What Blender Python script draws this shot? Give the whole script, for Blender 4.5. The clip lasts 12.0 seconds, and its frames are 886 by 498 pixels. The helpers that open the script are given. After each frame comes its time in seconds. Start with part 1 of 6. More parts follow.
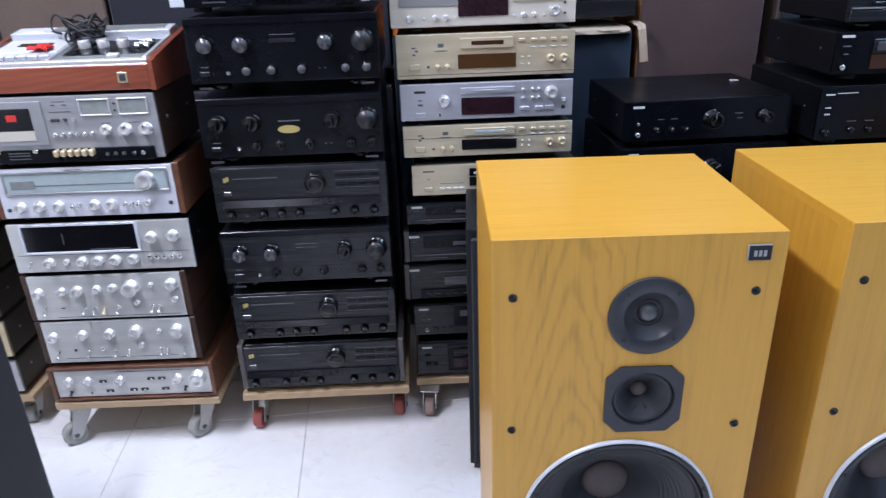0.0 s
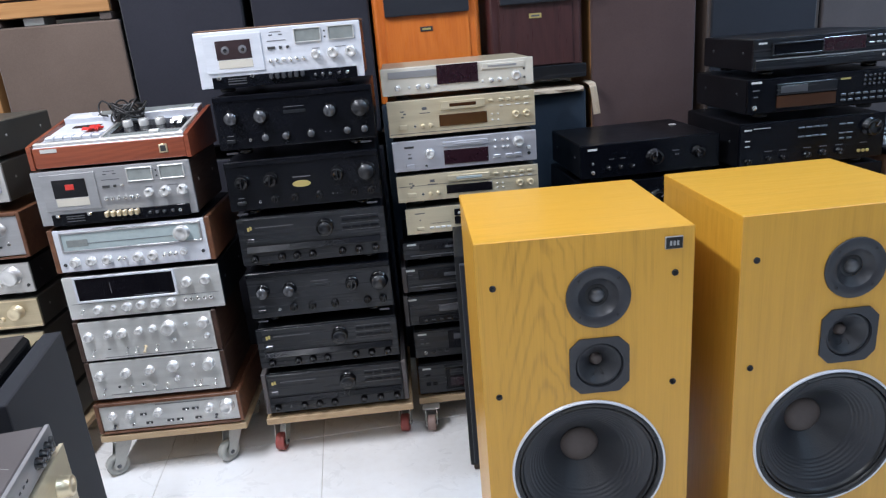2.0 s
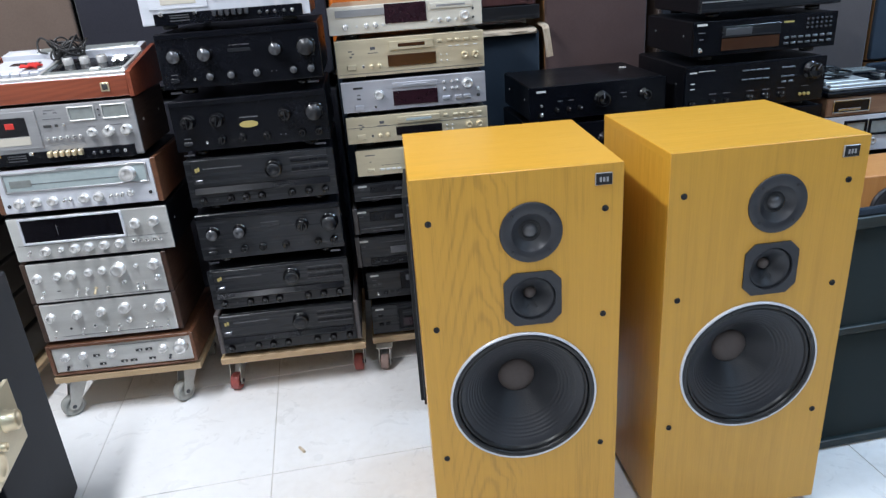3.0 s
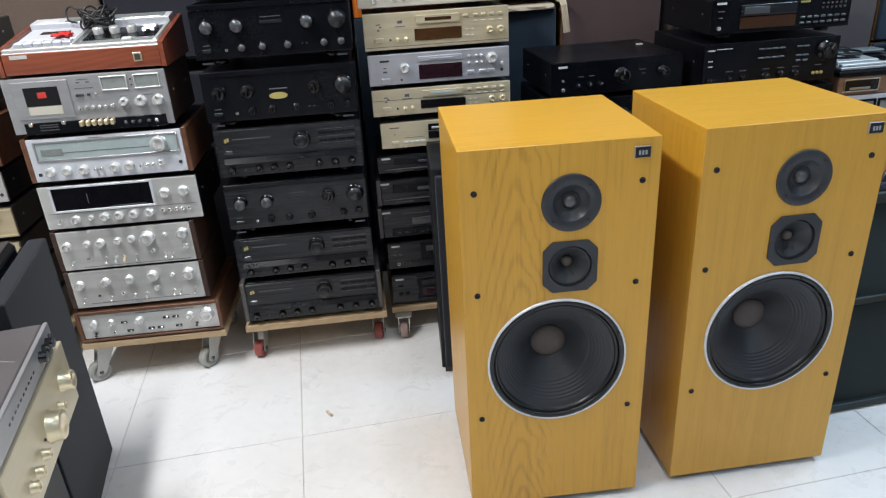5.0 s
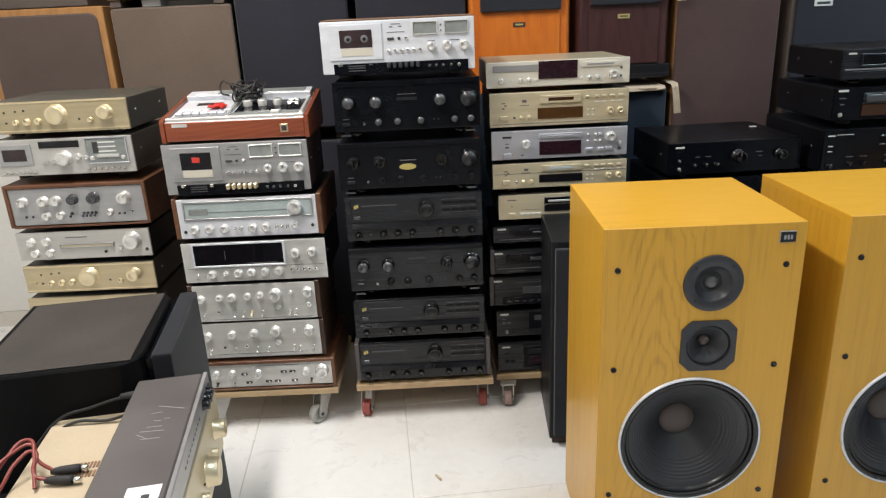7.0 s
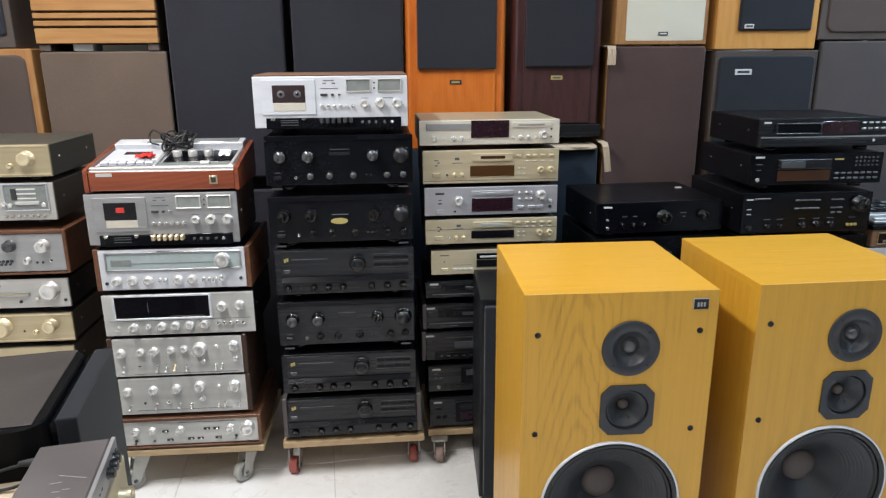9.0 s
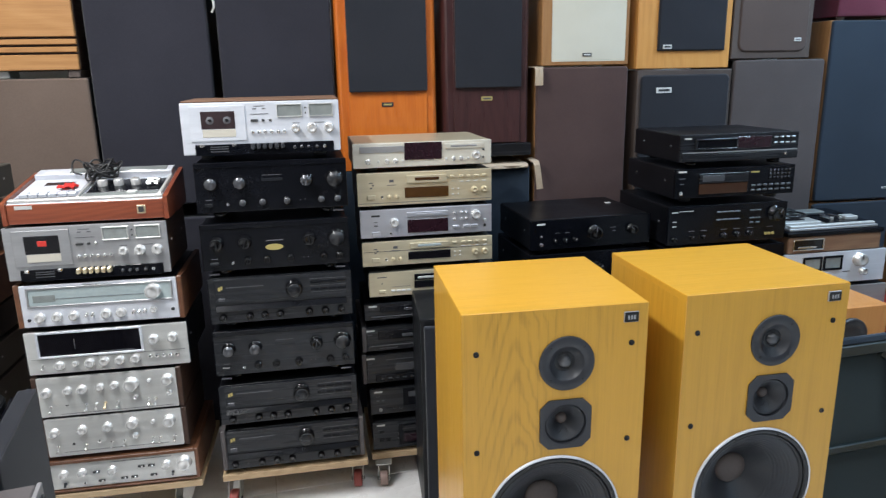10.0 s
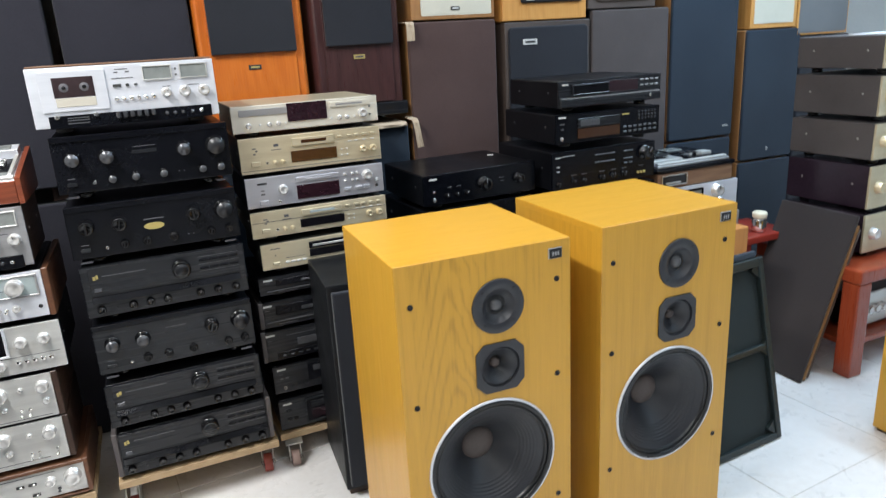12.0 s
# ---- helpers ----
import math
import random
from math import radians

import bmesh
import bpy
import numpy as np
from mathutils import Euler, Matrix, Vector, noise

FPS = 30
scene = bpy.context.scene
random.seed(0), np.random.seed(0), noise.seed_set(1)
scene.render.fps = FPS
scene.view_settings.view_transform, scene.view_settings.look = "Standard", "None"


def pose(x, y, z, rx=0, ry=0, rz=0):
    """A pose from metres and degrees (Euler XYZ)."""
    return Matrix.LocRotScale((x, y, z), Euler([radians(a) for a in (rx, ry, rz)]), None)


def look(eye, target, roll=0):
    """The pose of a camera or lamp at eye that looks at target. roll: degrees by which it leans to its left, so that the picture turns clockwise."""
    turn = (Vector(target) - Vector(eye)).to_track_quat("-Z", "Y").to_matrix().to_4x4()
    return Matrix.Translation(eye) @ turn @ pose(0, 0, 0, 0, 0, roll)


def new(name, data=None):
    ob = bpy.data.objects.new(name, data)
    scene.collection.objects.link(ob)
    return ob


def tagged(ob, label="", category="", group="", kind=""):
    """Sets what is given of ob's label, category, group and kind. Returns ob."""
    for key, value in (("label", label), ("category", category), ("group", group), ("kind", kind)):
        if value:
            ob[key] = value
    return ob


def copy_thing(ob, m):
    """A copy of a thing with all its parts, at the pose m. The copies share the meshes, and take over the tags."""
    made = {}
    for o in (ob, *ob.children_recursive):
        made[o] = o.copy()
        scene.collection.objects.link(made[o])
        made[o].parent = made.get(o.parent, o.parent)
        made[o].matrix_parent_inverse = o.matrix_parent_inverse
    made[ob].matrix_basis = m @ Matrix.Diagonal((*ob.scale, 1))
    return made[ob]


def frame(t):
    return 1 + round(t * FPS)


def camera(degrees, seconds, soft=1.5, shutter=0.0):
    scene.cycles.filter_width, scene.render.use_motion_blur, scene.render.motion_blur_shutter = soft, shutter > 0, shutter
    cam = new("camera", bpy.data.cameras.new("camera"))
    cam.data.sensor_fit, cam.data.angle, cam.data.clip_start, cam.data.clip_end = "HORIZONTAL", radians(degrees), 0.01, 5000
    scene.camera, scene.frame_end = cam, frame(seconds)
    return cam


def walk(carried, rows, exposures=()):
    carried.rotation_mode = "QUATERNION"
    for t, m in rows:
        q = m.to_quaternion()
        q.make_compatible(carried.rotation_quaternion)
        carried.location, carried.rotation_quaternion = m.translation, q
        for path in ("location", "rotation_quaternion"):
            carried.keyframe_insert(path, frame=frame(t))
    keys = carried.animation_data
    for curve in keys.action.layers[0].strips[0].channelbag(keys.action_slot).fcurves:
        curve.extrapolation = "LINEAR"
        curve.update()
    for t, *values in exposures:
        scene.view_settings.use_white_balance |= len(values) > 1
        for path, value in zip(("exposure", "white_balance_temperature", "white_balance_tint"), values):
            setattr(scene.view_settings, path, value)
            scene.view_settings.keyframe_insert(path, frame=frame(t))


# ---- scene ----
cam = camera(65.1, 12.0, 1.25, 0.3)
PATH = [
    (0, (-0.003, -0.044, 1.278), (0.168, 1.783, 0.483), -2.0),
    (0.5, (-0.133, -0.161, 1.271), (0.052, 1.696, 0.551), -3.5),
    (1, (-0.159, -0.243, 1.287), (0.095, 1.611, 0.579), -5.1),
    (1.5, (-0.093, -0.323, 1.295), (0.165, 1.547, 0.635), -4.7),
    (2, (-0.05, -0.366, 1.300), (0.171, 1.522, 0.678), -4.9),
    (2.5, (-0.01, -0.392, 1.288), (0.236, 1.477, 0.619), -5.0),
    (3, (0.01, -0.411, 1.279), (0.292, 1.416, 0.517), -4.3),
    (3.5, (0.021, -0.432, 1.284), (0.314, 1.369, 0.465), -3.5),
    (3.7, (0.024, -0.438, 1.282), (0.3, 1.363, 0.456), -3.0),
    (5.3, (-0.147, -0.448, 1.297), (0.202, 1.339, 0.469), -3.7),
    (5.5, (-0.162, -0.452, 1.299), (0.237, 1.329, 0.481), -3.6),
    (6, (-0.221, -0.464, 1.315), (0.215, 1.339, 0.566), -3.4),
    (6.5, (-0.287, -0.47, 1.320), (-0.009, 1.389, 0.635), -3.7),
    (6.7, (-0.295, -0.472, 1.327), (-0.109, 1.405, 0.662), -3.3),
    (8.3, (-0.247, -0.463, 1.374), (-0.106, 1.439, 0.774), -1.7),
    (8.5, (-0.241, -0.467, 1.376), (-0.041, 1.437, 0.797), -1.4),
    (9, (-0.234, -0.463, 1.380), (0.081, 1.437, 0.840), -0.4),
    (9.5, (-0.239, -0.468, 1.386), (0.147, 1.423, 0.863), -0.4),
    (10, (-0.227, -0.472, 1.393), (0.261, 1.404, 0.900), -1.1),
    (10.5, (-0.216, -0.479, 1.411), (0.365, 1.38, 0.956), -1.1),
    (11, (-0.202, -0.479, 1.422), (0.467, 1.358, 0.997), -0.4),
    (11.5, (-0.21, -0.454, 1.387), (0.552, 1.332, 0.908), -0.6),
    (12, (-0.361, -0.381, 1.336), (0.519, 1.319, 0.759), -3.3),
]
EXPOSURES = [(0.0, 0.0, 5400, 20), (0.5, 0.0, 5550, 17), (1.0, 0.0, 5750, 15), (2.5, 0.03, 5700, 12), (3.6, 0.0, 5850, 10), (5.5, -0.1, 6400, 10), (6.0, -0.1, 6700, 11), (6.5, -0.08, 6700, 10), (8.5, -0.05, 6500, 11), (10.5, 0.1, 6000, 10), (12.0, 0.2, 6250, 10)]
walk(cam, [(t, look(eye, target, roll)) for t, eye, target, roll in PATH], EXPOSURES)

# ---- world and lamps ----
world = bpy.data.worlds.new("world")
scene.world = world
world.use_nodes = True
world.node_tree.nodes["Background"].inputs["Color"].default_value = (0.75, 0.85, 1.0, 1)
world.node_tree.nodes["Background"].inputs["Strength"].default_value = 0.05
scene.view_settings.exposure = 0.0

WARM, NEUTRAL, COOL = (1.0, 0.97, 0.92), (0.95, 0.975, 1.0), (0.62, 0.82, 1.0)
LAMPS = [(-1.15, 0.8, 76, WARM), (-1.15, -1.1, 15, WARM), (-1.15, -3.0, 8, WARM),
         (0.55, 0.75, 13, NEUTRAL), (0.55, -1.1, 9, NEUTRAL), (2.35, 0.95, 54, COOL), (2.35, -1.1, 15, COOL)]
CEILING = 2.85


# ---- materials ----
def nodes_of(name):
    m = bpy.data.materials.new(name)
    m.use_nodes = True
    return m, m.node_tree.nodes, m.node_tree.links, m.node_tree.nodes["Principled BSDF"]


def coords(n, l, scale, spread=5.0):
    """Object coordinates with an offset of each object's own."""
    tc, info, mp = n.new("ShaderNodeTexCoord"), n.new("ShaderNodeObjectInfo"), n.new("ShaderNodeMapping")
    mul = n.new("ShaderNodeMath")
    mul.operation, mul.inputs[1].default_value = "MULTIPLY", spread
    l.new(info.outputs["Random"], mul.inputs[0])
    l.new(tc.outputs["Object"], mp.inputs["Vector"])
    l.new(mul.outputs[0], mp.inputs["Location"])
    mp.inputs["Scale"].default_value = scale
    return mp.outputs["Vector"]


def noise_of(n, l, vec, scale, detail=3.0, rough=0.55, distortion=0.0):
    t = n.new("ShaderNodeTexNoise")
    t.inputs["Scale"].default_value, t.inputs["Detail"].default_value = scale, detail
    t.inputs["Roughness"].default_value, t.inputs["Distortion"].default_value = rough, distortion
    l.new(vec, t.inputs["Vector"])
    return t.outputs["Fac"]


def ramp(n, l, fac, stops):
    r = n.new("ShaderNodeValToRGB")
    while len(r.color_ramp.elements) < len(stops):
        r.color_ramp.elements.new(0.5)
    for e, (p, c) in zip(r.color_ramp.elements, stops):
        e.position, e.color = p, (*c, 1) if len(c) == 3 else c
    l.new(fac, r.inputs["Fac"])
    return r.outputs["Color"]


def mapped(n, l, fac, lo, hi):
    r = n.new("ShaderNodeMapRange")
    r.inputs["From Min"].default_value, r.inputs["From Max"].default_value = 0.3, 0.7
    r.inputs["To Min"].default_value, r.inputs["To Max"].default_value = lo, hi
    l.new(fac, r.inputs["Value"])
    return r.outputs["Result"]


def bump(n, l, b, height, strength, distance=0.001):
    t = n.new("ShaderNodeBump")
    t.inputs["Strength"].default_value, t.inputs["Distance"].default_value = strength, distance
    l.new(height, t.inputs["Height"])
    l.new(t.outputs["Normal"], b.inputs["Normal"])


def surface(name, dark, light, rough, metal=0.0, stretch=(1, 1, 1), large=5.0, fine=120.0, relief=0.15, spread_rough=0.08, coat=0.0, spec=0.5):
    """Two scales of variation between two near colours, with fine relief."""
    m, n, l, b = nodes_of(name)
    v = coords(n, l, stretch)
    big, small = noise_of(n, l, v, large), noise_of(n, l, v, fine, 2.0)
    mix = n.new("ShaderNodeMath")
    mix.operation = "MULTIPLY_ADD"
    mix.inputs[1].default_value = 0.35
    l.new(small, mix.inputs[0])
    half = n.new("ShaderNodeMath")
    half.operation, half.inputs[1].default_value = "MULTIPLY", 0.65
    l.new(big, half.inputs[0])
    l.new(half.outputs[0], mix.inputs[2])
    l.new(ramp(n, l, mix.outputs[0], [(0.32, dark), (0.68, light)]), b.inputs["Base Color"])
    l.new(mapped(n, l, big, max(0.02, rough - spread_rough), min(1, rough + spread_rough)), b.inputs["Roughness"])
    b.inputs["Metallic"].default_value = metal
    b.inputs["Coat Weight"].default_value = coat
    b.inputs["Specular IOR Level"].default_value = spec
    if relief:
        bump(n, l, b, small, relief)
    return m


def arches(n, l, centre):
    """Nested cathedral arches of flat-sawn veneer, fading into straight grain away from the line x = centre."""
    def calc(op, a, b=None, c=None):
        f = n.new("ShaderNodeMath")
        f.operation = op
        for i, v in enumerate((a, b, c)):
            if v is not None:
                if isinstance(v, (int, float)):
                    f.inputs[i].default_value = v
                else:
                    l.new(v, f.inputs[i])
        return f.outputs[0]
    tc, sep = n.new("ShaderNodeTexCoord"), n.new("ShaderNodeSeparateXYZ")
    l.new(tc.outputs["Object"], sep.inputs[0])
    wob = noise_of(n, l, tc.outputs["Object"], 7.0, 3.0)
    x = calc("ADD", sep.outputs["X"], calc("MULTIPLY_ADD", wob, 0.05, -0.025 - centre))
    bend = calc("SQRT", calc("MULTIPLY_ADD", x, x, 0.0003))
    field = calc("ADD", calc("MULTIPLY_ADD", bend, 4.6, sep.outputs["Z"]), calc("MULTIPLY", wob, 0.12))
    line = calc("POWER", calc("MULTIPLY_ADD", calc("SINE", calc("MULTIPLY", field, 78.0)), 0.5, 0.5), 2.6)
    fade = n.new("ShaderNodeMapRange")
    fade.inputs["From Min"].default_value, fade.inputs["From Max"].default_value = 0.045, 0.10
    fade.inputs["To Min"].default_value, fade.inputs["To Max"].default_value = 1.0, 0.0
    l.new(calc("ABSOLUTE", x), fade.inputs["Value"])
    return calc("MULTIPLY", line, fade.outputs["Result"])


def wood(name, dark, mid, light, axis="z", rough=0.4, rings=9.0, coat=0.0, figure=0.32, arch=None):
    """Veneer: growth lines as contours of a slow field drawn out along one axis, straight grain and fine pores."""
    m, n, l, b = nodes_of(name)

    def drawn(k):
        return {"x": (k, 1, 1), "y": (1, k, 1), "z": (1, 1, k)}[axis]
    slow = noise_of(n, l, coords(n, l, drawn(0.30)), 4.2, 1.0, 0.4)
    wave = n.new("ShaderNodeMath")
    wave.operation, wave.inputs[1].default_value = "MULTIPLY", rings * 12.0
    l.new(slow, wave.inputs[0])
    sine = n.new("ShaderNodeMath")
    sine.operation = "SINE"
    l.new(wave.outputs[0], sine.inputs[0])
    streak = noise_of(n, l, coords(n, l, drawn(0.02)), 70.0, 3.0)
    pores = noise_of(n, l, coords(n, l, drawn(0.03)), 420.0, 2.0)
    tone = noise_of(n, l, coords(n, l, drawn(0.4)), 2.5)
    layers = [(sine.outputs[0], figure * 0.14), (streak, 0.38), (pores, 0.27), (tone, 0.35)]
    if arch is not None:
        layers.append((arches(n, l, arch), 0.12))
    total = None
    for value, weight in layers:
        f = n.new("ShaderNodeMath")
        f.operation, f.inputs[1].default_value = "MULTIPLY_ADD", weight
        l.new(value, f.inputs[0])
        if total:
            l.new(total, f.inputs[2])
        else:
            f.inputs[2].default_value = 0.0
        total = f.outputs[0]
    l.new(ramp(n, l, total, [(0.30, light), (0.52, mid), (0.78, dark)]), b.inputs["Base Color"])
    l.new(mapped(n, l, pores, rough - 0.05, rough + 0.08), b.inputs["Roughness"])
    b.inputs["Coat Weight"].default_value, b.inputs["Coat Roughness"].default_value = coat, 0.15
    bump(n, l, b, pores, 0.12, 0.0006)
    return m


def cloth(name, dark, light, fade=3.0):
    """Woven speaker cloth: a fine weave over slow fading and dust."""
    m, n, l, b = nodes_of(name)
    v = coords(n, l, (1, 1, 1))
    big = noise_of(n, l, v, fade, 4.0)
    weave = n.new("ShaderNodeTexWave")
    weave.bands_direction = "X"
    weave.inputs["Scale"].default_value, weave.inputs["Distortion"].default_value = 160.0, 1.5
    weave2 = n.new("ShaderNodeTexWave")
    weave2.bands_direction = "Z"
    weave2.inputs["Scale"].default_value, weave2.inputs["Distortion"].default_value = 160.0, 1.5
    l.new(v, weave.inputs["Vector"])
    l.new(v, weave2.inputs["Vector"])
    s = n.new("ShaderNodeMath")
    s.operation = "ADD"
    l.new(weave.outputs["Fac"], s.inputs[0])
    l.new(weave2.outputs["Fac"], s.inputs[1])
    grit = noise_of(n, l, v, 260.0, 1.0)
    f = n.new("ShaderNodeMath")
    f.operation, f.inputs[1].default_value = "MULTIPLY_ADD", 0.3
    l.new(grit, f.inputs[0])
    g = n.new("ShaderNodeMath")
    g.operation, g.inputs[1].default_value = "MULTIPLY", 0.7
    l.new(big, g.inputs[0])
    l.new(g.outputs[0], f.inputs[2])
    l.new(ramp(n, l, f.outputs[0], [(0.3, dark), (0.7, light)]), b.inputs["Base Color"])
    b.inputs["Roughness"].default_value = 0.9
    b.inputs["Specular IOR Level"].default_value = 0.25
    b.inputs["Sheen Weight"].default_value, b.inputs["Sheen Roughness"].default_value = 0.15, 0.5
    bump(n, l, b, s.outputs[0], 0.25, 0.0006)
    return m


def plain(name, colour, rough, metal=0.0, **more):
    m, n, l, b = nodes_of(name)
    b.inputs["Base Color"].default_value = (*colour, 1)
    b.inputs["Roughness"].default_value, b.inputs["Metallic"].default_value = rough, metal
    for key, value in more.items():
        b.inputs[key.replace("_", " ")].default_value = value
    return m


BRUSH = (0.5, 1, 14)
SILVER = surface("brushed_aluminium", (0.58, 0.58, 0.56), (0.70, 0.70, 0.68), 0.36, 0.5, BRUSH, 4, 90, 0.06)
GREYSILVER = surface("grey_aluminium", (0.36, 0.36, 0.37), (0.45, 0.45, 0.46), 0.36, 0.6, BRUSH, 4, 90, 0.06)
# SILVER darkened: stack L's weaker light is put into the colour, besides dust.
DULLSILVER = surface("dimmed_dusty_aluminium", (0.46, 0.45, 0.43), (0.56, 0.55, 0.53), 0.38, 0.5, BRUSH, 4, 90, 0.06)
WHITESILVER = surface("pale_silver_paint", (0.60, 0.62, 0.67), (0.69, 0.71, 0.76), 0.40, 0.25, BRUSH, 4, 90, 0.04)
CHAMPALE = surface("pale_champagne_paint", (0.62, 0.585, 0.50), (0.71, 0.68, 0.59), 0.38, 0.3, BRUSH, 4, 90, 0.04)
BLUESILVER = surface("cool_silver", (0.50, 0.51, 0.56), (0.60, 0.61, 0.66), 0.38, 0.6, BRUSH, 4, 90, 0.05)
GOLD = surface("champagne_aluminium", (0.56, 0.49, 0.34), (0.67, 0.60, 0.43), 0.36, 0.45, BRUSH, 4, 90, 0.05)
# GOLD darkened likewise; weaker light on stack L and some dust in one colour.
DARKGOLD = surface("champagne_dimmed_dusty", (0.48, 0.40, 0.26), (0.60, 0.51, 0.34), 0.38, 0.7, BRUSH, 4, 90, 0.05)
CREAMPAINT = surface("cream_enamel", (0.40, 0.325, 0.23), (0.47, 0.39, 0.285), 0.45, 0.0, (1, 1, 1), 6, 200, 0.1)
BLACK = surface("black_enamel", (0.0022, 0.0026, 0.0042), (0.0050, 0.0056, 0.0085), 0.20, 0.0, (1, 1, 1), 6, 260, 0.06, 0.06, 0.0, 0.20)
BLACKCASE = surface("black_steel_case", (0.0032, 0.0035, 0.0048), (0.0070, 0.0076, 0.0100), 0.36, 0.0, (1, 1, 1), 5, 300, 0.2, 0.08, 0.0, 0.22)
CHARCOAL = surface("charcoal_panel", (0.0085, 0.0095, 0.0120), (0.0150, 0.0165, 0.0200), 0.27, 0.0, BRUSH, 5, 200, 0.06, 0.06, 0.0, 0.36)
GREYCASE = surface("grey_brown_case", (0.064, 0.056, 0.057), (0.094, 0.084, 0.084), 0.5, 0.0, (1, 1, 1), 5, 300, 0.2)
OLIVECASE = surface("bronze_grey_case", (0.070, 0.066, 0.054), (0.105, 0.098, 0.082), 0.45, 0.2, (1, 1, 1), 5, 300, 0.2)
PURPLECASE = surface("dark_plum_gloss_case", (0.020, 0.012, 0.020), (0.034, 0.022, 0.034), 0.2, 0.0, (1, 1, 1), 5, 60, 0.05)
GLASSBLACK = surface("black_display_glass", (0.004, 0.004, 0.006), (0.008, 0.007, 0.009), 0.12, 0.0, (1, 1, 1), 5, 60, 0.0, 0.03)
DISPLAYPLUM = surface("plum_display_glass", (0.016, 0.006, 0.010), (0.026, 0.010, 0.015), 0.15, 0.0, (1, 1, 1), 5, 60, 0.0, 0.03)
DISPLAYBROWN = surface("brown_display_glass", (0.035, 0.014, 0.006), (0.055, 0.022, 0.010), 0.15, 0.0, (1, 1, 1), 5, 60, 0.0, 0.03)
DIALGLASS = surface("pale_dial_glass", (0.30, 0.36, 0.37), (0.40, 0.46, 0.46), 0.18, 0.0, (1, 1, 1), 5, 60, 0.0, 0.03)
METERGLASS = surface("grey_meter_glass", (0.17, 0.185, 0.18), (0.26, 0.28, 0.27), 0.14, 0.0, (1, 1, 1), 9, 60, 0.0, 0.03)
REELGLASS = surface("cassette_window", (0.022, 0.015, 0.017), (0.045, 0.030, 0.032), 0.16, 0.0, (1, 1, 1), 9, 60, 0.0, 0.03)
CHROME = plain("chrome", (0.78, 0.78, 0.77), 0.16, 1.0)
KNOBSILVER = plain("turned_aluminium", (0.74, 0.735, 0.72), 0.26, 0.6)
KNOBGOLD = plain("turned_champagne", (0.74, 0.63, 0.42), 0.28, 0.6)
KNOBBLACK = plain("black_knob_plastic", (0.004, 0.004, 0.005), 0.11)
KNOBGREY = plain("grey_knob_face", (0.095, 0.098, 0.108), 0.22, 0.6)
KNOBFACE = plain("dark_knob_face", (0.014, 0.0145, 0.017), 0.34)
KEYDARK = plain("dark_key_plastic", (0.060, 0.062, 0.068), 0.32)
PRINT = plain("printed_white", (0.62, 0.62, 0.60), 0.6)
PRINTGREY = plain("printed_grey", (0.10, 0.10, 0.11), 0.6)
PRINTDARK = plain("printed_dark", (0.03, 0.03, 0.03), 0.6)
PRINTGOLD = plain("printed_gold", (0.55, 0.45, 0.16), 0.4, 0.5)
LABELCREAM = plain("paper_label", (0.50, 0.47, 0.40), 0.8)
STICKERRED = plain("red_sticker", (0.50, 0.03, 0.02), 0.6)
REDRAG = surface("red_cloth", (0.45, 0.012, 0.01), (0.62, 0.03, 0.02), 0.8)
RUBBER = surface("dark_rubber", (0.012, 0.012, 0.013), (0.025, 0.025, 0.026), 0.7)
GREYWHEEL = surface("grey_caster_wheel", (0.26, 0.26, 0.24), (0.36, 0.36, 0.33), 0.55)
REDWHEEL = surface("red_caster_wheel", (0.25, 0.05, 0.045), (0.34, 0.085, 0.07), 0.5)
BROWNWHEEL = surface("brown_caster_wheel", (0.22, 0.15, 0.13), (0.30, 0.21, 0.18), 0.5)
ZINC = surface("zinc_plate", (0.34, 0.335, 0.31), (0.46, 0.455, 0.43), 0.42, 0.5)
PLY = wood("dolly_plywood", (0.30, 0.20, 0.10), (0.42, 0.30, 0.17), (0.50, 0.37, 0.22), "x", 0.6)
WALNUT = wood("walnut", (0.05, 0.022, 0.012), (0.11, 0.045, 0.022), (0.17, 0.075, 0.036), "x", 0.42)
WALNUTDARK = wood("dark_walnut", (0.018, 0.010, 0.007), (0.04, 0.02, 0.013), (0.065, 0.034, 0.02), "y", 0.45)
WALNUTTOP = wood("walnut_top", (0.12, 0.06, 0.035), (0.20, 0.11, 0.065), (0.28, 0.17, 0.10), "x", 0.45)
ROSEWOOD = wood("red_rosewood", (0.07, 0.014, 0.007), (0.19, 0.045, 0.02), (0.28, 0.075, 0.032), "x", 0.32, 14, 0.2)
OAKZ = wood("golden_veneer_upright", (0.46, 0.24, 0.022), (0.585, 0.312, 0.031), (0.65, 0.345, 0.035), "z", 0.36, 8.0, 0.12, 0.10)
OAKARCH = wood("golden_veneer_figured", (0.33, 0.175, 0.018), (0.585, 0.312, 0.031), (0.65, 0.345, 0.035), "z", 0.36, 8.0, 0.12, 0.10, -0.085)
OAKX = wood("golden_veneer_top", (0.47, 0.26, 0.025), (0.61, 0.318, 0.030), (0.65, 0.345, 0.035), "x", 0.34, 7.0, 0.12, 0.12)
CHERRY = wood("orange_cherry", (0.40, 0.085, 0.010), (0.58, 0.15, 0.018), (0.66, 0.20, 0.03), "z", 0.3, 6.0, 0.3)
CHERRYDULL = wood("pale_cherry", (0.38, 0.14, 0.035), (0.52, 0.22, 0.06), (0.58, 0.27, 0.08), "z", 0.4, 6.0, 0.1)
MAHOGANY = wood("dark_mahogany", (0.024, 0.009, 0.010), (0.050, 0.019, 0.019), (0.070, 0.027, 0.027), "z", 0.32, 8.0, 0.25)
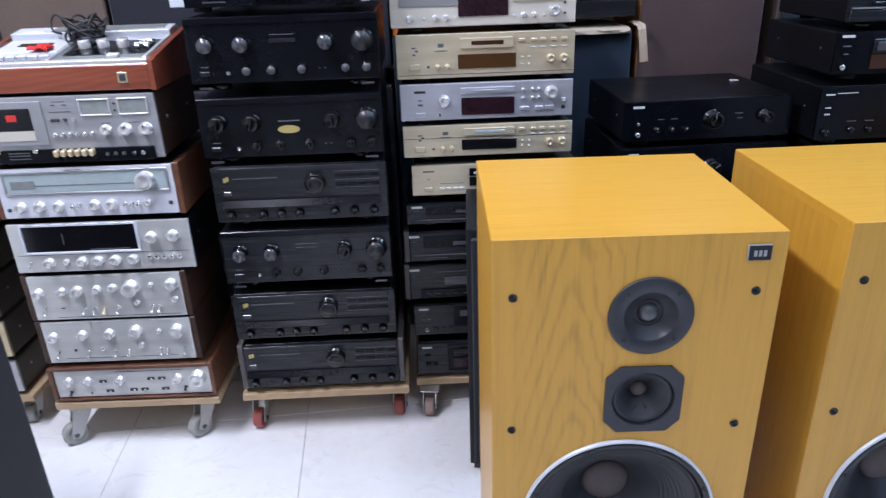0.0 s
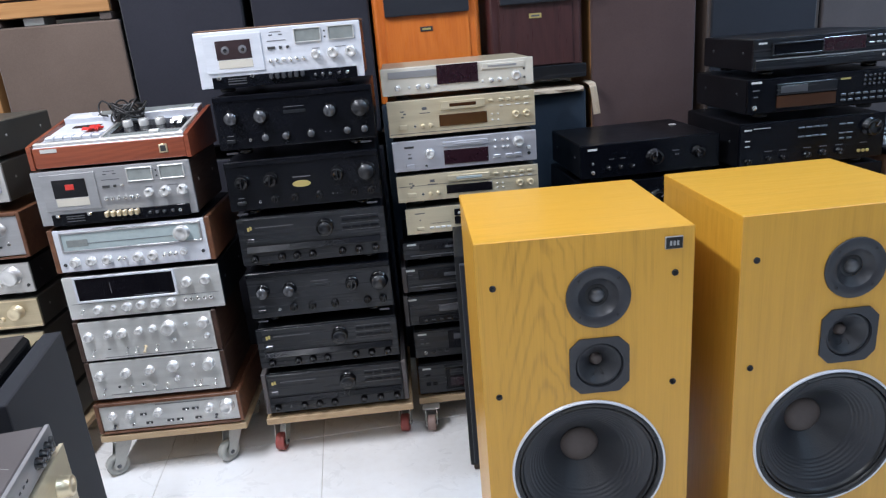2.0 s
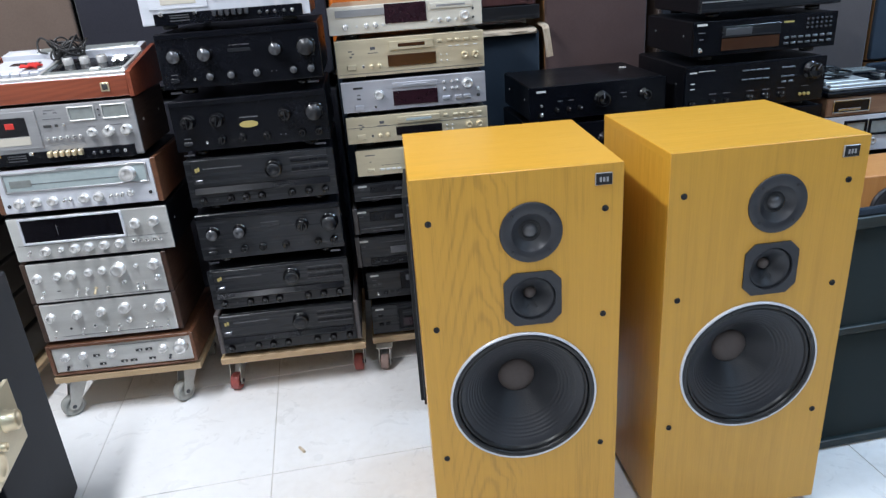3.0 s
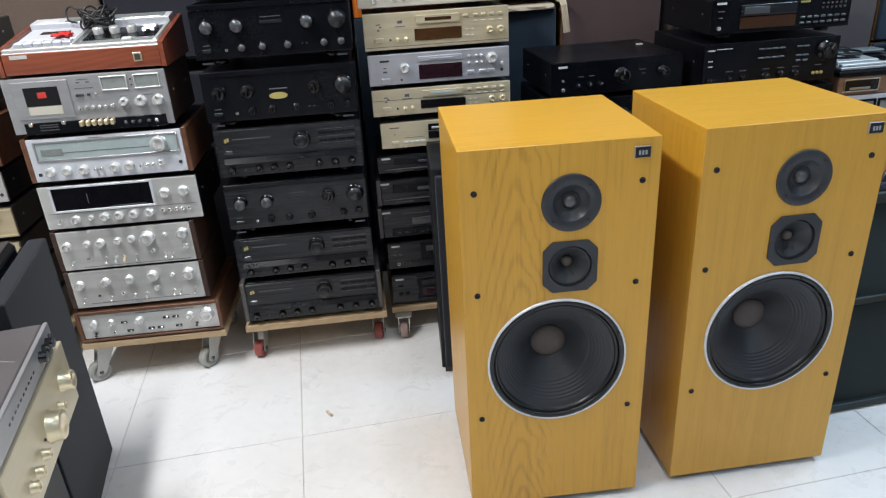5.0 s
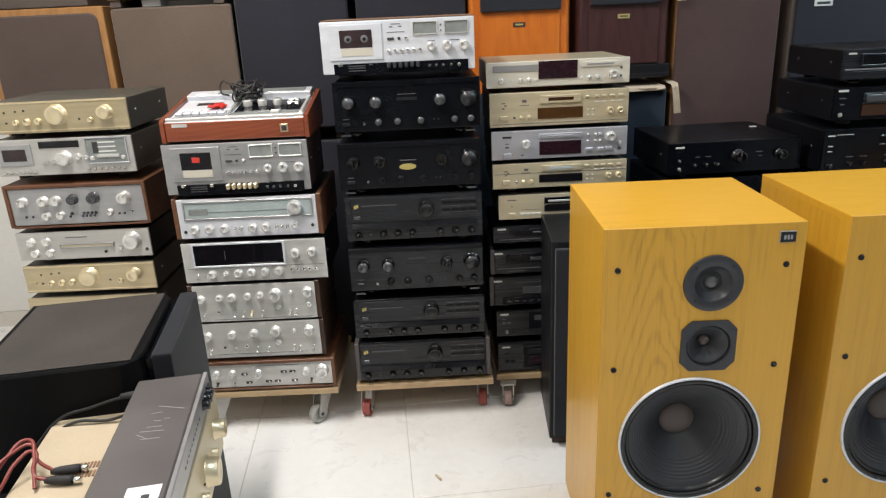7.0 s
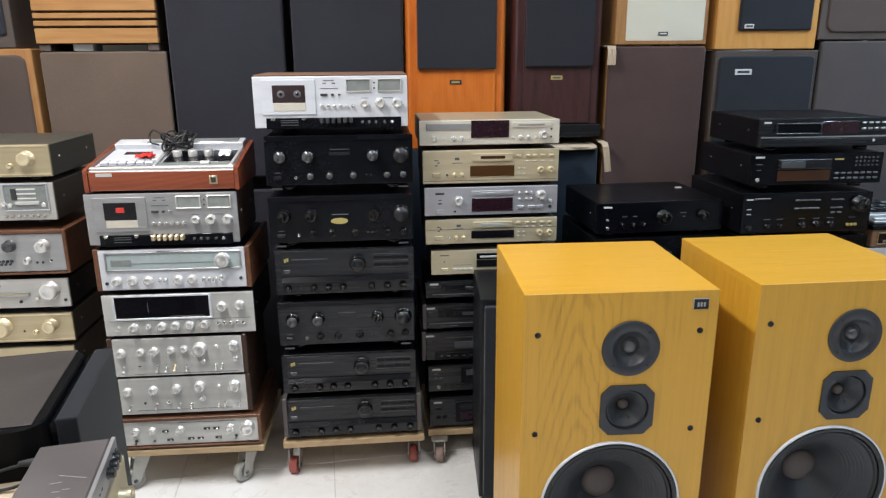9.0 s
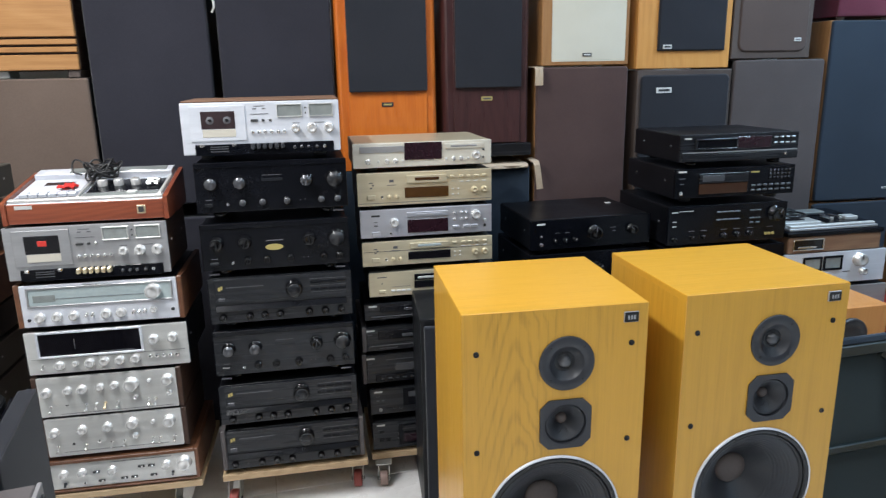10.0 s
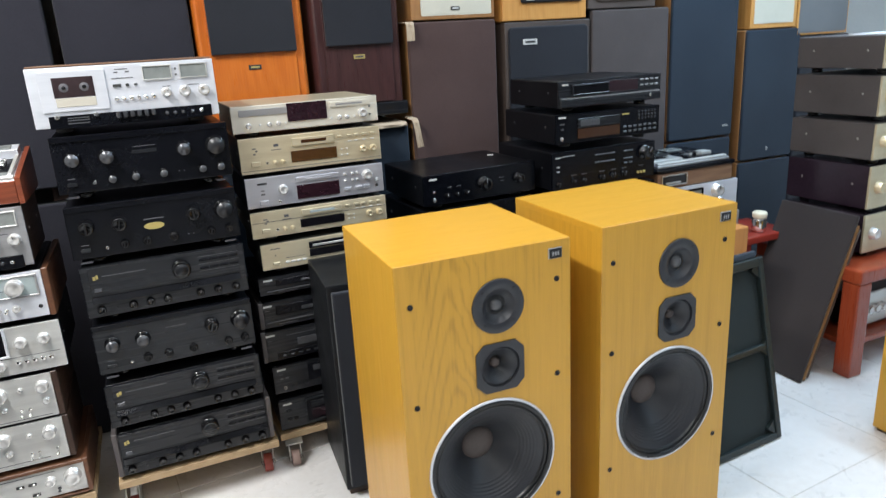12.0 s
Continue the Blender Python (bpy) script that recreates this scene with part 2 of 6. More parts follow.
TEAK = wood("teak", (0.20, 0.09, 0.03), (0.33, 0.16, 0.055), (0.40, 0.21, 0.08), "z", 0.45, 9.0)
TEAKX = wood("teak_slats", (0.20, 0.09, 0.03), (0.35, 0.17, 0.055), (0.43, 0.23, 0.085), "x", 0.45, 9.0)
PINE = wood("light_oak", (0.42, 0.185, 0.045), (0.58, 0.275, 0.068), (0.63, 0.33, 0.095), "z", 0.42, 9.0)
BROWNBOARD = surface("brown_vinyl_board", (0.055, 0.040, 0.034), (0.085, 0.064, 0.054), 0.55)
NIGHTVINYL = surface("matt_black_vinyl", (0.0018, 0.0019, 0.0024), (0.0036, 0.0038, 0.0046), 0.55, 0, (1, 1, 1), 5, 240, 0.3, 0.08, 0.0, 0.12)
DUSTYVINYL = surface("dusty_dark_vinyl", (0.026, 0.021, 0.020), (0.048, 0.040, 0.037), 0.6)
BLACKVINYL = surface("black_vinyl", (0.005, 0.0055, 0.007), (0.010, 0.011, 0.013), 0.42, 0, (1, 1, 1), 5, 240, 0.3, 0.08, 0.0, 0.3)
BURGUNDY = surface("burgundy_vinyl", (0.085, 0.014, 0.028), (0.12, 0.024, 0.042), 0.45)
CLOTHBLACK = cloth("black_grille_cloth", (0.0155, 0.0155, 0.0225), (0.027, 0.027, 0.037))
CLOTHNAVY = cloth("blue_black_grille_cloth", (0.013, 0.0215, 0.035), (0.022, 0.034, 0.051))
CLOTHSLATE = cloth("slate_grille_cloth", (0.014, 0.0155, 0.021), (0.022, 0.024, 0.031))
CLOTHBEIGE = cloth("beige_brown_grille_cloth", (0.105, 0.076, 0.060), (0.15, 0.110, 0.088))
CLOTHUMBER = cloth("umber_grille_cloth", (0.066, 0.047, 0.041), (0.096, 0.070, 0.061))
CLOTHPLUM = cloth("plum_brown_grille_cloth", (0.060, 0.035, 0.032), (0.090, 0.055, 0.050))
CLOTHTAUPE = cloth("taupe_grille_cloth", (0.064, 0.053, 0.052), (0.098, 0.083, 0.081))
CLOTHCREAM = cloth("cream_grille_cloth", (0.55, 0.52, 0.42), (0.66, 0.63, 0.53))
CLOTHGREY = cloth("grey_grille_cloth", (0.13, 0.135, 0.14), (0.18, 0.185, 0.19))
CLOTHSOOT = cloth("dark_brown_grille_cloth", (0.028, 0.022, 0.022), (0.042, 0.034, 0.033))
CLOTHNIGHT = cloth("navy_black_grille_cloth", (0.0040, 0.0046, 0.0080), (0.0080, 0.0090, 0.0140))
FELTGREEN = cloth("dark_green_cloth", (0.007, 0.014, 0.015), (0.013, 0.022, 0.024))
FRAMEGREEN = surface("dark_green_moulding", (0.010, 0.017, 0.018), (0.019, 0.029, 0.030), 0.42)
CONE = surface("paper_cone", (0.020, 0.0215, 0.026), (0.034, 0.036, 0.042), 0.42, 0, (1, 1, 1), 8, 300, 0.4, 0.06, 0.0, 0.42)
DUSTCAP = surface("dust_cap", (0.075, 0.058, 0.052), (0.105, 0.084, 0.076), 0.6)
SURROUND = surface("rubber_surround", (0.004, 0.004, 0.005), (0.008, 0.008, 0.009), 0.35)
PLATEGREY = surface("driver_plate", (0.020, 0.021, 0.026), (0.032, 0.034, 0.040), 0.45)
DOMEGREY = plain("tweeter_dome", (0.12, 0.12, 0.125), 0.35, 0.5)
CARDBOARD = surface("cardboard", (0.45, 0.36, 0.26), (0.58, 0.48, 0.36), 0.85)
CABLE = plain("black_cable", (0.015, 0.015, 0.016), 0.45)
CABLERED = plain("dark_red_cable", (0.20, 0.035, 0.028), 0.45)
CUPCREAM = plain("cream_lid", (0.75, 0.68, 0.52), 0.5)
REDPAINT = surface("red_lacquer", (0.22, 0.02, 0.012), (0.30, 0.035, 0.02), 0.35, coat=0.2)
REDTABLE = wood("red_padauk", (0.16, 0.024, 0.010), (0.30, 0.050, 0.018), (0.37, 0.074, 0.028), "z", 0.3, 6.0, 0.25)
UNSEENGREY = surface("grey_unseen_wall", (0.16, 0.16, 0.165), (0.22, 0.22, 0.225), 0.85, 0, (1, 1, 1), 2, 80, 0.2)
PLASTER = surface("white_plaster", (0.72, 0.72, 0.70), (0.80, 0.80, 0.78), 0.85, 0, (1, 1, 1), 2, 80, 0.2)
GROUT = surface("grout", (0.50, 0.47, 0.43), (0.60, 0.57, 0.53), 0.9)
STICKERWHITE = plain("white_sticker", (0.75, 0.75, 0.76), 0.5)
YELLOWTAPE = plain("yellow_tape", (0.6, 0.42, 0.04), 0.6)


def tile_stone():
    m, n, l, b = nodes_of("cream_floor_tile")
    tc, geo = n.new("ShaderNodeNewGeometry"), n.new("ShaderNodeObjectInfo")
    v = tc.outputs["Position"]
    big, small = noise_of(n, l, v, 2.2, 5.0, 0.6, 0.4), noise_of(n, l, v, 34.0, 4.0, 0.6)
    scuff = noise_of(n, l, v, 9.0, 6.0, 0.7, 1.2)
    mixed = n.new("ShaderNodeMath")
    mixed.operation, mixed.inputs[1].default_value = "MULTIPLY_ADD", 0.35
    l.new(small, mixed.inputs[0])
    part_b = n.new("ShaderNodeMath")
    part_b.operation, part_b.inputs[1].default_value = "MULTIPLY_ADD", 0.55
    l.new(big, part_b.inputs[0])
    tint = n.new("ShaderNodeMath")
    tint.operation, tint.inputs[1].default_value = "MULTIPLY", 0.1
    l.new(geo.outputs["Random"], tint.inputs[0])
    l.new(tint.outputs[0], part_b.inputs[2])
    l.new(part_b.outputs[0], mixed.inputs[2])
    l.new(ramp(n, l, mixed.outputs[0], [(0.25, (0.64, 0.62, 0.60)), (0.5, (0.74, 0.73, 0.72)), (0.75, (0.80, 0.795, 0.79))]), b.inputs["Base Color"])
    l.new(mapped(n, l, scuff, 0.22, 0.42), b.inputs["Roughness"])
    bump(n, l, b, small, 0.05, 0.0005)
    return m


TILE = tile_stone()


# ---- building helpers ----
def box(bm, x0, x1, y0, y1, z0, z1, bevel=0.0, segments=1):
    vs = [bm.verts.new(c) for c in ((x0, y0, z0), (x1, y0, z0), (x1, y1, z0), (x0, y1, z0), (x0, y0, z1), (x1, y0, z1), (x1, y1, z1), (x0, y1, z1))]
    faces = [bm.faces.new([vs[i] for i in f]) for f in ((0, 3, 2, 1), (4, 5, 6, 7), (0, 1, 5, 4), (1, 2, 6, 5), (2, 3, 7, 6), (3, 0, 4, 7))]
    if bevel:
        edges = list({e for f in faces for e in f.edges})
        bmesh.ops.bevel(bm, geom=edges, offset=bevel, segments=segments, affect="EDGES", profile=0.6)
    return bm


def lathe(bm, profile, seg=24, cx=0.0, cz=0.0, cap=True):
    """Turns (radius, y) points round the y axis through (cx, cz)."""
    rings = []
    for r, y in profile:
        if r < 1e-6:
            rings.append([bm.verts.new((cx, y, cz))])
        else:
            rings.append([bm.verts.new((cx + r * math.cos(2 * math.pi * i / seg), y, cz + r * math.sin(2 * math.pi * i / seg))) for i in range(seg)])
    for a, b in zip(rings, rings[1:]):
        for i in range(seg):
            j = (i + 1) % seg
            if len(a) == 1:
                f = bm.faces.new((a[0], b[j], b[i]))
            elif len(b) == 1:
                f = bm.faces.new((a[i], a[j], b[0]))
            else:
                f = bm.faces.new((a[i], a[j], b[j], b[i]))
            f.smooth = True
    return bm


def prism(bm, outline, y0, y1):
    """An outline of (x, z) points, pushed from y0 to y1."""
    a = [bm.verts.new((x, y0, z)) for x, z in outline]
    b = [bm.verts.new((x, y1, z)) for x, z in outline]
    bm.faces.new(a)
    bm.faces.new(b[::-1])
    for i in range(len(a)):
        j = (i + 1) % len(a)
        bm.faces.new((a[j], a[i], b[i], b[j]))
    return bm


def rounded(x0, x1, z0, z1, r, n=5):
    pts = []
    for cx, cz, a0 in ((x1 - r, z1 - r, 0), (x0 + r, z1 - r, 90), (x0 + r, z0 + r, 180), (x1 - r, z0 + r, 270)):
        for i in range(n + 1):
            a = radians(a0 + 90 * i / n)
            pts.append((cx + r * math.cos(a), cz + r * math.sin(a)))
    return pts


def mesh_of(name, bm, material):
    bmesh.ops.recalc_face_normals(bm, faces=bm.faces[:])
    me = bpy.data.meshes.new(name)
    bm.to_mesh(me)
    bm.free()
    me.materials.append(material)
    return me


def part(name, bm, material, parent, label="", at=None):
    ob = new(name, mesh_of(name, bm, material))
    ob.parent = parent
    if at is not None:
        ob.matrix_basis = at
    return tagged(ob, label)


SHARED = {}


def shared(name, key, build, material, parent, at, label=""):
    key = (name, key, material.name)
    if key not in SHARED:
        bm = bmesh.new()
        build(bm)
        SHARED[key] = mesh_of(name, bm, material)
    ob = new(name, SHARED[key])
    ob.parent, ob.matrix_basis = parent, at
    return tagged(ob, label)


def thing(name, m, label, category, group="", kind=""):
    ob = new(name)
    ob.empty_display_size = 0.05
    ob.matrix_basis = m
    return tagged(ob, label, category, group, kind)


def tube(name, points, radius, material, parent=None):
    cu = bpy.data.curves.new(name, "CURVE")
    cu.dimensions, cu.bevel_depth, cu.bevel_resolution, cu.resolution_u = "3D", radius, 2, 8
    sp = cu.splines.new("BEZIER")
    sp.bezier_points.add(len(points) - 1)
    for b, p in zip(sp.bezier_points, points):
        b.co, b.handle_left_type, b.handle_right_type = p, "AUTO", "AUTO"
    tmp = bpy.data.objects.new(name, cu)
    scene.collection.objects.link(tmp)
    me = bpy.data.meshes.new_from_object(tmp.evaluated_get(bpy.context.evaluated_depsgraph_get()))
    bpy.data.objects.remove(tmp)
    me.materials.clear()
    me.materials.append(material)
    for p in me.polygons:
        p.use_smooth = True
    ob = new(name, me)
    ob.parent = parent
    return ob


# ---- the room ----
X0, X1, Y0, Y1 = -3.4, 4.6, -5.5, 2.95


def wall(name, x0, x1, y0, y1, z0, z1, material=PLASTER, label="white plastered wall of the shop", category="wall"):
    bm = bmesh.new()
    box(bm, x0, x1, y0, y1, z0, z1)
    ob = new(name, mesh_of(name, bm, material))
    return tagged(ob, label, category, kind="structure")


wall("wall_north", X0 - 0.15, X1 + 0.15, Y1, Y1 + 0.15, 0, CEILING)
# Unseen wall; its grey is chosen to keep reflections in black fronts dark.
wall("wall_south", X0 - 0.15, X1 + 0.15, Y0 - 0.15, Y0, 0, CEILING, UNSEENGREY, "unseen closing wall, kept grey to darken reflections")
wall("wall_west", X0 - 0.15, X0, Y0, Y1, 0, CEILING)
wall("wall_east", X1, X1 + 0.15, Y0, Y1, 0, CEILING)
wall("ceiling", X0 - 0.15, X1 + 0.15, Y0 - 0.15, Y1 + 0.15, CEILING, CEILING + 0.12, PLASTER, "plain white ceiling of the shop", "ceiling")
floor = wall("floor", X0 - 0.15, X1 + 0.15, Y0 - 0.15, Y1 + 0.15, -0.12, -0.0025, GROUT, "pale cream stone tile floor with thin grey joints", "floor")

for lx, ly, power, colour in LAMPS:
    light = thing("ceiling_light", pose(lx, ly, CEILING), "white fluorescent tube fitting fixed to the ceiling", "ceiling light", "ceiling lights")
    bm = bmesh.new()
    box(bm, -0.09, 0.09, -0.62, 0.62, -0.05, -0.001, 0.008)
    part("housing", bm, STICKERWHITE, light)
    for off in (-0.04, 0.04):
        bm = bmesh.new()
        lathe(bm, [(0, -0.6), (0.013, -0.6), (0.013, 0.6), (0, 0.6)], 12)
        part("lamp_tube", bm, STICKERWHITE, light, at=pose(off, 0, -0.066))
    data = bpy.data.lights.new("ceiling_lamp", "AREA")
    data.shape, data.size, data.size_y, data.energy, data.color = "RECTANGLE", 0.14, 1.2, power, colour
    lamp = new("ceiling_lamp", data)
    lamp.parent = light
    lamp.location = (0, 0, -0.09)


# ---- component parts ----
def knob(parent, x, z, r, material, length=None, pointer=None, face=None):
    length = length or max(0.010, min(0.024, r * 1.3))

    def build(bm):
        seg = 28 if r > 0.012 else 16
        lathe(bm, [(r * 1.12, 0.0), (r * 1.12, -0.0015), (r, -0.002), (r * 0.97, -length * 0.93), (r * 0.9, -length), (r * 0.55, -length), (r * 0.5, -length + 0.0006), (0, -length + 0.0006)], seg)
    k = shared("knob", (r, length), build, material, parent, pose(x, 0, z))
    if face:
        shared("knob_cap", (r, length), lambda bm: lathe(bm, [(r * 0.88, -length + 0.001), (r * 0.88, -length - 0.0008), (0, -length - 0.0008)], 28), face, k, Matrix())
    if pointer:
        a = random.uniform(-50, 50)
        shared("pointer", (r, length), lambda bm: box(bm, -r * 0.06, r * 0.06, -length - 0.0016, -length + 0.001, r * 0.25, r * 0.92), pointer, k, pose(0, 0, 0, 0, a, 0))
    return k


def button(parent, x, z, w, h, material, depth=0.004, name="button"):
    return shared(name, (w, h, depth), lambda bm: box(bm, -w / 2, w / 2, -depth, 0.001, -h / 2, h / 2, min(w, h, depth) * 0.25), material, parent, pose(x, 0, z))


def dot(parent, x, z, r, material, depth=0.004, name="button"):
    return shared(name, (r, depth), lambda bm: lathe(bm, [(r, 0.001), (r, -depth * 0.85), (r * 0.85, -depth), (0, -depth)], 14), material, parent, pose(x, 0, z))


def jack(parent, x, z, r=0.005, ring=CHROME):
    j = shared("jack", (r,), lambda bm: lathe(bm, [(r, 0.001), (r, -0.003), (r * 0.7, -0.003), (r * 0.62, -0.0005), (0, -0.0005)], 16), ring, parent, pose(x, 0, z))
    shared("jack_hole", (r,), lambda bm: lathe(bm, [(r * 0.6, -0.0005), (r * 0.6, -0.0018), (0, -0.0018)], 14), PRINTDARK, j, Matrix())


def window(parent, x0, x1, z0, z1, material, frame_mat=None, name="display", depth=0.0022, edge=0.004):
    w, h = x1 - x0, z1 - z0
    at = pose((x0 + x1) / 2, 0, (z0 + z1) / 2)
    pane = shared(name, (round(w, 4), round(h, 4), depth), lambda bm: box(bm, -w / 2, w / 2, -depth, 0.001, -h / 2, h / 2, 0.0007), material, parent, at)
    if frame_mat:
        def build(bm):
            d, e = depth + 0.003, edge
            box(bm, -w / 2 - e, w / 2 + e, -d, 0.001, h / 2, h / 2 + e, 0.0008)
            box(bm, -w / 2 - e, w / 2 + e, -d, 0.001, -h / 2 - e, -h / 2, 0.0008)
            box(bm, -w / 2 - e, -w / 2, -d, 0.001, -h / 2, h / 2, 0.0008)
            box(bm, w / 2, w / 2 + e, -d, 0.001, -h / 2, h / 2, 0.0008)
        shared("bezel", (round(w, 4), round(h, 4), depth, edge), build, frame_mat, pane, Matrix())
    return pane


def mark(parent, x, z, w, h, material, depth=0.0007):
    return shared("marking", (w, h, depth), lambda bm: box(bm, -w / 2, w / 2, -depth, 0.0005, -h / 2, h / 2), material, parent, pose(x, 0, z))


def lever(parent, x, z, material=CHROME, long=0.020, tilt=28):
    def build(bm):
        lathe(bm, [(0.0020, 0.0), (0.0036, -long * 0.75), (0.0044, -long * 0.95), (0.0036, -long), (0, -long)], 12)
        lathe(bm, [(0.005, 0.001), (0.005, -0.002), (0, -0.002)], 14)
    return shared("toggle_switch", (long,), build, material, parent, pose(x, 0, z, tilt, 0, 0))


SIZE = {}


def component(name, label, category, m, w, h, d, face, case, wood_case=None, foot=0.012, side_boards=None, group="stacked hi-fi components", face_inset=0.0, lip=0.004):
    """A hi-fi unit. Its front lies at y = 0 and faces -y; z = 0 is under its feet; x = 0 is its middle."""
    t = thing(name, m, label, category, group)
    bm = bmesh.new()
    sb = 0.016 if side_boards else 0.0
    box(bm, -w / 2 + 0.004 + sb, w / 2 - 0.004 - sb, 0.010, d, foot, h - 0.001, 0.003)
    part("case", bm, case, t)
    bm = bmesh.new()
    box(bm, -w / 2 + sb, w / 2 - sb, 0.0, 0.009, foot + lip * 0.5, h - lip * 0.2, 0.0025, 2)
    part("faceplate", bm, face, t)
    if side_boards:
        for sx in (-1, 1):
            bm = bmesh.new()
            x = sx * (w / 2 - sb / 2)
            box(bm, x - sb / 2 + 0.0005, x + sb / 2 - 0.0005, 0.001, d, foot, h + 0.002, 0.002)
            part("side_board", bm, side_boards, t)
    if wood_case:
        c = 0.012
        bm = bmesh.new()
        box(bm, -w / 2 - c, -w / 2 - 0.0005, -0.006, d + 0.004, foot - 0.004, h + c, 0.002)
        box(bm, w / 2 + 0.0005, w / 2 + c, -0.006, d + 0.004, foot - 0.004, h + c, 0.002)
        box(bm, -w / 2 - 0.0005, w / 2 + 0.0005, -0.006, d + 0.004, h + 0.0005, h + c, 0.002)
        box(bm, -w / 2 - 0.0005, w / 2 + 0.0005, -0.006, d + 0.004, foot - 0.006, foot - 0.0005, 0.001)
        part("wooden_sleeve", bm, wood_case, t)
    for sx in (-1, 1):
        for y in (0.04, d - 0.05):
            shared("foot", (foot,), lambda bm: lathe(bm, [(0, 0), (0.018, 0), (0.020, 0.002), (0.021, foot), (0, foot)], 16), RUBBER if foot < 0.014 else KNOBBLACK, t, pose(sx * (w / 2 - 0.06), y, 0, 90, 0, 0))
    for sx in (-1, 1):
        if not wood_case and not side_boards:
            for y in (0.07, d - 0.07):
                shared("case_screw", (1,), lambda bm: lathe(bm, [(0.004, 0.0), (0.004, -0.0012), (0.002, -0.0022), (0, -0.0022)], 12), ZINC if case is not BLACKCASE else KNOBGREY, t, pose(sx * (w / 2 - 0.004), y, foot + (h - foot) * 0.55, 0, 0, 90 * sx))
    SIZE[t.name] = (w, h, foot)
    return t


def at_u(t, u):
    w = SIZE[t.name][0]
    return -w / 2 + u * w


def at_v(t, v):
    h, foot = SIZE[t.name][1:]
    return foot + v * (h - foot)


def knobs(t, spec, material, pointer=None, face=None):
    for u, v, r in spec:
        knob(t, at_u(t, u), at_v(t, v), r, material, None, pointer, face)


def win(t, u0, v0, u1, v1, material, frame_mat=None, name="display", depth=0.0022, edge=0.004):
    return window(t, at_u(t, u0), at_u(t, u1), at_v(t, v0), at_v(t, v1), material, frame_mat, name, depth, edge)


def bars(t, spec, material):
    for u, v, w, h in spec:
        mark(t, at_u(t, u), at_v(t, v), w, h, material)


def buttons(t, us, v, w, h, material, depth=0.004):
    for u in us:
        button(t, at_u(t, u), at_v(t, v), w, h, material, depth)


def spread(a, b, n):
    return [a + (b - a) * i / (n - 1) for i in range(n)]


# ---- stacks: where each one stands ----
def stack_place(x0, y0, yaw, scale=1.0, drop=0.0, shift=0.0):
    """Maps a stack's own plan (along, up) into the room; drop sets how far the plan lies below the floor."""
    base = pose(x0, y0, -drop, 0, 0, yaw) @ pose(shift, 0, 0) @ Matrix.Diagonal((scale, scale, scale, 1))

    def place(s, z, turn=0.0, back=0.0):
        return base @ pose(s, back, z, 0, 0, turn)
    place.floor = drop / scale
    return place


def dolly(m, w, d, top, wheel, label, wheel_r=0.034, front=None):
    """A plywood board on four swivel casters; m is the middle of its front edge on the floor; front: x, y and swivel of the two near wheels."""
    t = thing("dolly", m, label, "dolly", "dollies under the stacks")
    bm = bmesh.new()
    box(bm, -w / 2, w / 2, 0.0, d, top - 0.022, top, 0.002)
    part("board", bm, PLY, t)
    front = front or ((-w / 2 + 0.05, 0.05, 80), (w / 2 - 0.05, 0.05, 95))
    back = ((-w / 2 + 0.06, d - 0.08, 60), (w / 2 - 0.06, d - 0.08, 110))
    r, trail, plate = wheel_r, 0.030, top - 0.0225
    for x, y, turn in front + back:
        bm = bmesh.new()
        for sy in (-1, 1):
            a, b = sorted((sy * 0.0165, sy * 0.0195))
            prism(bm, [(-0.011, r - 0.008), (0.006, r - 0.013), (0.016, r - 0.004), (trail + 0.024, plate - 0.020), (trail + 0.024, plate - 0.008), (trail - 0.024, plate - 0.008), (-0.006, r + 0.026), (-0.014, r + 0.006)], a, b)
        box(bm, trail - 0.024, trail + 0.024, -0.0195, 0.0195, plate - 0.010, plate - 0.006, 0.001)
        lathe_up = [(0.0, plate - 0.006), (0.019, plate - 0.006), (0.021, plate - 0.0035), (0.0, plate - 0.0035)]
        ring = [[bm.verts.new((trail + q * math.cos(k * math.pi / 8), q * math.sin(k * math.pi / 8), z)) for k in range(16)] for q, z in lathe_up[1:3]]
        for k in range(16):
            bm.faces.new((ring[0][k], ring[0][(k + 1) % 16], ring[1][(k + 1) % 16], ring[1][k]))
        box(bm, trail - 0.032, trail + 0.032, -0.028, 0.028, plate - 0.003, plate, 0.001)
        c = part("caster", bm, ZINC, t, at=pose(x, y, 0, 0, 0, turn))
        bm = bmesh.new()
        lathe(bm, [(0.010, -0.011), (r * 0.55, -0.010), (r * 0.62, -0.013), (r * 0.93, -0.0135), (r, -0.009), (r, 0.009), (r * 0.93, 0.0135), (r * 0.62, 0.013), (r * 0.55, 0.010), (0.010, 0.011)], 28, 0.0, r)
        part("wheel", bm, wheel, c)
        bm = bmesh.new()
        lathe(bm, [(0, -0.0225), (0.006, -0.0225), (0.007, -0.019), (0.007, 0.019), (0.006, 0.0225), (0, 0.0225)], 12, 0.0, r)
        part("axle", bm, KNOBGREY, c)
    return t


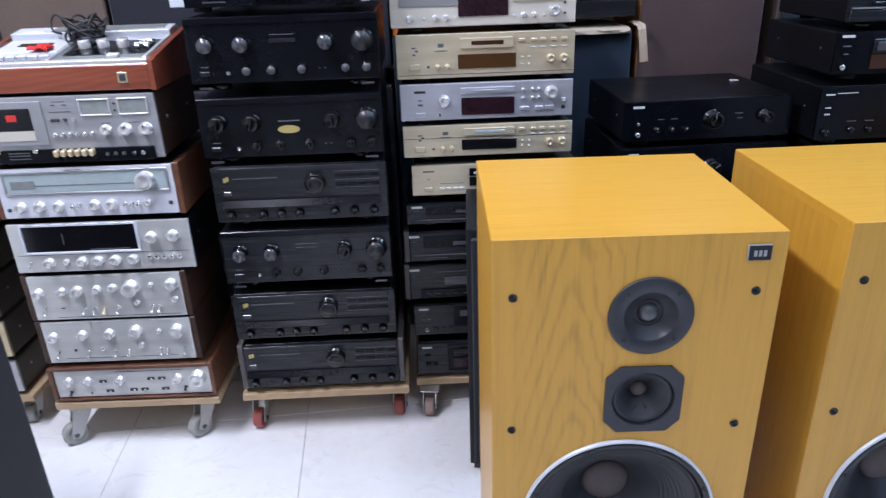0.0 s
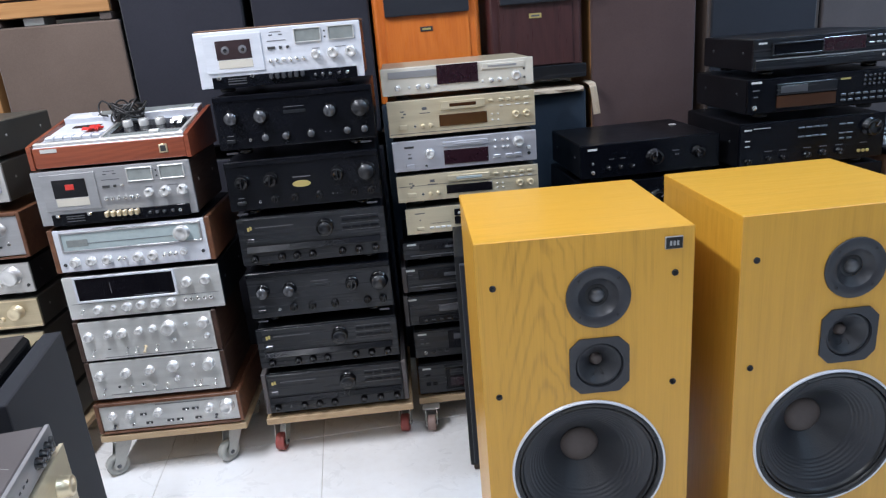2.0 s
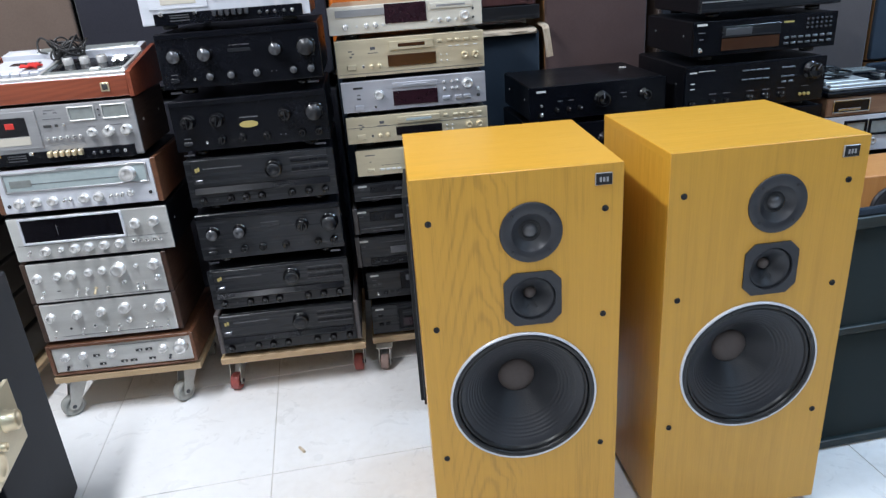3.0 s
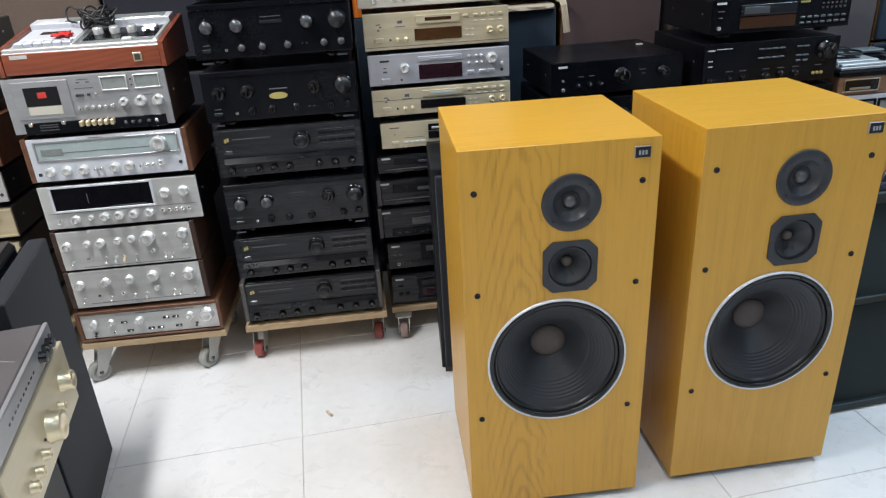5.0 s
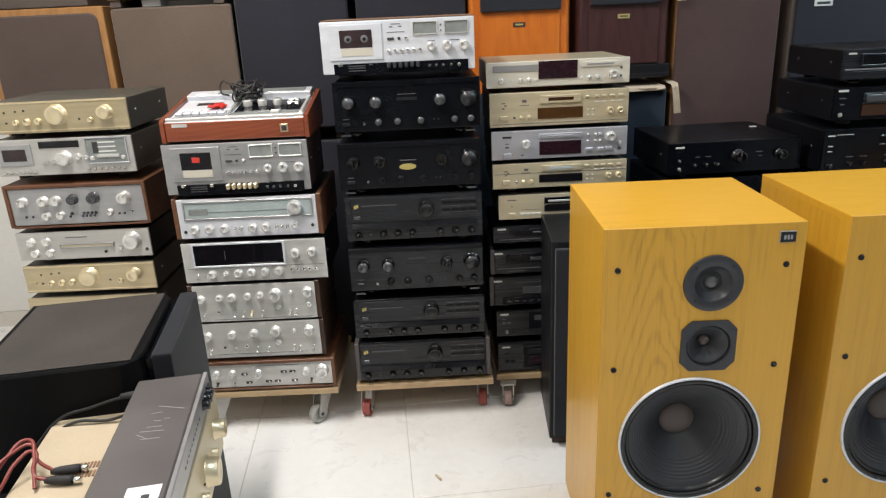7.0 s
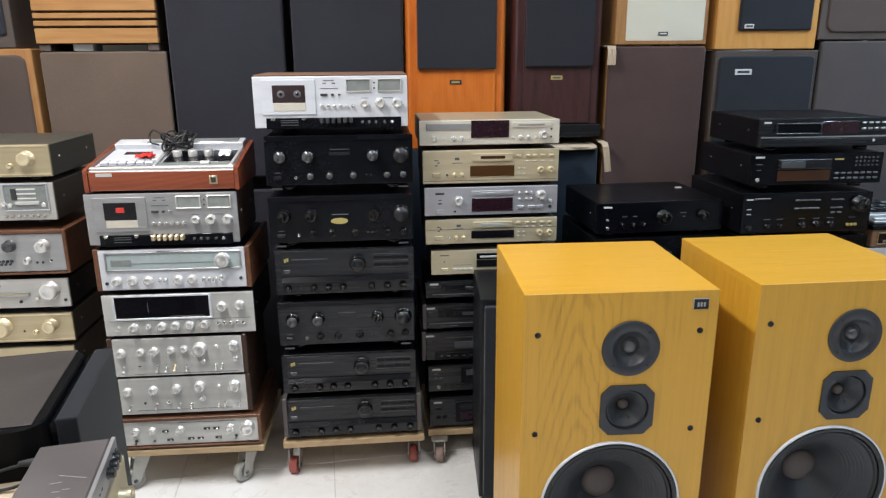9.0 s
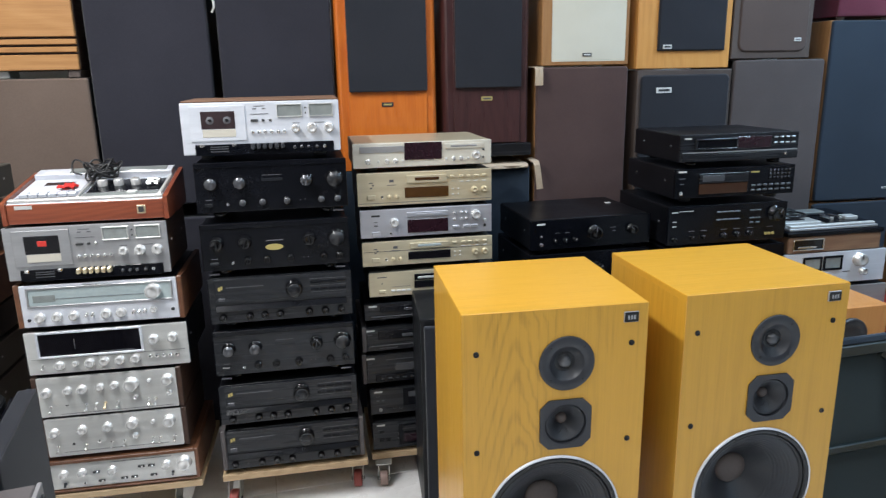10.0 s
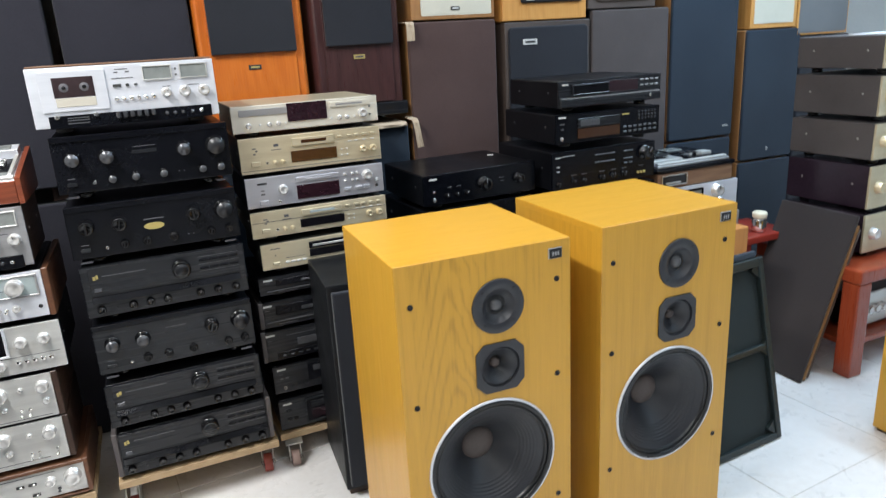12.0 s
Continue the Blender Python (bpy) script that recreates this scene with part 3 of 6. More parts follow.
# ---- kinds of components ----
def cassette_deck(m, label, face, case, top=None, w=0.44, h=0.168, sticker=None, bright=SILVER):
    t = component("cassette_deck", label, "cassette deck", m, w, h, 0.29, face, case)
    if top:
        bm = bmesh.new()
        box(bm, -w / 2 + 0.002, w / 2 - 0.002, 0.011, 0.292, h, h + 0.004, 0.001)
        part("top_veneer", bm, top, t, "walnut-grained top panel")
    door = win(t, 0.055, 0.27, 0.40, 0.93, face, None, "cassette_door", 0.004)
    win(t, 0.125, 0.50, 0.335, 0.83, REELGLASS if not sticker else GLASSBLACK, None, "cassette_window", 0.0055)
    win(t, 0.13, 0.345, 0.335, 0.49, LABELCREAM, None, "label_strip", 0.0052)
    if sticker:
        win(t, 0.205, 0.64, 0.26, 0.74, sticker, None, "sticker", 0.0066)
    else:
        for u in (0.18, 0.285):
            dot(t, at_u(t, u), at_v(t, 0.66), 0.011, PRINTGREY, 0.0066, "reel")
            dot(t, at_u(t, u), at_v(t, 0.66), 0.005, GLASSBLACK, 0.0075, "reel_hub")
    for u0, u1 in ((0.605, 0.755), (0.81, 0.955)):
        win(t, u0, 0.71, u1, 0.92, METERGLASS, bright, "level_meter", 0.002, 0.003)
    for v in (0.76, 0.86):
        dot(t, at_u(t, 0.783), at_v(t, v), 0.0025, PRINTDARK, 0.002, "indicator")
    knobs(t, [(0.715, 0.47, 0.0115), (0.82, 0.47, 0.0135), (0.93, 0.47, 0.0135)], KNOBSILVER, PRINTDARK)
    for u in spread(0.44, 0.64, 6):
        dot(t, at_u(t, u), at_v(t, 0.42), 0.0052, CHROME, 0.007)
    for u, ww in ((0.455, 0.02), (0.51, 0.008), (0.555, 0.008)):
        button(t, at_u(t, u), at_v(t, 0.64), ww, 0.007, PRINTDARK if u < 0.53 else CHROME)
    bars(t, [(0.46, 0.86, 0.010, 0.003), (0.52, 0.86, 0.010, 0.003), (0.49, 0.91, 0.03, 0.002), (0.49, 0.76, 0.05, 0.002), (0.72, 0.57, 0.02, 0.002), (0.87, 0.57, 0.03, 0.002)], PRINTGREY)
    win(t, 0.075, 0.0, 0.955, 0.205, BLACK, None, "lower_strip", 0.006)
    for u in spread(0.435, 0.625, 6):
        button(t, at_u(t, u), at_v(t, 0.155), 0.011, 0.016, KNOBGOLD if sticker else KNOBGREY, 0.022, "transport_key")
    for u in (0.12, 0.32):
        button(t, at_u(t, u), at_v(t, 0.19), 0.012, 0.010, CHROME, 0.014, "door_key")
    for u in (0.70, 0.745, 0.79, 0.845, 0.895):
        dot(t, at_u(t, u), at_v(t, 0.11), 0.005, CHROME if u > 0.88 else KNOBGREY, 0.010, "socket")
        dot(t, at_u(t, u), at_v(t, 0.11), 0.0025, PRINTDARK, 0.0108, "socket_hole")
    for v in (0.07, 0.12, 0.16):
        mark(t, at_u(t, 0.225), at_v(t, v), 0.05, 0.003, KEYDARK, 0.0068)
    return t


def grip(k, r):
    """An upright finger bar across a knob's face."""
    length = max(0.010, min(0.024, r * 1.3))
    shared("grip", (r,), lambda bm: box(bm, -r * 0.16, r * 0.16, -length - r * 0.35, -length + 0.001, -r * 0.85, r * 0.85, r * 0.07), KNOBBLACK, k, pose(0, 0, 0, 0, random.uniform(-14, 14), 0))


def dark_amp(m, label, w, h, face, cap=None, badge=False, low_v=0.2, all_capped=False):
    """Black integrated amplifier with four large knobs over a row of small ones."""
    t = component("amplifier", label, "amplifier", m, w, h, 0.38, face, BLACKCASE, foot=0.016)
    bm = bmesh.new()
    box(bm, -w / 2 + 0.001, w / 2 - 0.001, -0.004, 0.012, h - 0.016, h, 0.002)
    part("top_lip", bm, BLACK, t)
    bars(t, [(0.075, 0.925, 0.026, 0.005)], PRINTGOLD)
    bars(t, [(0.2, 0.925, 0.05, 0.002)], PRINTGREY)
    for u, r, capped in ((0.105, 0.0185, cap), (0.29, 0.0185, cap), (0.725, 0.0180, cap if all_capped else None)):
        k = knob(t, at_u(t, u), at_v(t, 0.60), r, KNOBBLACK, None, None, capped)
        if not capped:
            grip(k, r)
    k = knob(t, at_u(t, 0.915), at_v(t, 0.60), 0.0245, KNOBBLACK, None, None, KNOBFACE)
    for i, u in enumerate((0.30, 0.43, 0.59, 0.82, 0.93)):
        k = knob(t, at_u(t, u), at_v(t, low_v), 0.0108, KNOBBLACK, None, None, KEYDARK if all_capped else None)
        if not all_capped:
            grip(k, 0.0108)
    jack(t, at_u(t, 0.20), at_v(t, low_v - 0.03), 0.004)
    button(t, at_u(t, 0.08), at_v(t, low_v - 0.03), 0.024, 0.011, CHARCOAL, 0.007, "power_switch")
    bars(t, [(0.08, low_v + 0.07, 0.018, 0.002), (0.68, low_v, 0.003, 0.003), (0.71, low_v, 0.003, 0.003)], PRINTGREY)
    for u in (0.07, 0.93):
        mark(t, at_u(t, u), -0.002 + 0.010, 0.030, 0.005, KNOBGREY, 0.001)
    if badge:
        bm = bmesh.new()
        outline = [(0.026 * math.cos(2 * math.pi * i / 28), 0.0095 * math.sin(2 * math.pi * i / 28)) for i in range(28)]
        prism(bm, outline, -0.0015, 0.001)
        part("oval_sticker", bm, PRINTGOLD, t, "oval gold sticker", pose(at_u(t, 0.485), 0, at_v(t, 0.46)))
        bars(t, [(0.49, 0.60, 0.05, 0.003)], PRINTGREY)
    else:
        win(t, 0.43, 0.60, 0.57, 0.66, CHARCOAL, None, "display", 0.0012)
        bars(t, [(0.5, 0.72, 0.055, 0.0016)], PRINTGREY)
    return t


def two_deck_amp(m, label, w, h, boards=None):
    """Charcoal amplifier: glossy upper panel with one big knob, lower sloping strip of seven small knobs."""
    t = component("amplifier", label, "amplifier", m, w, h, 0.38, CHARCOAL, BLACKCASE, foot=0.014, side_boards=boards)
    win(t, 0.045, 0.44, 0.955, 0.98, CHARCOAL, None, "upper_panel", 0.003)
    bm = bmesh.new()
    prism(bm, [(-0.012, at_v(t, 0.30)), (0.010, at_v(t, 0.30)), (0.010, at_v(t, 0.41)), (-0.003, at_v(t, 0.41))], at_u(t, 0.045), at_u(t, 0.955))
    bmesh.ops.rotate(bm, verts=bm.verts[:], cent=(0, 0, 0), matrix=Matrix.Rotation(radians(-90), 3, "Z"))
    bmesh.ops.scale(bm, verts=bm.verts[:], vec=(1, -1, 1))
    part("ledge", bm, BLACK, t)
    knobs(t, [(0.59, 0.70, 0.0255)], KNOBBLACK, None, None)
    dot(t, at_u(t, 0.59), at_v(t, 0.70), 0.019, CHARCOAL, 0.026, "knob_face")
    for v in (0.64, 0.80):
        for u in spread(0.735, 0.925, 4):
            button(t, at_u(t, u), at_v(t, v), 0.024, 0.007, BLACK, 0.0062)
    for v in (0.58, 0.72, 0.87):
        mark(t, at_u(t, 0.83), at_v(t, v), 0.11, 0.0012, PRINTGREY, 0.0036)
    mark(t, at_u(t, 0.075), at_v(t, 0.78), 0.006, 0.011, PRINTGOLD, 0.0042)
    mark(t, at_u(t, 0.092), at_v(t, 0.80), 0.006, 0.011, PRINTGOLD, 0.0042)
    mark(t, at_u(t, 0.25), at_v(t, 0.80), 0.11, 0.0022, PRINTGREY, 0.0042)
    button(t, at_u(t, 0.085), at_v(t, 0.54), 0.020, 0.012, KNOBGREY, 0.006, "power_switch")
    knobs(t, [(u, 0.15, 0.0105) for u in (0.085, 0.27, 0.375, 0.48, 0.685, 0.80, 0.915)], KNOBBLACK, PRINTGREY)
    jack(t, at_u(t, 0.175), at_v(t, 0.14), 0.004, KNOBGREY)
    bars(t, [(u, 0.30, 0.014, 0.0014) for u in (0.085, 0.27, 0.375, 0.48, 0.685, 0.80, 0.915)], PRINTGREY)
    return t


def disc_unit(m, name, category, label, w, h, face, case, slot, shown, knob_mat, variant=0):
    """Slim player: slot and display in the middle, keys at both sides."""
    t = component(name, label, category, m, w, h, 0.31, face, case, foot=0.011)
    if variant == 0:        # tray at the left, wide display, slot at the right
        win(t, 0.05, 0.62, 0.37, 0.86, GREYSILVER, None, "disc_tray", 0.003)
        win(t, 0.365, 0.30, 0.635, 0.97, shown, None, "display", 0.0035)
        win(t, 0.66, 0.68, 0.94, 0.88, face, None, "slot_panel", 0.004)
        win(t, 0.70, 0.74, 0.89, 0.82, GREYSILVER, None, "slot", 0.0045)
        for u, r in ((0.105, 0.0085), (0.24, 0.007), (0.30, 0.007), (0.72, 0.007), (0.775, 0.007)):
            dot(t, at_u(t, u), at_v(t, 0.28), r, knob_mat, 0.006)
        for u in (0.18, 0.35, 0.665, 0.83):
            button(t, at_u(t, u), at_v(t, 0.28), 0.006, 0.006, PRINT, 0.003)
        knobs(t, [(0.885, 0.38, 0.0125)], knob_mat)
        for v in (0.3, 0.6):
            dot(t, at_u(t, 0.94), at_v(t, v), 0.003, PRINTDARK, 0.002, "indicator")
    elif variant == 1:
        win(t, 0.36, 0.66, 0.655, 0.88, face, None, "slot_panel", 0.006)
        win(t, 0.42, 0.73, 0.60, 0.82, slot, None, "slot", 0.0068)
        win(t, 0.345, 0.22, 0.67, 0.53, shown, None, "display", 0.003)
        button(t, at_u(t, 0.10), at_v(t, 0.28), 0.026, 0.014, face, 0.006, "power_button")
        jack(t, at_u(t, 0.178), at_v(t, 0.28), 0.004)
        for u in (0.23, 0.285):
            dot(t, at_u(t, u), at_v(t, 0.28), 0.0065, knob_mat, 0.010)
        knobs(t, [(0.865, 0.38, 0.0095), (0.94, 0.38, 0.0095)], knob_mat)
        buttons(t, (0.70, 0.77, 0.82, 0.88, 0.94), 0.80, 0.014, 0.007, face, 0.005)
        buttons(t, (0.77, 0.82, 0.88, 0.94), 0.64, 0.012, 0.003, PRINT, 0.002)
        for u in (0.705, 0.745):
            for v in (0.27, 0.43):
                dot(t, at_u(t, u), at_v(t, v), 0.0025, PRINT, 0.003)
        bars(t, [(0.10, 0.55, 0.007, 0.004), (0.115, 0.63, 0.007, 0.004), (0.10, 0.70, 0.012, 0.003), (0.25, 0.74, 0.014, 0.008), (0.25, 0.62, 0.03, 0.002)], PRINTGREY)
        mark(t, 0, at_v(t, 0.60 if h < 0.1 else 0.10), w * 0.985, 0.0014, PRINTGREY)
    elif variant == 2:
        win(t, 0.35, 0.70, 0.66, 0.86, face, None, "slot_panel", 0.004)
        win(t, 0.42, 0.75, 0.60, 0.80, slot, None, "slot", 0.005)
        win(t, 0.352, 0.14, 0.66, 0.60, shown, None, "display", 0.003)
        knobs(t, [(0.255, 0.53, 0.0135), (0.875, 0.66, 0.0145)], knob_mat)
        button(t, at_u(t, 0.115), at_v(t, 0.17), 0.026, 0.014, face, 0.006, "power_button")
        jack(t, at_u(t, 0.225), at_v(t, 0.16), 0.004)
        buttons(t, (0.72, 0.805, 0.865), 0.26, 0.022, 0.010, face, 0.006)
        for u in (0.71, 0.765, 0.80):
            for v in (0.54, 0.76):
                dot(t, at_u(t, u), at_v(t, v), 0.0042, knob_mat, 0.006)
        button(t, at_u(t, 0.945), at_v(t, 0.45), 0.010, 0.010, PRINT)
        dot(t, at_u(t, 0.945), at_v(t, 0.26), 0.005, PRINTDARK, 0.002, "socket_hole")
        bars(t, [(0.115, 0.78, 0.028, 0.006)], PRINTDARK)
        bars(t, [(0.115, 0.56, 0.010, 0.003), (0.115, 0.44, 0.012, 0.005)], PRINTGREY)
    else:
        win(t, 0.345, 0.30, 0.74, 0.58, shown, None, "display", 0.003)
        win(t, 0.345, 0.62, 0.75, 0.86, BLACK, None, "disc_tray", 0.004)
        win(t, 0.37, 0.68, 0.72, 0.76, SILVER, None, "tray_edge", 0.006)
        button(t, at_u(t, 0.10), at_v(t, 0.24), 0.022, 0.010, face, 0.006, "power_button")
        buttons(t, (0.18, 0.22, 0.26, 0.30), 0.24, 0.013, 0.006, PRINT, 0.004)
        mark(t, at_u(t, 0.24), at_v(t, 0.40), 0.06, 0.0012, PRINTGREY)
        bars(t, [(0.10, 0.8, 0.03, 0.003), (0.10, 0.55, 0.004, 0.004)], PRINTGREY)
    return t


def black_player(m, name, category, label, w, h, d=0.31, side=None, variant=0):
    t = component(name, label, category, m, w, h, d, CHARCOAL, BLACKCASE, foot=0.010, side_boards=side)
    if variant == 0:
        win(t, 0.12, 0.50, 0.60, 0.86, BLACK, None, "disc_tray", 0.005)
        win(t, 0.30, 0.56, 0.55, 0.70, KNOBGREY, None, "tray_edge", 0.006)
        mark(t, 0, at_v(t, 0.24), w * 0.9, 0.002, PRINTGREY, 0.0045)
        mark(t, at_u(t, 0.2), at_v(t, 0.12), 0.06, 0.002, PRINTGREY)
    elif variant == 1:
        win(t, 0.25, 0.42, 0.56, 0.66, KNOBGREY, None, "cassette_door", 0.006)
        win(t, 0.10, 0.06, 0.95, 0.30, BLACK, None, "lower_strip", 0.006)
        win(t, 0.60, 0.42, 0.92, 0.80, GLASSBLACK, None, "display", 0.003)
        buttons(t, spread(0.15, 0.55, 8), 0.17, 0.014, 0.006, CHARCOAL, 0.009)
        mark(t, at_u(t, 0.5), at_v(t, 0.80), 0.28, 0.0016, PRINTGREY)
    elif variant == 2:
        win(t, 0.26, 0.30, 0.62, 0.92, BLACK, None, "front_panel", 0.004)
        win(t, 0.30, 0.62, 0.58, 0.82, KNOBGREY, None, "disc_tray", 0.0055)
        jack(t, at_u(t, 0.08), at_v(t, 0.20), 0.006)
        buttons(t, (0.14, 0.19, 0.24), 0.22, 0.012, 0.008, CHARCOAL, 0.006)
        buttons(t, (0.06, 0.10), 0.55, 0.010, 0.005, PRINTGREY, 0.003)
    elif variant == 3:
        win(t, 0.21, 0.16, 0.66, 0.88, BLACK, CHARCOAL, "front_panel", 0.004)
        win(t, 0.24, 0.24, 0.45, 0.52, DISPLAYPLUM, None, "display", 0.006)
        win(t, 0.24, 0.60, 0.60, 0.80, CHARCOAL, None, "disc_tray", 0.006)
        buttons(t, (0.07, 0.12), 0.36, 0.014, 0.010, BLACK, 0.006)
        buttons(t, (0.07,), 0.66, 0.016, 0.006, BLACK, 0.006)
    if variant < 4:
        mark(t, at_u(t, 0.065), at_v(t, 0.87), 0.028, 0.006, PRINT)
        mark(t, at_u(t, 0.06), at_v(t, 0.7), 0.014, 0.002, PRINTGREY)
    return t


# ---- stack S: silver units on a dolly ----
S = stack_place(-0.566, 1.640, -5, 1.004, 0.030, -0.009)
SC = -0.140
dolly(S(SC, S.floor, 0, -0.005), 0.455, 0.40, 0.179 - S.floor, GREYWHEEL, "plywood dolly with grey swivel casters on the tiles", 0.035, ((-0.205, 0.020, 35), (0.146, 0.036, 50)))

t = component("amplifier", "silver amplifier in a reddish walnut sleeve, on a dolly", "amplifier", S(SC, 0.180), 0.424, 0.100, 0.33, SILVER, BLACKCASE, WALNUT)
knobs(t, [(0.09, 0.62, 0.0115), (0.215, 0.62, 0.0115), (0.42, 0.60, 0.0125), (0.795, 0.60, 0.0125)], KNOBSILVER)
knobs(t, [(0.925, 0.62, 0.0205)], KNOBSILVER)
for u, v in ((0.31, 0.58), (0.62, 0.62), (0.69, 0.62), (0.34, 0.22), (0.495, 0.24), (0.565, 0.24), (0.70, 0.24)):
    button(t, at_u(t, u), at_v(t, v), 0.020, 0.008, PRINTDARK, 0.003, "switch_slot")
    button(t, at_u(t, u) + 0.003, at_v(t, v), 0.006, 0.006, CHROME, 0.007, "switch_slider")
lever(t, at_u(t, 0.09), at_v(t, 0.22), KNOBGREY, 0.012)
jack(t, at_u(t, 0.225), at_v(t, 0.2))
lever(t, at_u(t, 0.835), at_v(t, 0.27), KNOBGREY, 0.012)
mark(t, at_u(t, 0.62), at_v(t, 0.90), 0.18, 0.0015, PRINTGREY)

t = component("amplifier", "brushed silver amplifier with toggle switches and walnut sides", "amplifier", S(SC - 0.010, 0.300), 0.424, 0.130, 0.30, SILVER, BLACKCASE, foot=0.004, side_boards=WALNUTDARK)
knobs(t, [(0.10, 0.66, 0.0125), (0.285, 0.68, 0.0125), (0.455, 0.70, 0.0125), (0.625, 0.74, 0.0155), (0.88, 0.72, 0.0165)], KNOBSILVER)
knobs(t, [(0.765, 0.72, 0.0055)], KNOBSILVER)
knobs(t, [(0.635, 0.40, 0.0085)], KNOBSILVER)
for u in (0.11, 0.30, 0.47, 0.555, 0.755, 0.80, 0.905):
    lever(t, at_u(t, u), at_v(t, 0.28), CHROME, 0.020, 35)
dot(t, at_u(t, 0.215), at_v(t, 0.32), 0.004, PRINTDARK, 0.002, "indicator")
dot(t, at_u(t, 0.39), at_v(t, 0.34), 0.006, CHROME, 0.006)
mark(t, at_u(t, 0.5), at_v(t, 0.12), 0.30, 0.0012, PRINTGREY)

t = component("amplifier", "brushed silver amplifier with seven toggles and walnut sides", "amplifier", S(SC - 0.012, 0.432), 0.424, 0.132, 0.30, SILVER, BLACKCASE, foot=0.004, side_boards=WALNUTDARK)
knobs(t, [(0.095, 0.64, 0.0125), (0.235, 0.66, 0.0105), (0.33, 0.66, 0.0125), (0.45, 0.68, 0.0105), (0.545, 0.70, 0.0105), (0.66, 0.70, 0.0190), (0.905, 0.74, 0.0150)], KNOBSILVER)
knobs(t, [(0.78, 0.74, 0.0055), (0.675, 0.36, 0.006), (0.91, 0.40, 0.0085)], KNOBSILVER)
for u in (0.11, 0.345, 0.41, 0.47, 0.555, 0.765, 0.81):
    lever(t, at_u(t, u), at_v(t, 0.27), CHROME if u != 0.47 else KNOBGOLD, 0.022, 35)
mark(t, at_u(t, 0.215), at_v(t, 0.28), 0.009, 0.003, PRINTDARK)
mark(t, at_u(t, 0.55), at_v(t, 0.07), 0.32, 0.0012, PRINTGREY)

t = component("tuner", "wide silver tuner with a long black dial window", "tuner", S(SC + 0.006, 0.566), 0.452, 0.142, 0.32, SILVER, BLACKCASE, foot=0.008)
win(t, 0.085, 0.44, 0.705, 0.95, GLASSBLACK, WHITESILVER, "dial_window", 0.003, 0.006)
mark(t, at_u(t, 0.30), at_v(t, 0.69), 0.0016, 0.03, PRINTGREY, 0.0036)
mark(t, at_u(t, 0.55), at_v(t, 0.47), 0.10, 0.002, PRINTGREY, 0.0036)
knobs(t, [(0.785, 0.66, 0.0135), (0.905, 0.68, 0.0135), (0.19, 0.21, 0.0125), (0.375, 0.22, 0.0125), (0.465, 0.23, 0.0125), (0.56, 0.23, 0.0125), (0.66, 0.24, 0.0125)], KNOBSILVER)
knobs(t, [(0.285, 0.22, 0.0075)], KNOBSILVER)
for u in spread(0.755, 0.925, 5):
    dot(t, at_u(t, u), at_v(t, 0.27), 0.0062, CHROME, 0.008)
lever(t, at_u(t, 0.09), at_v(t, 0.22), CHROME, 0.016)
mark(t, 0, at_v(t, 0.37), 0.43, 0.001, PRINTGREY)

t = component("receiver", "silver receiver with a pale dial glass and walnut sides", "receiver", S(SC + 0.003, 0.712), 0.460, 0.138, 0.33, WHITESILVER, BLACKCASE, foot=0.010, side_boards=WALNUT)
win(t, 0.085, 0.52, 0.93, 0.90, DIALGLASS, GREYSILVER, "dial_glass", 0.002, 0.005)
win(t, 0.11, 0.60, 0.24, 0.76, METERGLASS, None, "tuning_meter", 0.003)
mark(t, at_u(t, 0.5), at_v(t, 0.66), 0.26, 0.0012, PRINTGREY, 0.003)
mark(t, at_u(t, 0.45), at_v(t, 0.94), 0.04, 0.003, PRINTGREY)
knobs(t, [(0.825, 0.72, 0.0215)], KNOBSILVER)
knobs(t, [(u, 0.24, 0.0125) for u in (0.135, 0.235, 0.335, 0.525, 0.615)], KNOBSILVER)
knobs(t, [(0.81, 0.26, 0.009)], KNOBSILVER)
for u in (0.41, 0.445, 0.69, 0.725, 0.76):
    lever(t, at_u(t, u), at_v(t, 0.25), CHROME, 0.014, 10)
jack(t, at_u(t, 0.07), at_v(t, 0.19), 0.005, KNOBGREY)
jack(t, at_u(t, 0.93), at_v(t, 0.24), 0.005, KNOBGREY)

t = cassette_deck(S(SC - 0.010, 0.852), "grey aluminium cassette deck with a red sticker in its window", GREYSILVER, WALNUTDARK, None, 0.437, 0.168, STICKERRED)


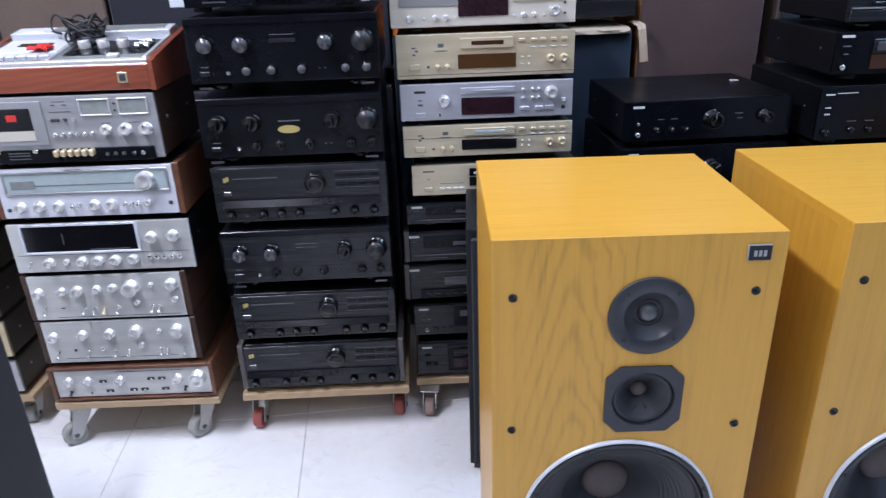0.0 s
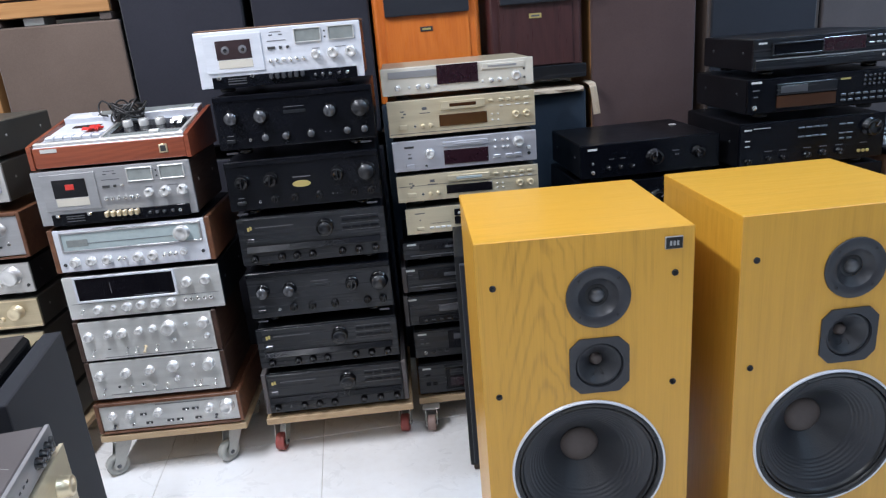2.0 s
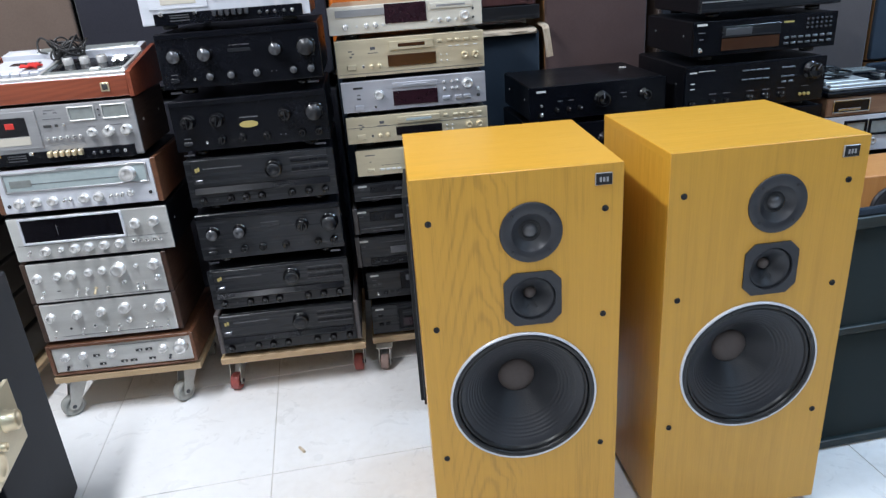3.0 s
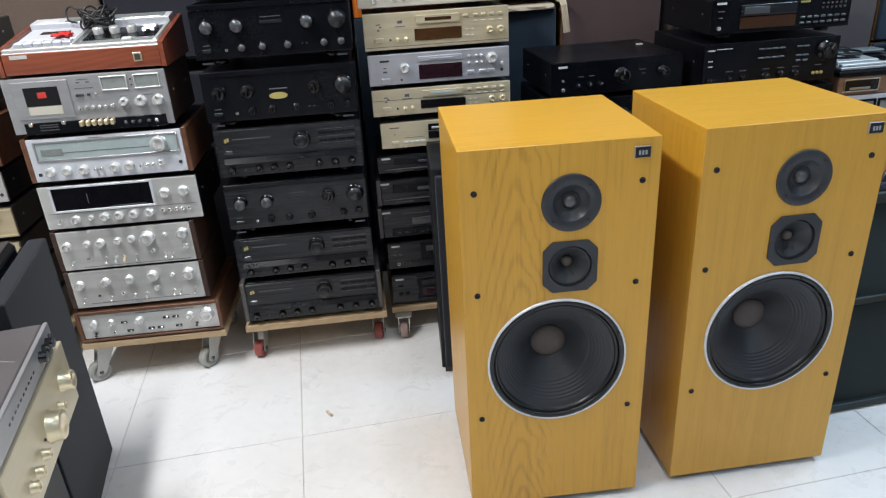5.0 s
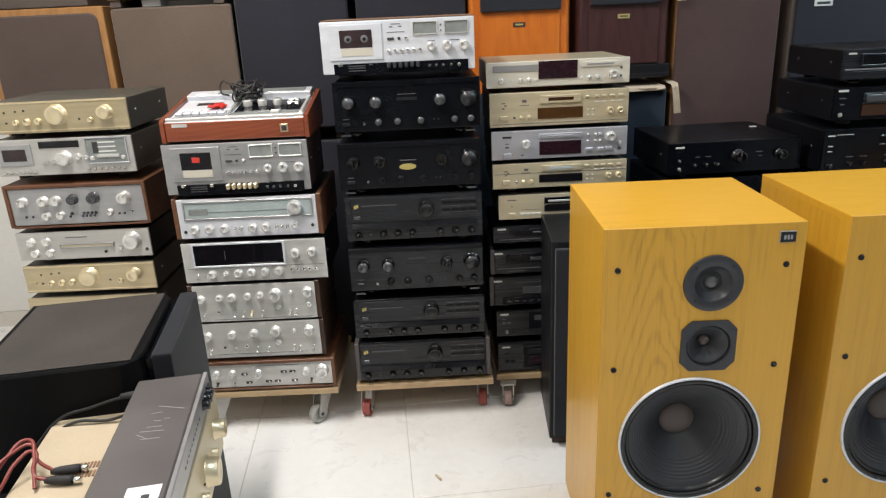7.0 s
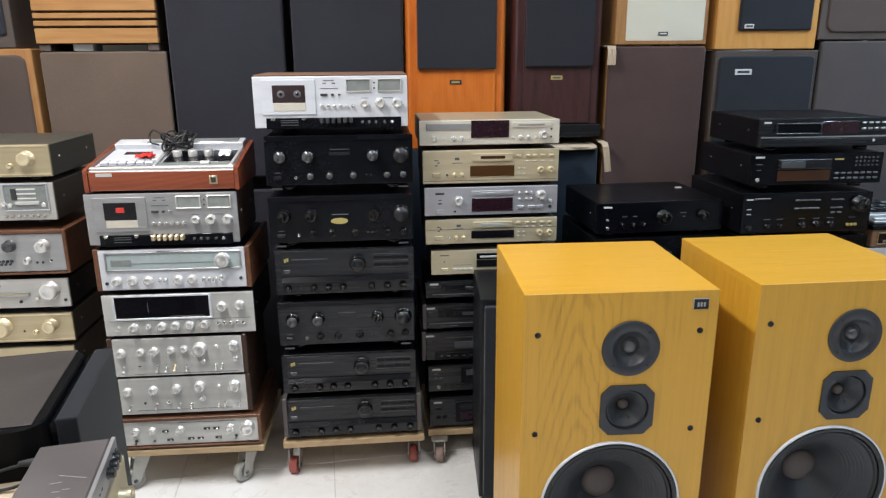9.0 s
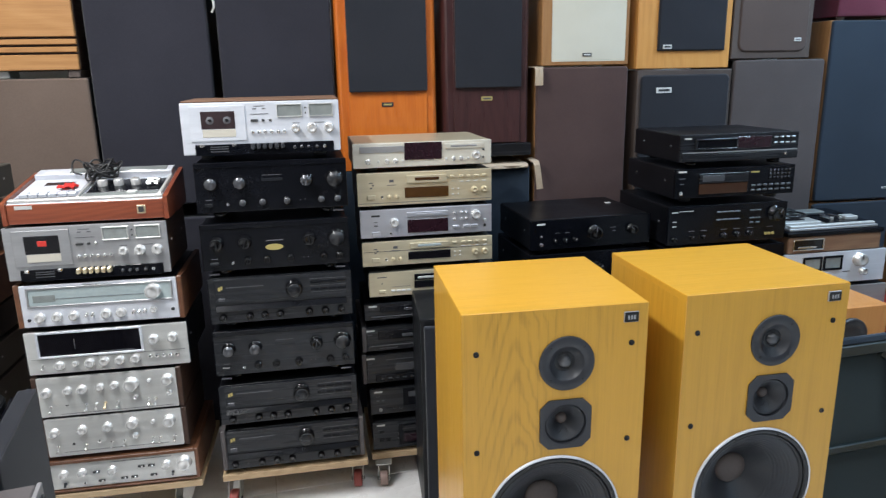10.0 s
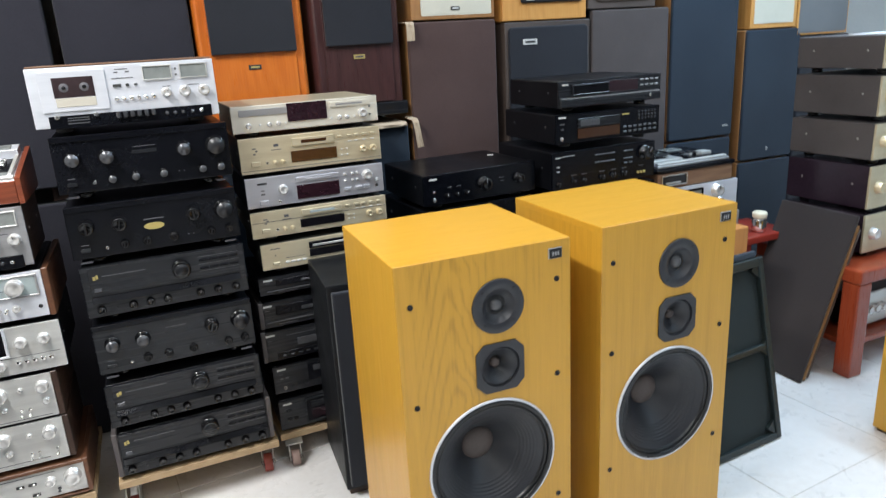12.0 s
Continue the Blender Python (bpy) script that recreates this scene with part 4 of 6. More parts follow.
def tape_recorder(m):
    """Low wooden-cased cassette recorder with controls on its sloping top."""
    w, d, front, back = 0.44, 0.27, 0.062, 0.105
    t = thing("cassette_recorder", m, "reddish rosewood-cased cassette recorder with a silver control top", "cassette recorder", "stacked hi-fi components")
    bm = bmesh.new()
    box(bm, -w / 2 + 0.013, w / 2 - 0.013, 0.0, 0.014, 0.006, front, 0.002)
    part("front_board", bm, ROSEWOOD, t)
    for sx in (-1, 1):
        bm = bmesh.new()
        x = sx * (w / 2 - 0.0065)
        vs = [(-0.004, 0.004), (d, 0.004), (d, back + 0.012), (0.03, front + 0.014), (-0.004, front + 0.006)]
        a = [bm.verts.new((x - 0.006, y, z)) for y, z in vs]
        b = [bm.verts.new((x + 0.006, y, z)) for y, z in vs]
        bm.faces.new(a), bm.faces.new(b[::-1])
        for i in range(5):
            j = (i + 1) % 5
            bm.faces.new((a[i], b[i], b[j], a[j]))
        part("side_board", bm, ROSEWOOD, t)
    bm = bmesh.new()
    box(bm, -w / 2 + 0.014, w / 2 - 0.014, 0.015, d - 0.01, 0.008, front - 0.012)
    part("case", bm, BLACKCASE, t)
    tilt = math.degrees(math.atan2(back - front, d))
    deck = bmesh.new()
    box(deck, -w / 2 + 0.0135, w / 2 - 0.0135, 0.0, d, -0.012, 0.0, 0.002)
    deck = part("control_top", deck, WHITESILVER, t, "sloping silver control panel", pose(0, 0.004, front + 0.001, tilt, 0, 0))
    L = [("cassette_lid", -0.185, -0.030, 0.075, 0.185, 0.012, WHITESILVER), ("key_recess", -0.196, -0.034, 0.026, 0.046, 0.002, BLACK), ("knob_panel", -0.018, 0.186, 0.072, 0.190, 0.003, BLACK),
         ("scale_strip", -0.026, 0.190, 0.028, 0.060, 0.005, METERGLASS), ("lid_window", -0.145, -0.065, 0.125, 0.150, 0.0135, REELGLASS), ("rear_ridge", -0.198, 0.198, 0.205, 0.262, 0.022, WHITESILVER),
         ("meter_window", -0.10, 0.180, 0.212, 0.254, 0.0245, METERGLASS), ("maker_strip", -0.17, -0.12, 0.215, 0.232, 0.0235, PRINT), ("front_rail", -0.205, 0.205, 0.004, 0.020, 0.009, SILVER), ("divider", -0.030, -0.024, 0.020, 0.19, 0.010, SILVER), ("side_rail", 0.190, 0.199, 0.020, 0.20, 0.010, SILVER)]
    for name, x0, x1, y0, y1, hh, mat in L:
        bm = bmesh.new()
        box(bm, x0, x1, y0, y1, 0.0005, hh, 0.001)
        part(name, bm, mat, deck)
    for i, x in enumerate(spread(-0.18, -0.05, 6)):
        bm = bmesh.new()
        box(bm, x - 0.0115, x + 0.0115, 0.050, 0.073, 0.0005, 0.011, 0.0015)
        part("piano_key", bm, WHITESILVER, deck)
    for i, x in enumerate((0.012, 0.058, 0.106)):
        bm = bmesh.new()
        lathe(bm, [(0.014, 0.0), (0.014, -0.018), (0.012, -0.020), (0, -0.020)], 20)
        part("knob", bm, KNOBSILVER, deck, at=pose(x, 0.135, 0.002, -90, 0, 0))
    for x in (0.146, 0.168):
        bm = bmesh.new()
        box(bm, x - 0.006, x + 0.006, 0.11, 0.165, 0.002, 0.012, 0.002)
        part("slider", bm, CHROME, deck)
    for y in (0.115, 0.140):
        bm = bmesh.new()
        box(bm, 0.140, 0.174, y, y + 0.006, 0.003, 0.016, 0.001)
        part("slider_bridge", bm, CHROME, deck)
    bm = bmesh.new()
    box(bm, 0.102, 0.128, 0.034, 0.052, 0.0052, 0.012, 0.001)
    part("eject_key", bm, PRINT, deck)
    bm = bmesh.new()
    box(bm, 0.135, 0.158, -0.0035, 0.001, 0.022, 0.046, 0.001)
    part("front_badge", bm, DARKGOLD, t)
    bm = bmesh.new()
    box(bm, 0.139, 0.154, -0.0045, 0.001, 0.026, 0.042, 0.001)
    part("badge_face", bm, PRINTDARK, t)
    bm = bmesh.new()
    box(bm, -0.185, -0.14, -0.0015, 0.001, 0.048, 0.058)
    part("name_plate", bm, SILVER, t)
    for sx in (-1, 1):
        for y in (0.04, d - 0.04):
            shared("foot", (0.006,), lambda bm: lathe(bm, [(0, 0), (0.012, 0), (0.012, 0.008), (0, 0.008)], 14), RUBBER, t, pose(sx * 0.16, y, 0, 90, 0, 0))
    return t


tape_recorder(S(SC + 0.001, 1.022))
# cable coil and red rag on the recorder
coil_at = S(SC + 0.000, 1.022 + 0.098, 0, 0.165)
pts = []
rng = random.Random(4)
for i in range(40):
    a = i * 1.35
    r = 0.018 + 0.018 * rng.random()
    pts.append((r * 1.5 * math.cos(a) + 0.02 * rng.random(), r * math.sin(a), 0.004 + 0.060 * rng.random()))
pts += [(-0.05, 0.02, 0.055), (-0.075, 0.03, 0.06), (-0.08, 0.02, 0.03), (-0.05, 0.0, 0.02)]
coil = tube("cable_coil", pts, 0.0028, CABLE)
coil.matrix_basis = coil_at
tagged(coil, "tangled thin black cable lying on the recorder", "cable")
bm = bmesh.new()
bmesh.ops.create_grid(bm, x_segments=14, y_segments=10, size=0.5)
for v in bm.verts:
    x, y = v.co.x, v.co.y
    v.co = (x * 0.044, y * 0.048 * (1 - 0.4 * (x + 0.5)), 0.012 + 0.012 * noise.noise((x * 4, y * 4, 3.1)) - 0.012 * max(0, -y - 0.25))
rag = new("red_tag", mesh_of("red_tag", bm, REDRAG))
sol = rag.modifiers.new("thickness", "SOLIDIFY")
sol.thickness = 0.004
rag.matrix_basis = S(SC - 0.066, 1.022 + 0.088, -15, 0.088)
tagged(rag, "crumpled bright red cloth tag lying on the recorder", "cloth")

# ---- stack K: black amplifiers on a dolly ----
K = stack_place(-0.225, 1.632, -4, 1.011, 0.039, -0.006)
KC = 0.036
dolly(K(KC + 0.002, K.floor, 0, -0.004), 0.465, 0.42, 0.179 - K.floor, REDWHEEL, "plywood dolly with red casters under black amplifiers", 0.029, ((-0.205, 0.046, 78), (0.200, 0.076, 84)))
two_deck_amp(K(KC, 0.180), "charcoal amplifier with grey side panels and one big knob", 0.452, 0.150, GREYCASE)
two_deck_amp(K(KC - 0.003, 0.338), "charcoal amplifier with one big knob over seven small ones", 0.428, 0.146)
dark_amp(K(KC - 0.004, 0.503), "black amplifier with two light-capped knobs", 0.426, 0.162, CHARCOAL, KNOBGREY)
two_deck_amp(K(KC - 0.002, 0.674), "glossy charcoal amplifier with a row of seven small knobs", 0.426, 0.158)
dark_amp(K(KC - 0.006, 0.838), "black amplifier with an oval gold sticker", 0.432, 0.160, BLACK, None, True)
dark_amp(K(KC - 0.004, 1.014), "black amplifier with three light-capped knobs", 0.434, 0.164, BLACK, KNOBGREY, all_capped=True)
cassette_deck(K(KC - 0.020, 1.187), "pale silver cassette deck with a walnut top on black amplifiers", WHITESILVER, BLACKCASE, WALNUTTOP, 0.441, 0.160)

# ---- stack G: gold and silver disc units over black ones ----
G = stack_place(0.275, 1.690, -4, 1.0175, 0.049, 0.004)
GC = 0.0
dolly(G(GC + 0.012, G.floor, 0, -0.004), 0.44, 0.36, 0.149 - G.floor, BROWNWHEEL, "plywood dolly with brown casters under black players", 0.026, ((-0.184, -0.030, 84), (0.17, 0.03, 95)))
black_player(G(GC + 0.014, 0.150), "cd_player", "cd player", "black disc player with a framed tray panel", 0.43, 0.116, 0.31, None, 3)
black_player(G(GC + 0.010, 0.283), "cd_player", "cd player", "charcoal disc player with a small jack", 0.43, 0.106, 0.31, None, 2)
black_player(G(GC - 0.006, 0.400), "cassette_deck", "cassette deck", "black cassette deck with grey-brown side panels", 0.44, 0.112, 0.31, GREYCASE, 1)
black_player(G(GC - 0.002, 0.514), "cd_player", "cd player", "slim charcoal disc player with a bright lower line", 0.44, 0.094, 0.31, GREYCASE, 0)
black_player(G(GC + 0.005, 0.622), "tuner", "tuner", "plain slim black tuner with small white markings", 0.43, 0.066, 0.28, None, 0)
disc_unit(G(GC + 0.024, 0.700), "cd_player", "cd player", "champagne disc player with a black tray", 0.43, 0.094, GOLD, OLIVECASE, BLACK, GLASSBLACK, KNOBGOLD, 3)
disc_unit(G(GC + 0.006, 0.803), "minidisc_deck", "minidisc deck", "slim champagne minidisc deck with a pale green slot", 0.428, 0.094, GOLD, OLIVECASE, DIALGLASS, GLASSBLACK, KNOBGOLD, 1)
disc_unit(G(GC + 0.004, 0.897), "minidisc_deck", "minidisc deck", "cool silver minidisc deck with a plum display", 0.428, 0.104, BLUESILVER, BLACKCASE, BLUESILVER, DISPLAYPLUM, KNOBSILVER, 2)
disc_unit(G(GC + 0.002, 1.000), "minidisc_deck", "minidisc deck", "champagne minidisc deck with a brown display", 0.432, 0.118, GOLD, OLIVECASE, DISPLAYBROWN, DISPLAYBROWN, KNOBGOLD, 1)
disc_unit(G(GC - 0.003, 1.120), "cd_player", "cd player", "pale champagne disc player on top of its stack", 0.440, 0.090, CHAMPALE, GOLD, GREYSILVER, DISPLAYPLUM, KNOBSILVER, 0)

# ---- stack D: black amplifiers ----
D = stack_place(0.655, 1.650, -2, 1.04, 0.084, 0.024)
dolly(D(0.165, D.floor), 0.45, 0.40, 0.150 - D.floor, REDWHEEL, "plywood dolly under black amplifiers behind the speakers", 0.027)
for z, h in ((0.151, 0.140), (0.293, 0.140), (0.435, 0.140), (0.577, 0.130)):
    t = component("amplifier", "plain black amplifier in a stack behind the speakers", "amplifier", D(0.165, z), 0.43, h, 0.36, BLACK, BLACKCASE)
    knobs(t, [(0.85, 0.55, 0.02), (0.2, 0.3, 0.01)], KNOBBLACK, PRINTGREY)
t = component("amplifier", "black amplifier with a small white marking", "amplifier", D(0.165, 0.709), 0.43, 0.126, 0.36, BLACK, BLACKCASE)
bars(t, [(0.08, 0.86, 0.026, 0.005)], PRINT)
knobs(t, [(0.55, 0.5, 0.02), (0.85, 0.5, 0.015)], KNOBBLACK, PRINTGREY)
t = component("amplifier", "black amplifier with a round volume knob and flat top", "amplifier", D(0.165, 0.838), 0.425, 0.114, 0.34, BLACK, BLACKCASE)
bars(t, [(0.085, 0.86, 0.028, 0.006)], PRINT)
bars(t, [(0.22, 0.55, 0.016, 0.0016), (0.30, 0.55, 0.016, 0.0016), (0.68, 0.62, 0.02, 0.002), (0.69, 0.5, 0.012, 0.002)], PRINTGREY)
knobs(t, [(0.525, 0.50, 0.0215), (0.84, 0.52, 0.0165)], KNOBBLACK, PRINTGREY)
knobs(t, [(0.20, 0.30, 0.0065), (0.285, 0.30, 0.0065), (0.365, 0.30, 0.0065)], KNOBBLACK, PRINT)
dot(t, at_u(t, 0.085), at_v(t, 0.46), 0.004, CHROME)
dot(t, at_u(t, 0.085), at_v(t, 0.20), 0.006, CHROME, 0.006, "power_button")
bm = bmesh.new()
box(bm, 0.145, 0.165, 0.20, 0.215, 0.1142, 0.118, 0.001)
part("top_tag", bm, PRINT, t)

# ---- stack R: black receiver and disc players ----
R = stack_place(1.141, 1.565, -4, 1.035, 0.090, 0.043)
dolly(R(0.145, R.floor), 0.45, 0.40, 0.150 - R.floor, REDWHEEL, "plywood dolly under a black receiver stack", 0.027)
for z in (0.151, 0.325, 0.499, 0.673):
    t = component("amplifier", "plain black amplifier low in the receiver stack", "amplifier", R(0.14, z), 0.43, 0.172, 0.36, BLACK, BLACKCASE)
    knobs(t, [(0.9, 0.6, 0.02)], KNOBBLACK, PRINTGREY)
t = component("receiver", "black receiver with a large volume knob and many keys", "receiver", R(0.133, 0.847), 0.436, 0.143, 0.38, BLACK, BLACKCASE)
knobs(t, [(0.90, 0.70, 0.0245)], KNOBBLACK, PRINTGREY)
knobs(t, [(0.06, 0.16, 0.0085), (0.20, 0.20, 0.0065), (0.30, 0.20, 0.0065), (0.47, 0.20, 0.0095), (0.58, 0.22, 0.0095), (0.69, 0.22, 0.0095)], KNOBBLACK, PRINTGREY)
for v in (0.62, 0.82):
    buttons(t, (0.42, 0.47, 0.52, 0.57, 0.70, 0.75), v, 0.018, 0.004, KEYDARK, 0.005)
buttons(t, (0.70, 0.75), 0.5, 0.014, 0.005, KEYDARK, 0.005)
for u in (0.83, 0.86, 0.89):
    dot(t, at_u(t, u), at_v(t, 0.18), 0.005, PRINTGOLD, 0.004, "socket")
bars(t, [(0.055, 0.86, 0.022, 0.004), (0.15, 0.88, 0.05, 0.002), (0.055, 0.62, 0.014, 0.003), (0.055, 0.50, 0.014, 0.003)], PRINT)
bars(t, [(u, 0.36, 0.022, 0.0018) for u in (0.20, 0.30, 0.47, 0.58, 0.69, 0.86)], PRINTGREY)
t = component("cd_player", "black disc player with a brown display and number keys", "cd player", R(0.148, 1.003), 0.436, 0.112, 0.35, BLACK, BLACKCASE)
win(t, 0.20, 0.50, 0.60, 0.82, CHARCOAL, None, "disc_tray", 0.005)
win(t, 0.22, 0.56, 0.40, 0.76, KEYDARK, None, "tray_edge", 0.006)
win(t, 0.20, 0.14, 0.60, 0.48, DISPLAYBROWN, None, "display", 0.003)
for v in (0.60, 0.72, 0.84):
    for u in spread(0.79, 0.95, 6):
        dot(t, at_u(t, u), at_v(t, v), 0.0035, KNOBGREY, 0.004)
for v in (0.2, 0.36):
    buttons(t, spread(0.65, 0.95, 7), v, 0.014, 0.006, KEYDARK, 0.005)
bars(t, [(0.06, 0.90, 0.03, 0.006)], PRINT)
bars(t, [(0.66, 0.8, 0.03, 0.005)], PRINTGOLD)
bars(t, [(0.06, 0.68, 0.02, 0.003), (0.06, 0.5, 0.012, 0.003)], PRINTGREY)
dot(t, at_u(t, 0.05), at_v(t, 0.2), 0.007, CHROME, 0.006, "power_button")
t = component("cd_player", "grey-black disc player on top of a black stack", "cd player", R(0.155, 1.120), 0.425, 0.104, 0.33, CHARCOAL, BLACKCASE, foot=0.014)
win(t, 0.13, 0.50, 0.46, 0.80, BLACK, CHARCOAL, "disc_tray", 0.005)
win(t, 0.47, 0.46, 0.76, 0.88, DISPLAYPLUM, None, "display", 0.003)
for v in (0.62, 0.82):
    buttons(t, spread(0.80, 0.95, 4), v, 0.013, 0.005, GREYSILVER, 0.005)
mark(t, 0, at_v(t, 0.36), 0.41, 0.003, GREYSILVER, 0.0075)
bm = bmesh.new()
box(bm, -0.21, 0.21, -0.007, 0.001, at_v(t, 0.03), at_v(t, 0.33), 0.003)
part("lower_lip", bm, CHARCOAL, t)
bars(t, [(0.06, 0.86, 0.024, 0.005)], PRINT)
dot(t, at_u(t, 0.88), at_v(t, 0.22), 0.005, CHROME, 0.010)

# ---- stack T: cassette recorder over silver units ----
T = stack_place(1.568, 1.548, -4, 1.06, 0.105, 0.046)
dolly(T(0.165, T.floor), 0.43, 0.36, 0.150 - T.floor, GREYWHEEL, "plywood dolly under silver meter amplifiers", 0.027)
for z in (0.151, 0.323, 0.495):
    t = component("amplifier", "silver amplifier low in the meter stack", "amplifier", T(0.165, z), 0.42, 0.168, 0.32, GREYSILVER, BLACKCASE)
    knobs(t, [(0.9, 0.5, 0.018)], KNOBSILVER)
t = component("amplifier", "silver amplifier with two black-framed level meters", "amplifier", T(0.155, 0.667), 0.40, 0.124, 0.32, WHITESILVER, BLACKCASE, foot=0.008)
for u0 in (0.20, 0.40):
    win(t, u0, 0.50, u0 + 0.15, 0.82, METERGLASS, BLACK, "level_meter", 0.002, 0.007)
knobs(t, [(0.73, 0.72, 0.0225), (0.78, 0.34, 0.0125), (0.42, 0.30, 0.011), (0.30, 0.28, 0.011)], KNOBSILVER, PRINTDARK)
bars(t, [(0.62, 0.36, 0.03, 0.003)], PRINTGREY)
t = thing("cassette_recorder", T(0.145, 0.793), "walnut cassette recorder with a cluttered silver top and dark lid edge", "cassette recorder")
bm = bmesh.new()
box(bm, -0.18, 0.18, 0.0, 0.28, 0.0, 0.058, 0.003)
part("case", bm, WALNUTTOP, t)
bm = bmesh.new()
box(bm, -0.185, 0.185, -0.006, 0.285, 0.0585, 0.074, 0.003)
part("dark_rim", bm, BLACK, t)
bm = bmesh.new()
box(bm, -0.172, 0.172, 0.01, 0.27, 0.0745, 0.084, 0.002)
part("control_top", bm, GREYSILVER, t)
for x0, x1, y0, y1, hh, mat in ((-0.160, -0.02, 0.05, 0.15, 0.096, SILVER), (-0.13, -0.06, 0.08, 0.12, 0.0975, GLASSBLACK), (0.01, 0.165, 0.05, 0.15, 0.090, BLACK), (-0.165, 0.165, 0.018, 0.036, 0.092, SILVER), (-0.165, 0.165, 0.165, 0.26, 0.094, BLACK),
                                (-0.10, 0.10, 0.185, 0.240, 0.0985, METERGLASS), (0.03, 0.045, 0.07, 0.13, 0.104, CHROME), (0.065, 0.080, 0.07, 0.13, 0.104, CHROME), (0.10, 0.15, 0.08, 0.12, 0.100, SILVER)):
    bm = bmesh.new()
    box(bm, x0, x1, y0, y1, 0.0845, hh, 0.002)
    part("top_control", bm, mat, t)
window(t, -0.16, -0.05, 0.014, 0.046, GLASSBLACK, CHROME, "front_slot", 0.003)
window(t, -0.145, -0.075, 0.017, 0.024, CHROME, None, "slot_bar", 0.006)
cord = tube("power_cord", [(-0.16, 0.2, 0.1), (-0.12, 0.16, 0.115), (-0.07, 0.2, 0.108), (-0.02, 0.14, 0.104), (-0.09, 0.1, 0.104), (-0.15, 0.14, 0.112)], 0.0035, CABLE)
cord.matrix_basis = T(0.145, 0.793)
tagged(cord, "short black cord lying on the walnut recorder", "cable")
loop = [(0.055 * math.cos(k * 1.1) * (1 - 0.03 * k), 0.035 * math.sin(k * 1.1), 0.006 + 0.004 * (k % 5)) for k in range(16)]
cord = tube("power_cord", loop, 0.0035, CABLE)
cord.matrix_basis = T(0.075, 0.793 + 0.100, 10, 0.19)
tagged(cord, "coiled black cord on the walnut recorder", "cable")

# ---- stack L: champagne and silver units at the side ----
L = stack_place(-1.05, 1.762, -5, 1.004, 0.028, -0.006)
dolly(L(-0.215, L.floor), 0.45, 0.38, 0.150 - L.floor, GREYWHEEL, "plywood dolly under champagne amplifiers", 0.027)
for z, h, mat in ((0.151, 0.115, GREYSILVER), (0.268, 0.125, DARKGOLD), (0.395, 0.120, DARKGOLD)):
    t = component("amplifier", "dusty champagne amplifier low in its stack, toned down for weaker light", "amplifier", L(-0.225, z), 0.43, h, 0.33, mat, OLIVECASE)
    knobs(t, [(0.6, 0.5, 0.02), (0.85, 0.5, 0.016)], KNOBGOLD)


def champagne_amp(m, label, face, h):
    t = component("amplifier", label, "amplifier", m, 0.430, h, 0.34, face, OLIVECASE, foot=0.010)
    for z in (at_v(t, 0.10), at_v(t, 0.95)):
        mark(t, 0, z, 0.425, 0.003, KNOBGOLD, 0.0022)
    knobs(t, [(0.50, 0.56, 0.0285), (0.845, 0.58, 0.0205)], KNOBGOLD)
    knobs(t, [(0.20, 0.36, 0.0085), (0.28, 0.37, 0.0095), (0.36, 0.38, 0.0095), (0.73, 0.36, 0.0075)], KNOBGOLD, PRINTDARK)
    for u, v in ((0.13, 0.68), (0.21, 0.70), (0.27, 0.72), (0.13, 0.36), (0.65, 0.40)):
        dot(t, at_u(t, u), at_v(t, v), 0.003, PRINTDARK, 0.003, "indicator")
    button(t, at_u(t, 0.06), at_v(t, 0.4), 0.024, 0.010, face, 0.006, "power_button")
    return t


champagne_amp(L(-0.216, 0.522), "champagne amplifier with two round knobs in its stack", DARKGOLD, 0.106)
t = component("tuner", "silver amplifier with a long slider and round knob", "amplifier", L(-0.212, 0.636), 0.430, 0.106, 0.33, DULLSILVER, BLACKCASE, foot=0.010)
win(t, 0.33, 0.46, 0.72, 0.54, GOLD, GREYSILVER, "slider_groove", 0.006, 0.003)
knobs(t, [(0.87, 0.60, 0.0265)], KNOBSILVER)
knobs(t, [(0.11, 0.66, 0.0125), (0.225, 0.67, 0.0125), (0.125, 0.26, 0.0125), (0.24, 0.28, 0.0125)], KNOBSILVER)
button(t, at_u(t, 0.775), at_v(t, 0.35), 0.013, 0.013, CHROME, 0.008)
jack(t, at_u(t, 0.655), at_v(t, 0.24), 0.005, KNOBGREY)
dot(t, at_u(t, 0.965), at_v(t, 0.26), 0.005, PRINTDARK, 0.003, "indicator")
bars(t, [(0.45, 0.78, 0.07, 0.003)], PRINTGREY)
t = component("amplifier", "grey amplifier with many knobs in a walnut sleeve", "amplifier", L(-0.205, 0.752), 0.425, 0.134, 0.35, GREYSILVER, BLACKCASE, WALNUT)
knobs(t, [(0.10, 0.66, 0.015), (0.255, 0.66, 0.015), (0.35, 0.66, 0.015), (0.86, 0.68, 0.0185)], KNOBSILVER, PRINTDARK)
knobs(t, [(0.475, 0.68, 0.015), (0.63, 0.70, 0.0165)], KNOBGREY, PRINTDARK)
knobs(t, [(0.255, 0.26, 0.0125), (0.365, 0.27, 0.0125), (0.735, 0.30, 0.0105)], KNOBSILVER, PRINTDARK)
for u in (0.445, 0.535, 0.565, 0.595, 0.625):
    lever(t, at_u(t, u), at_v(t, 0.30), KNOBGREY, 0.016)
for u in (0.10, 0.15, 0.80, 0.84):
    dot(t, at_u(t, u), at_v(t, 0.25), 0.0035, PRINTDARK, 0.003, "indicator")
jack(t, at_u(t, 0.90), at_v(t, 0.30))
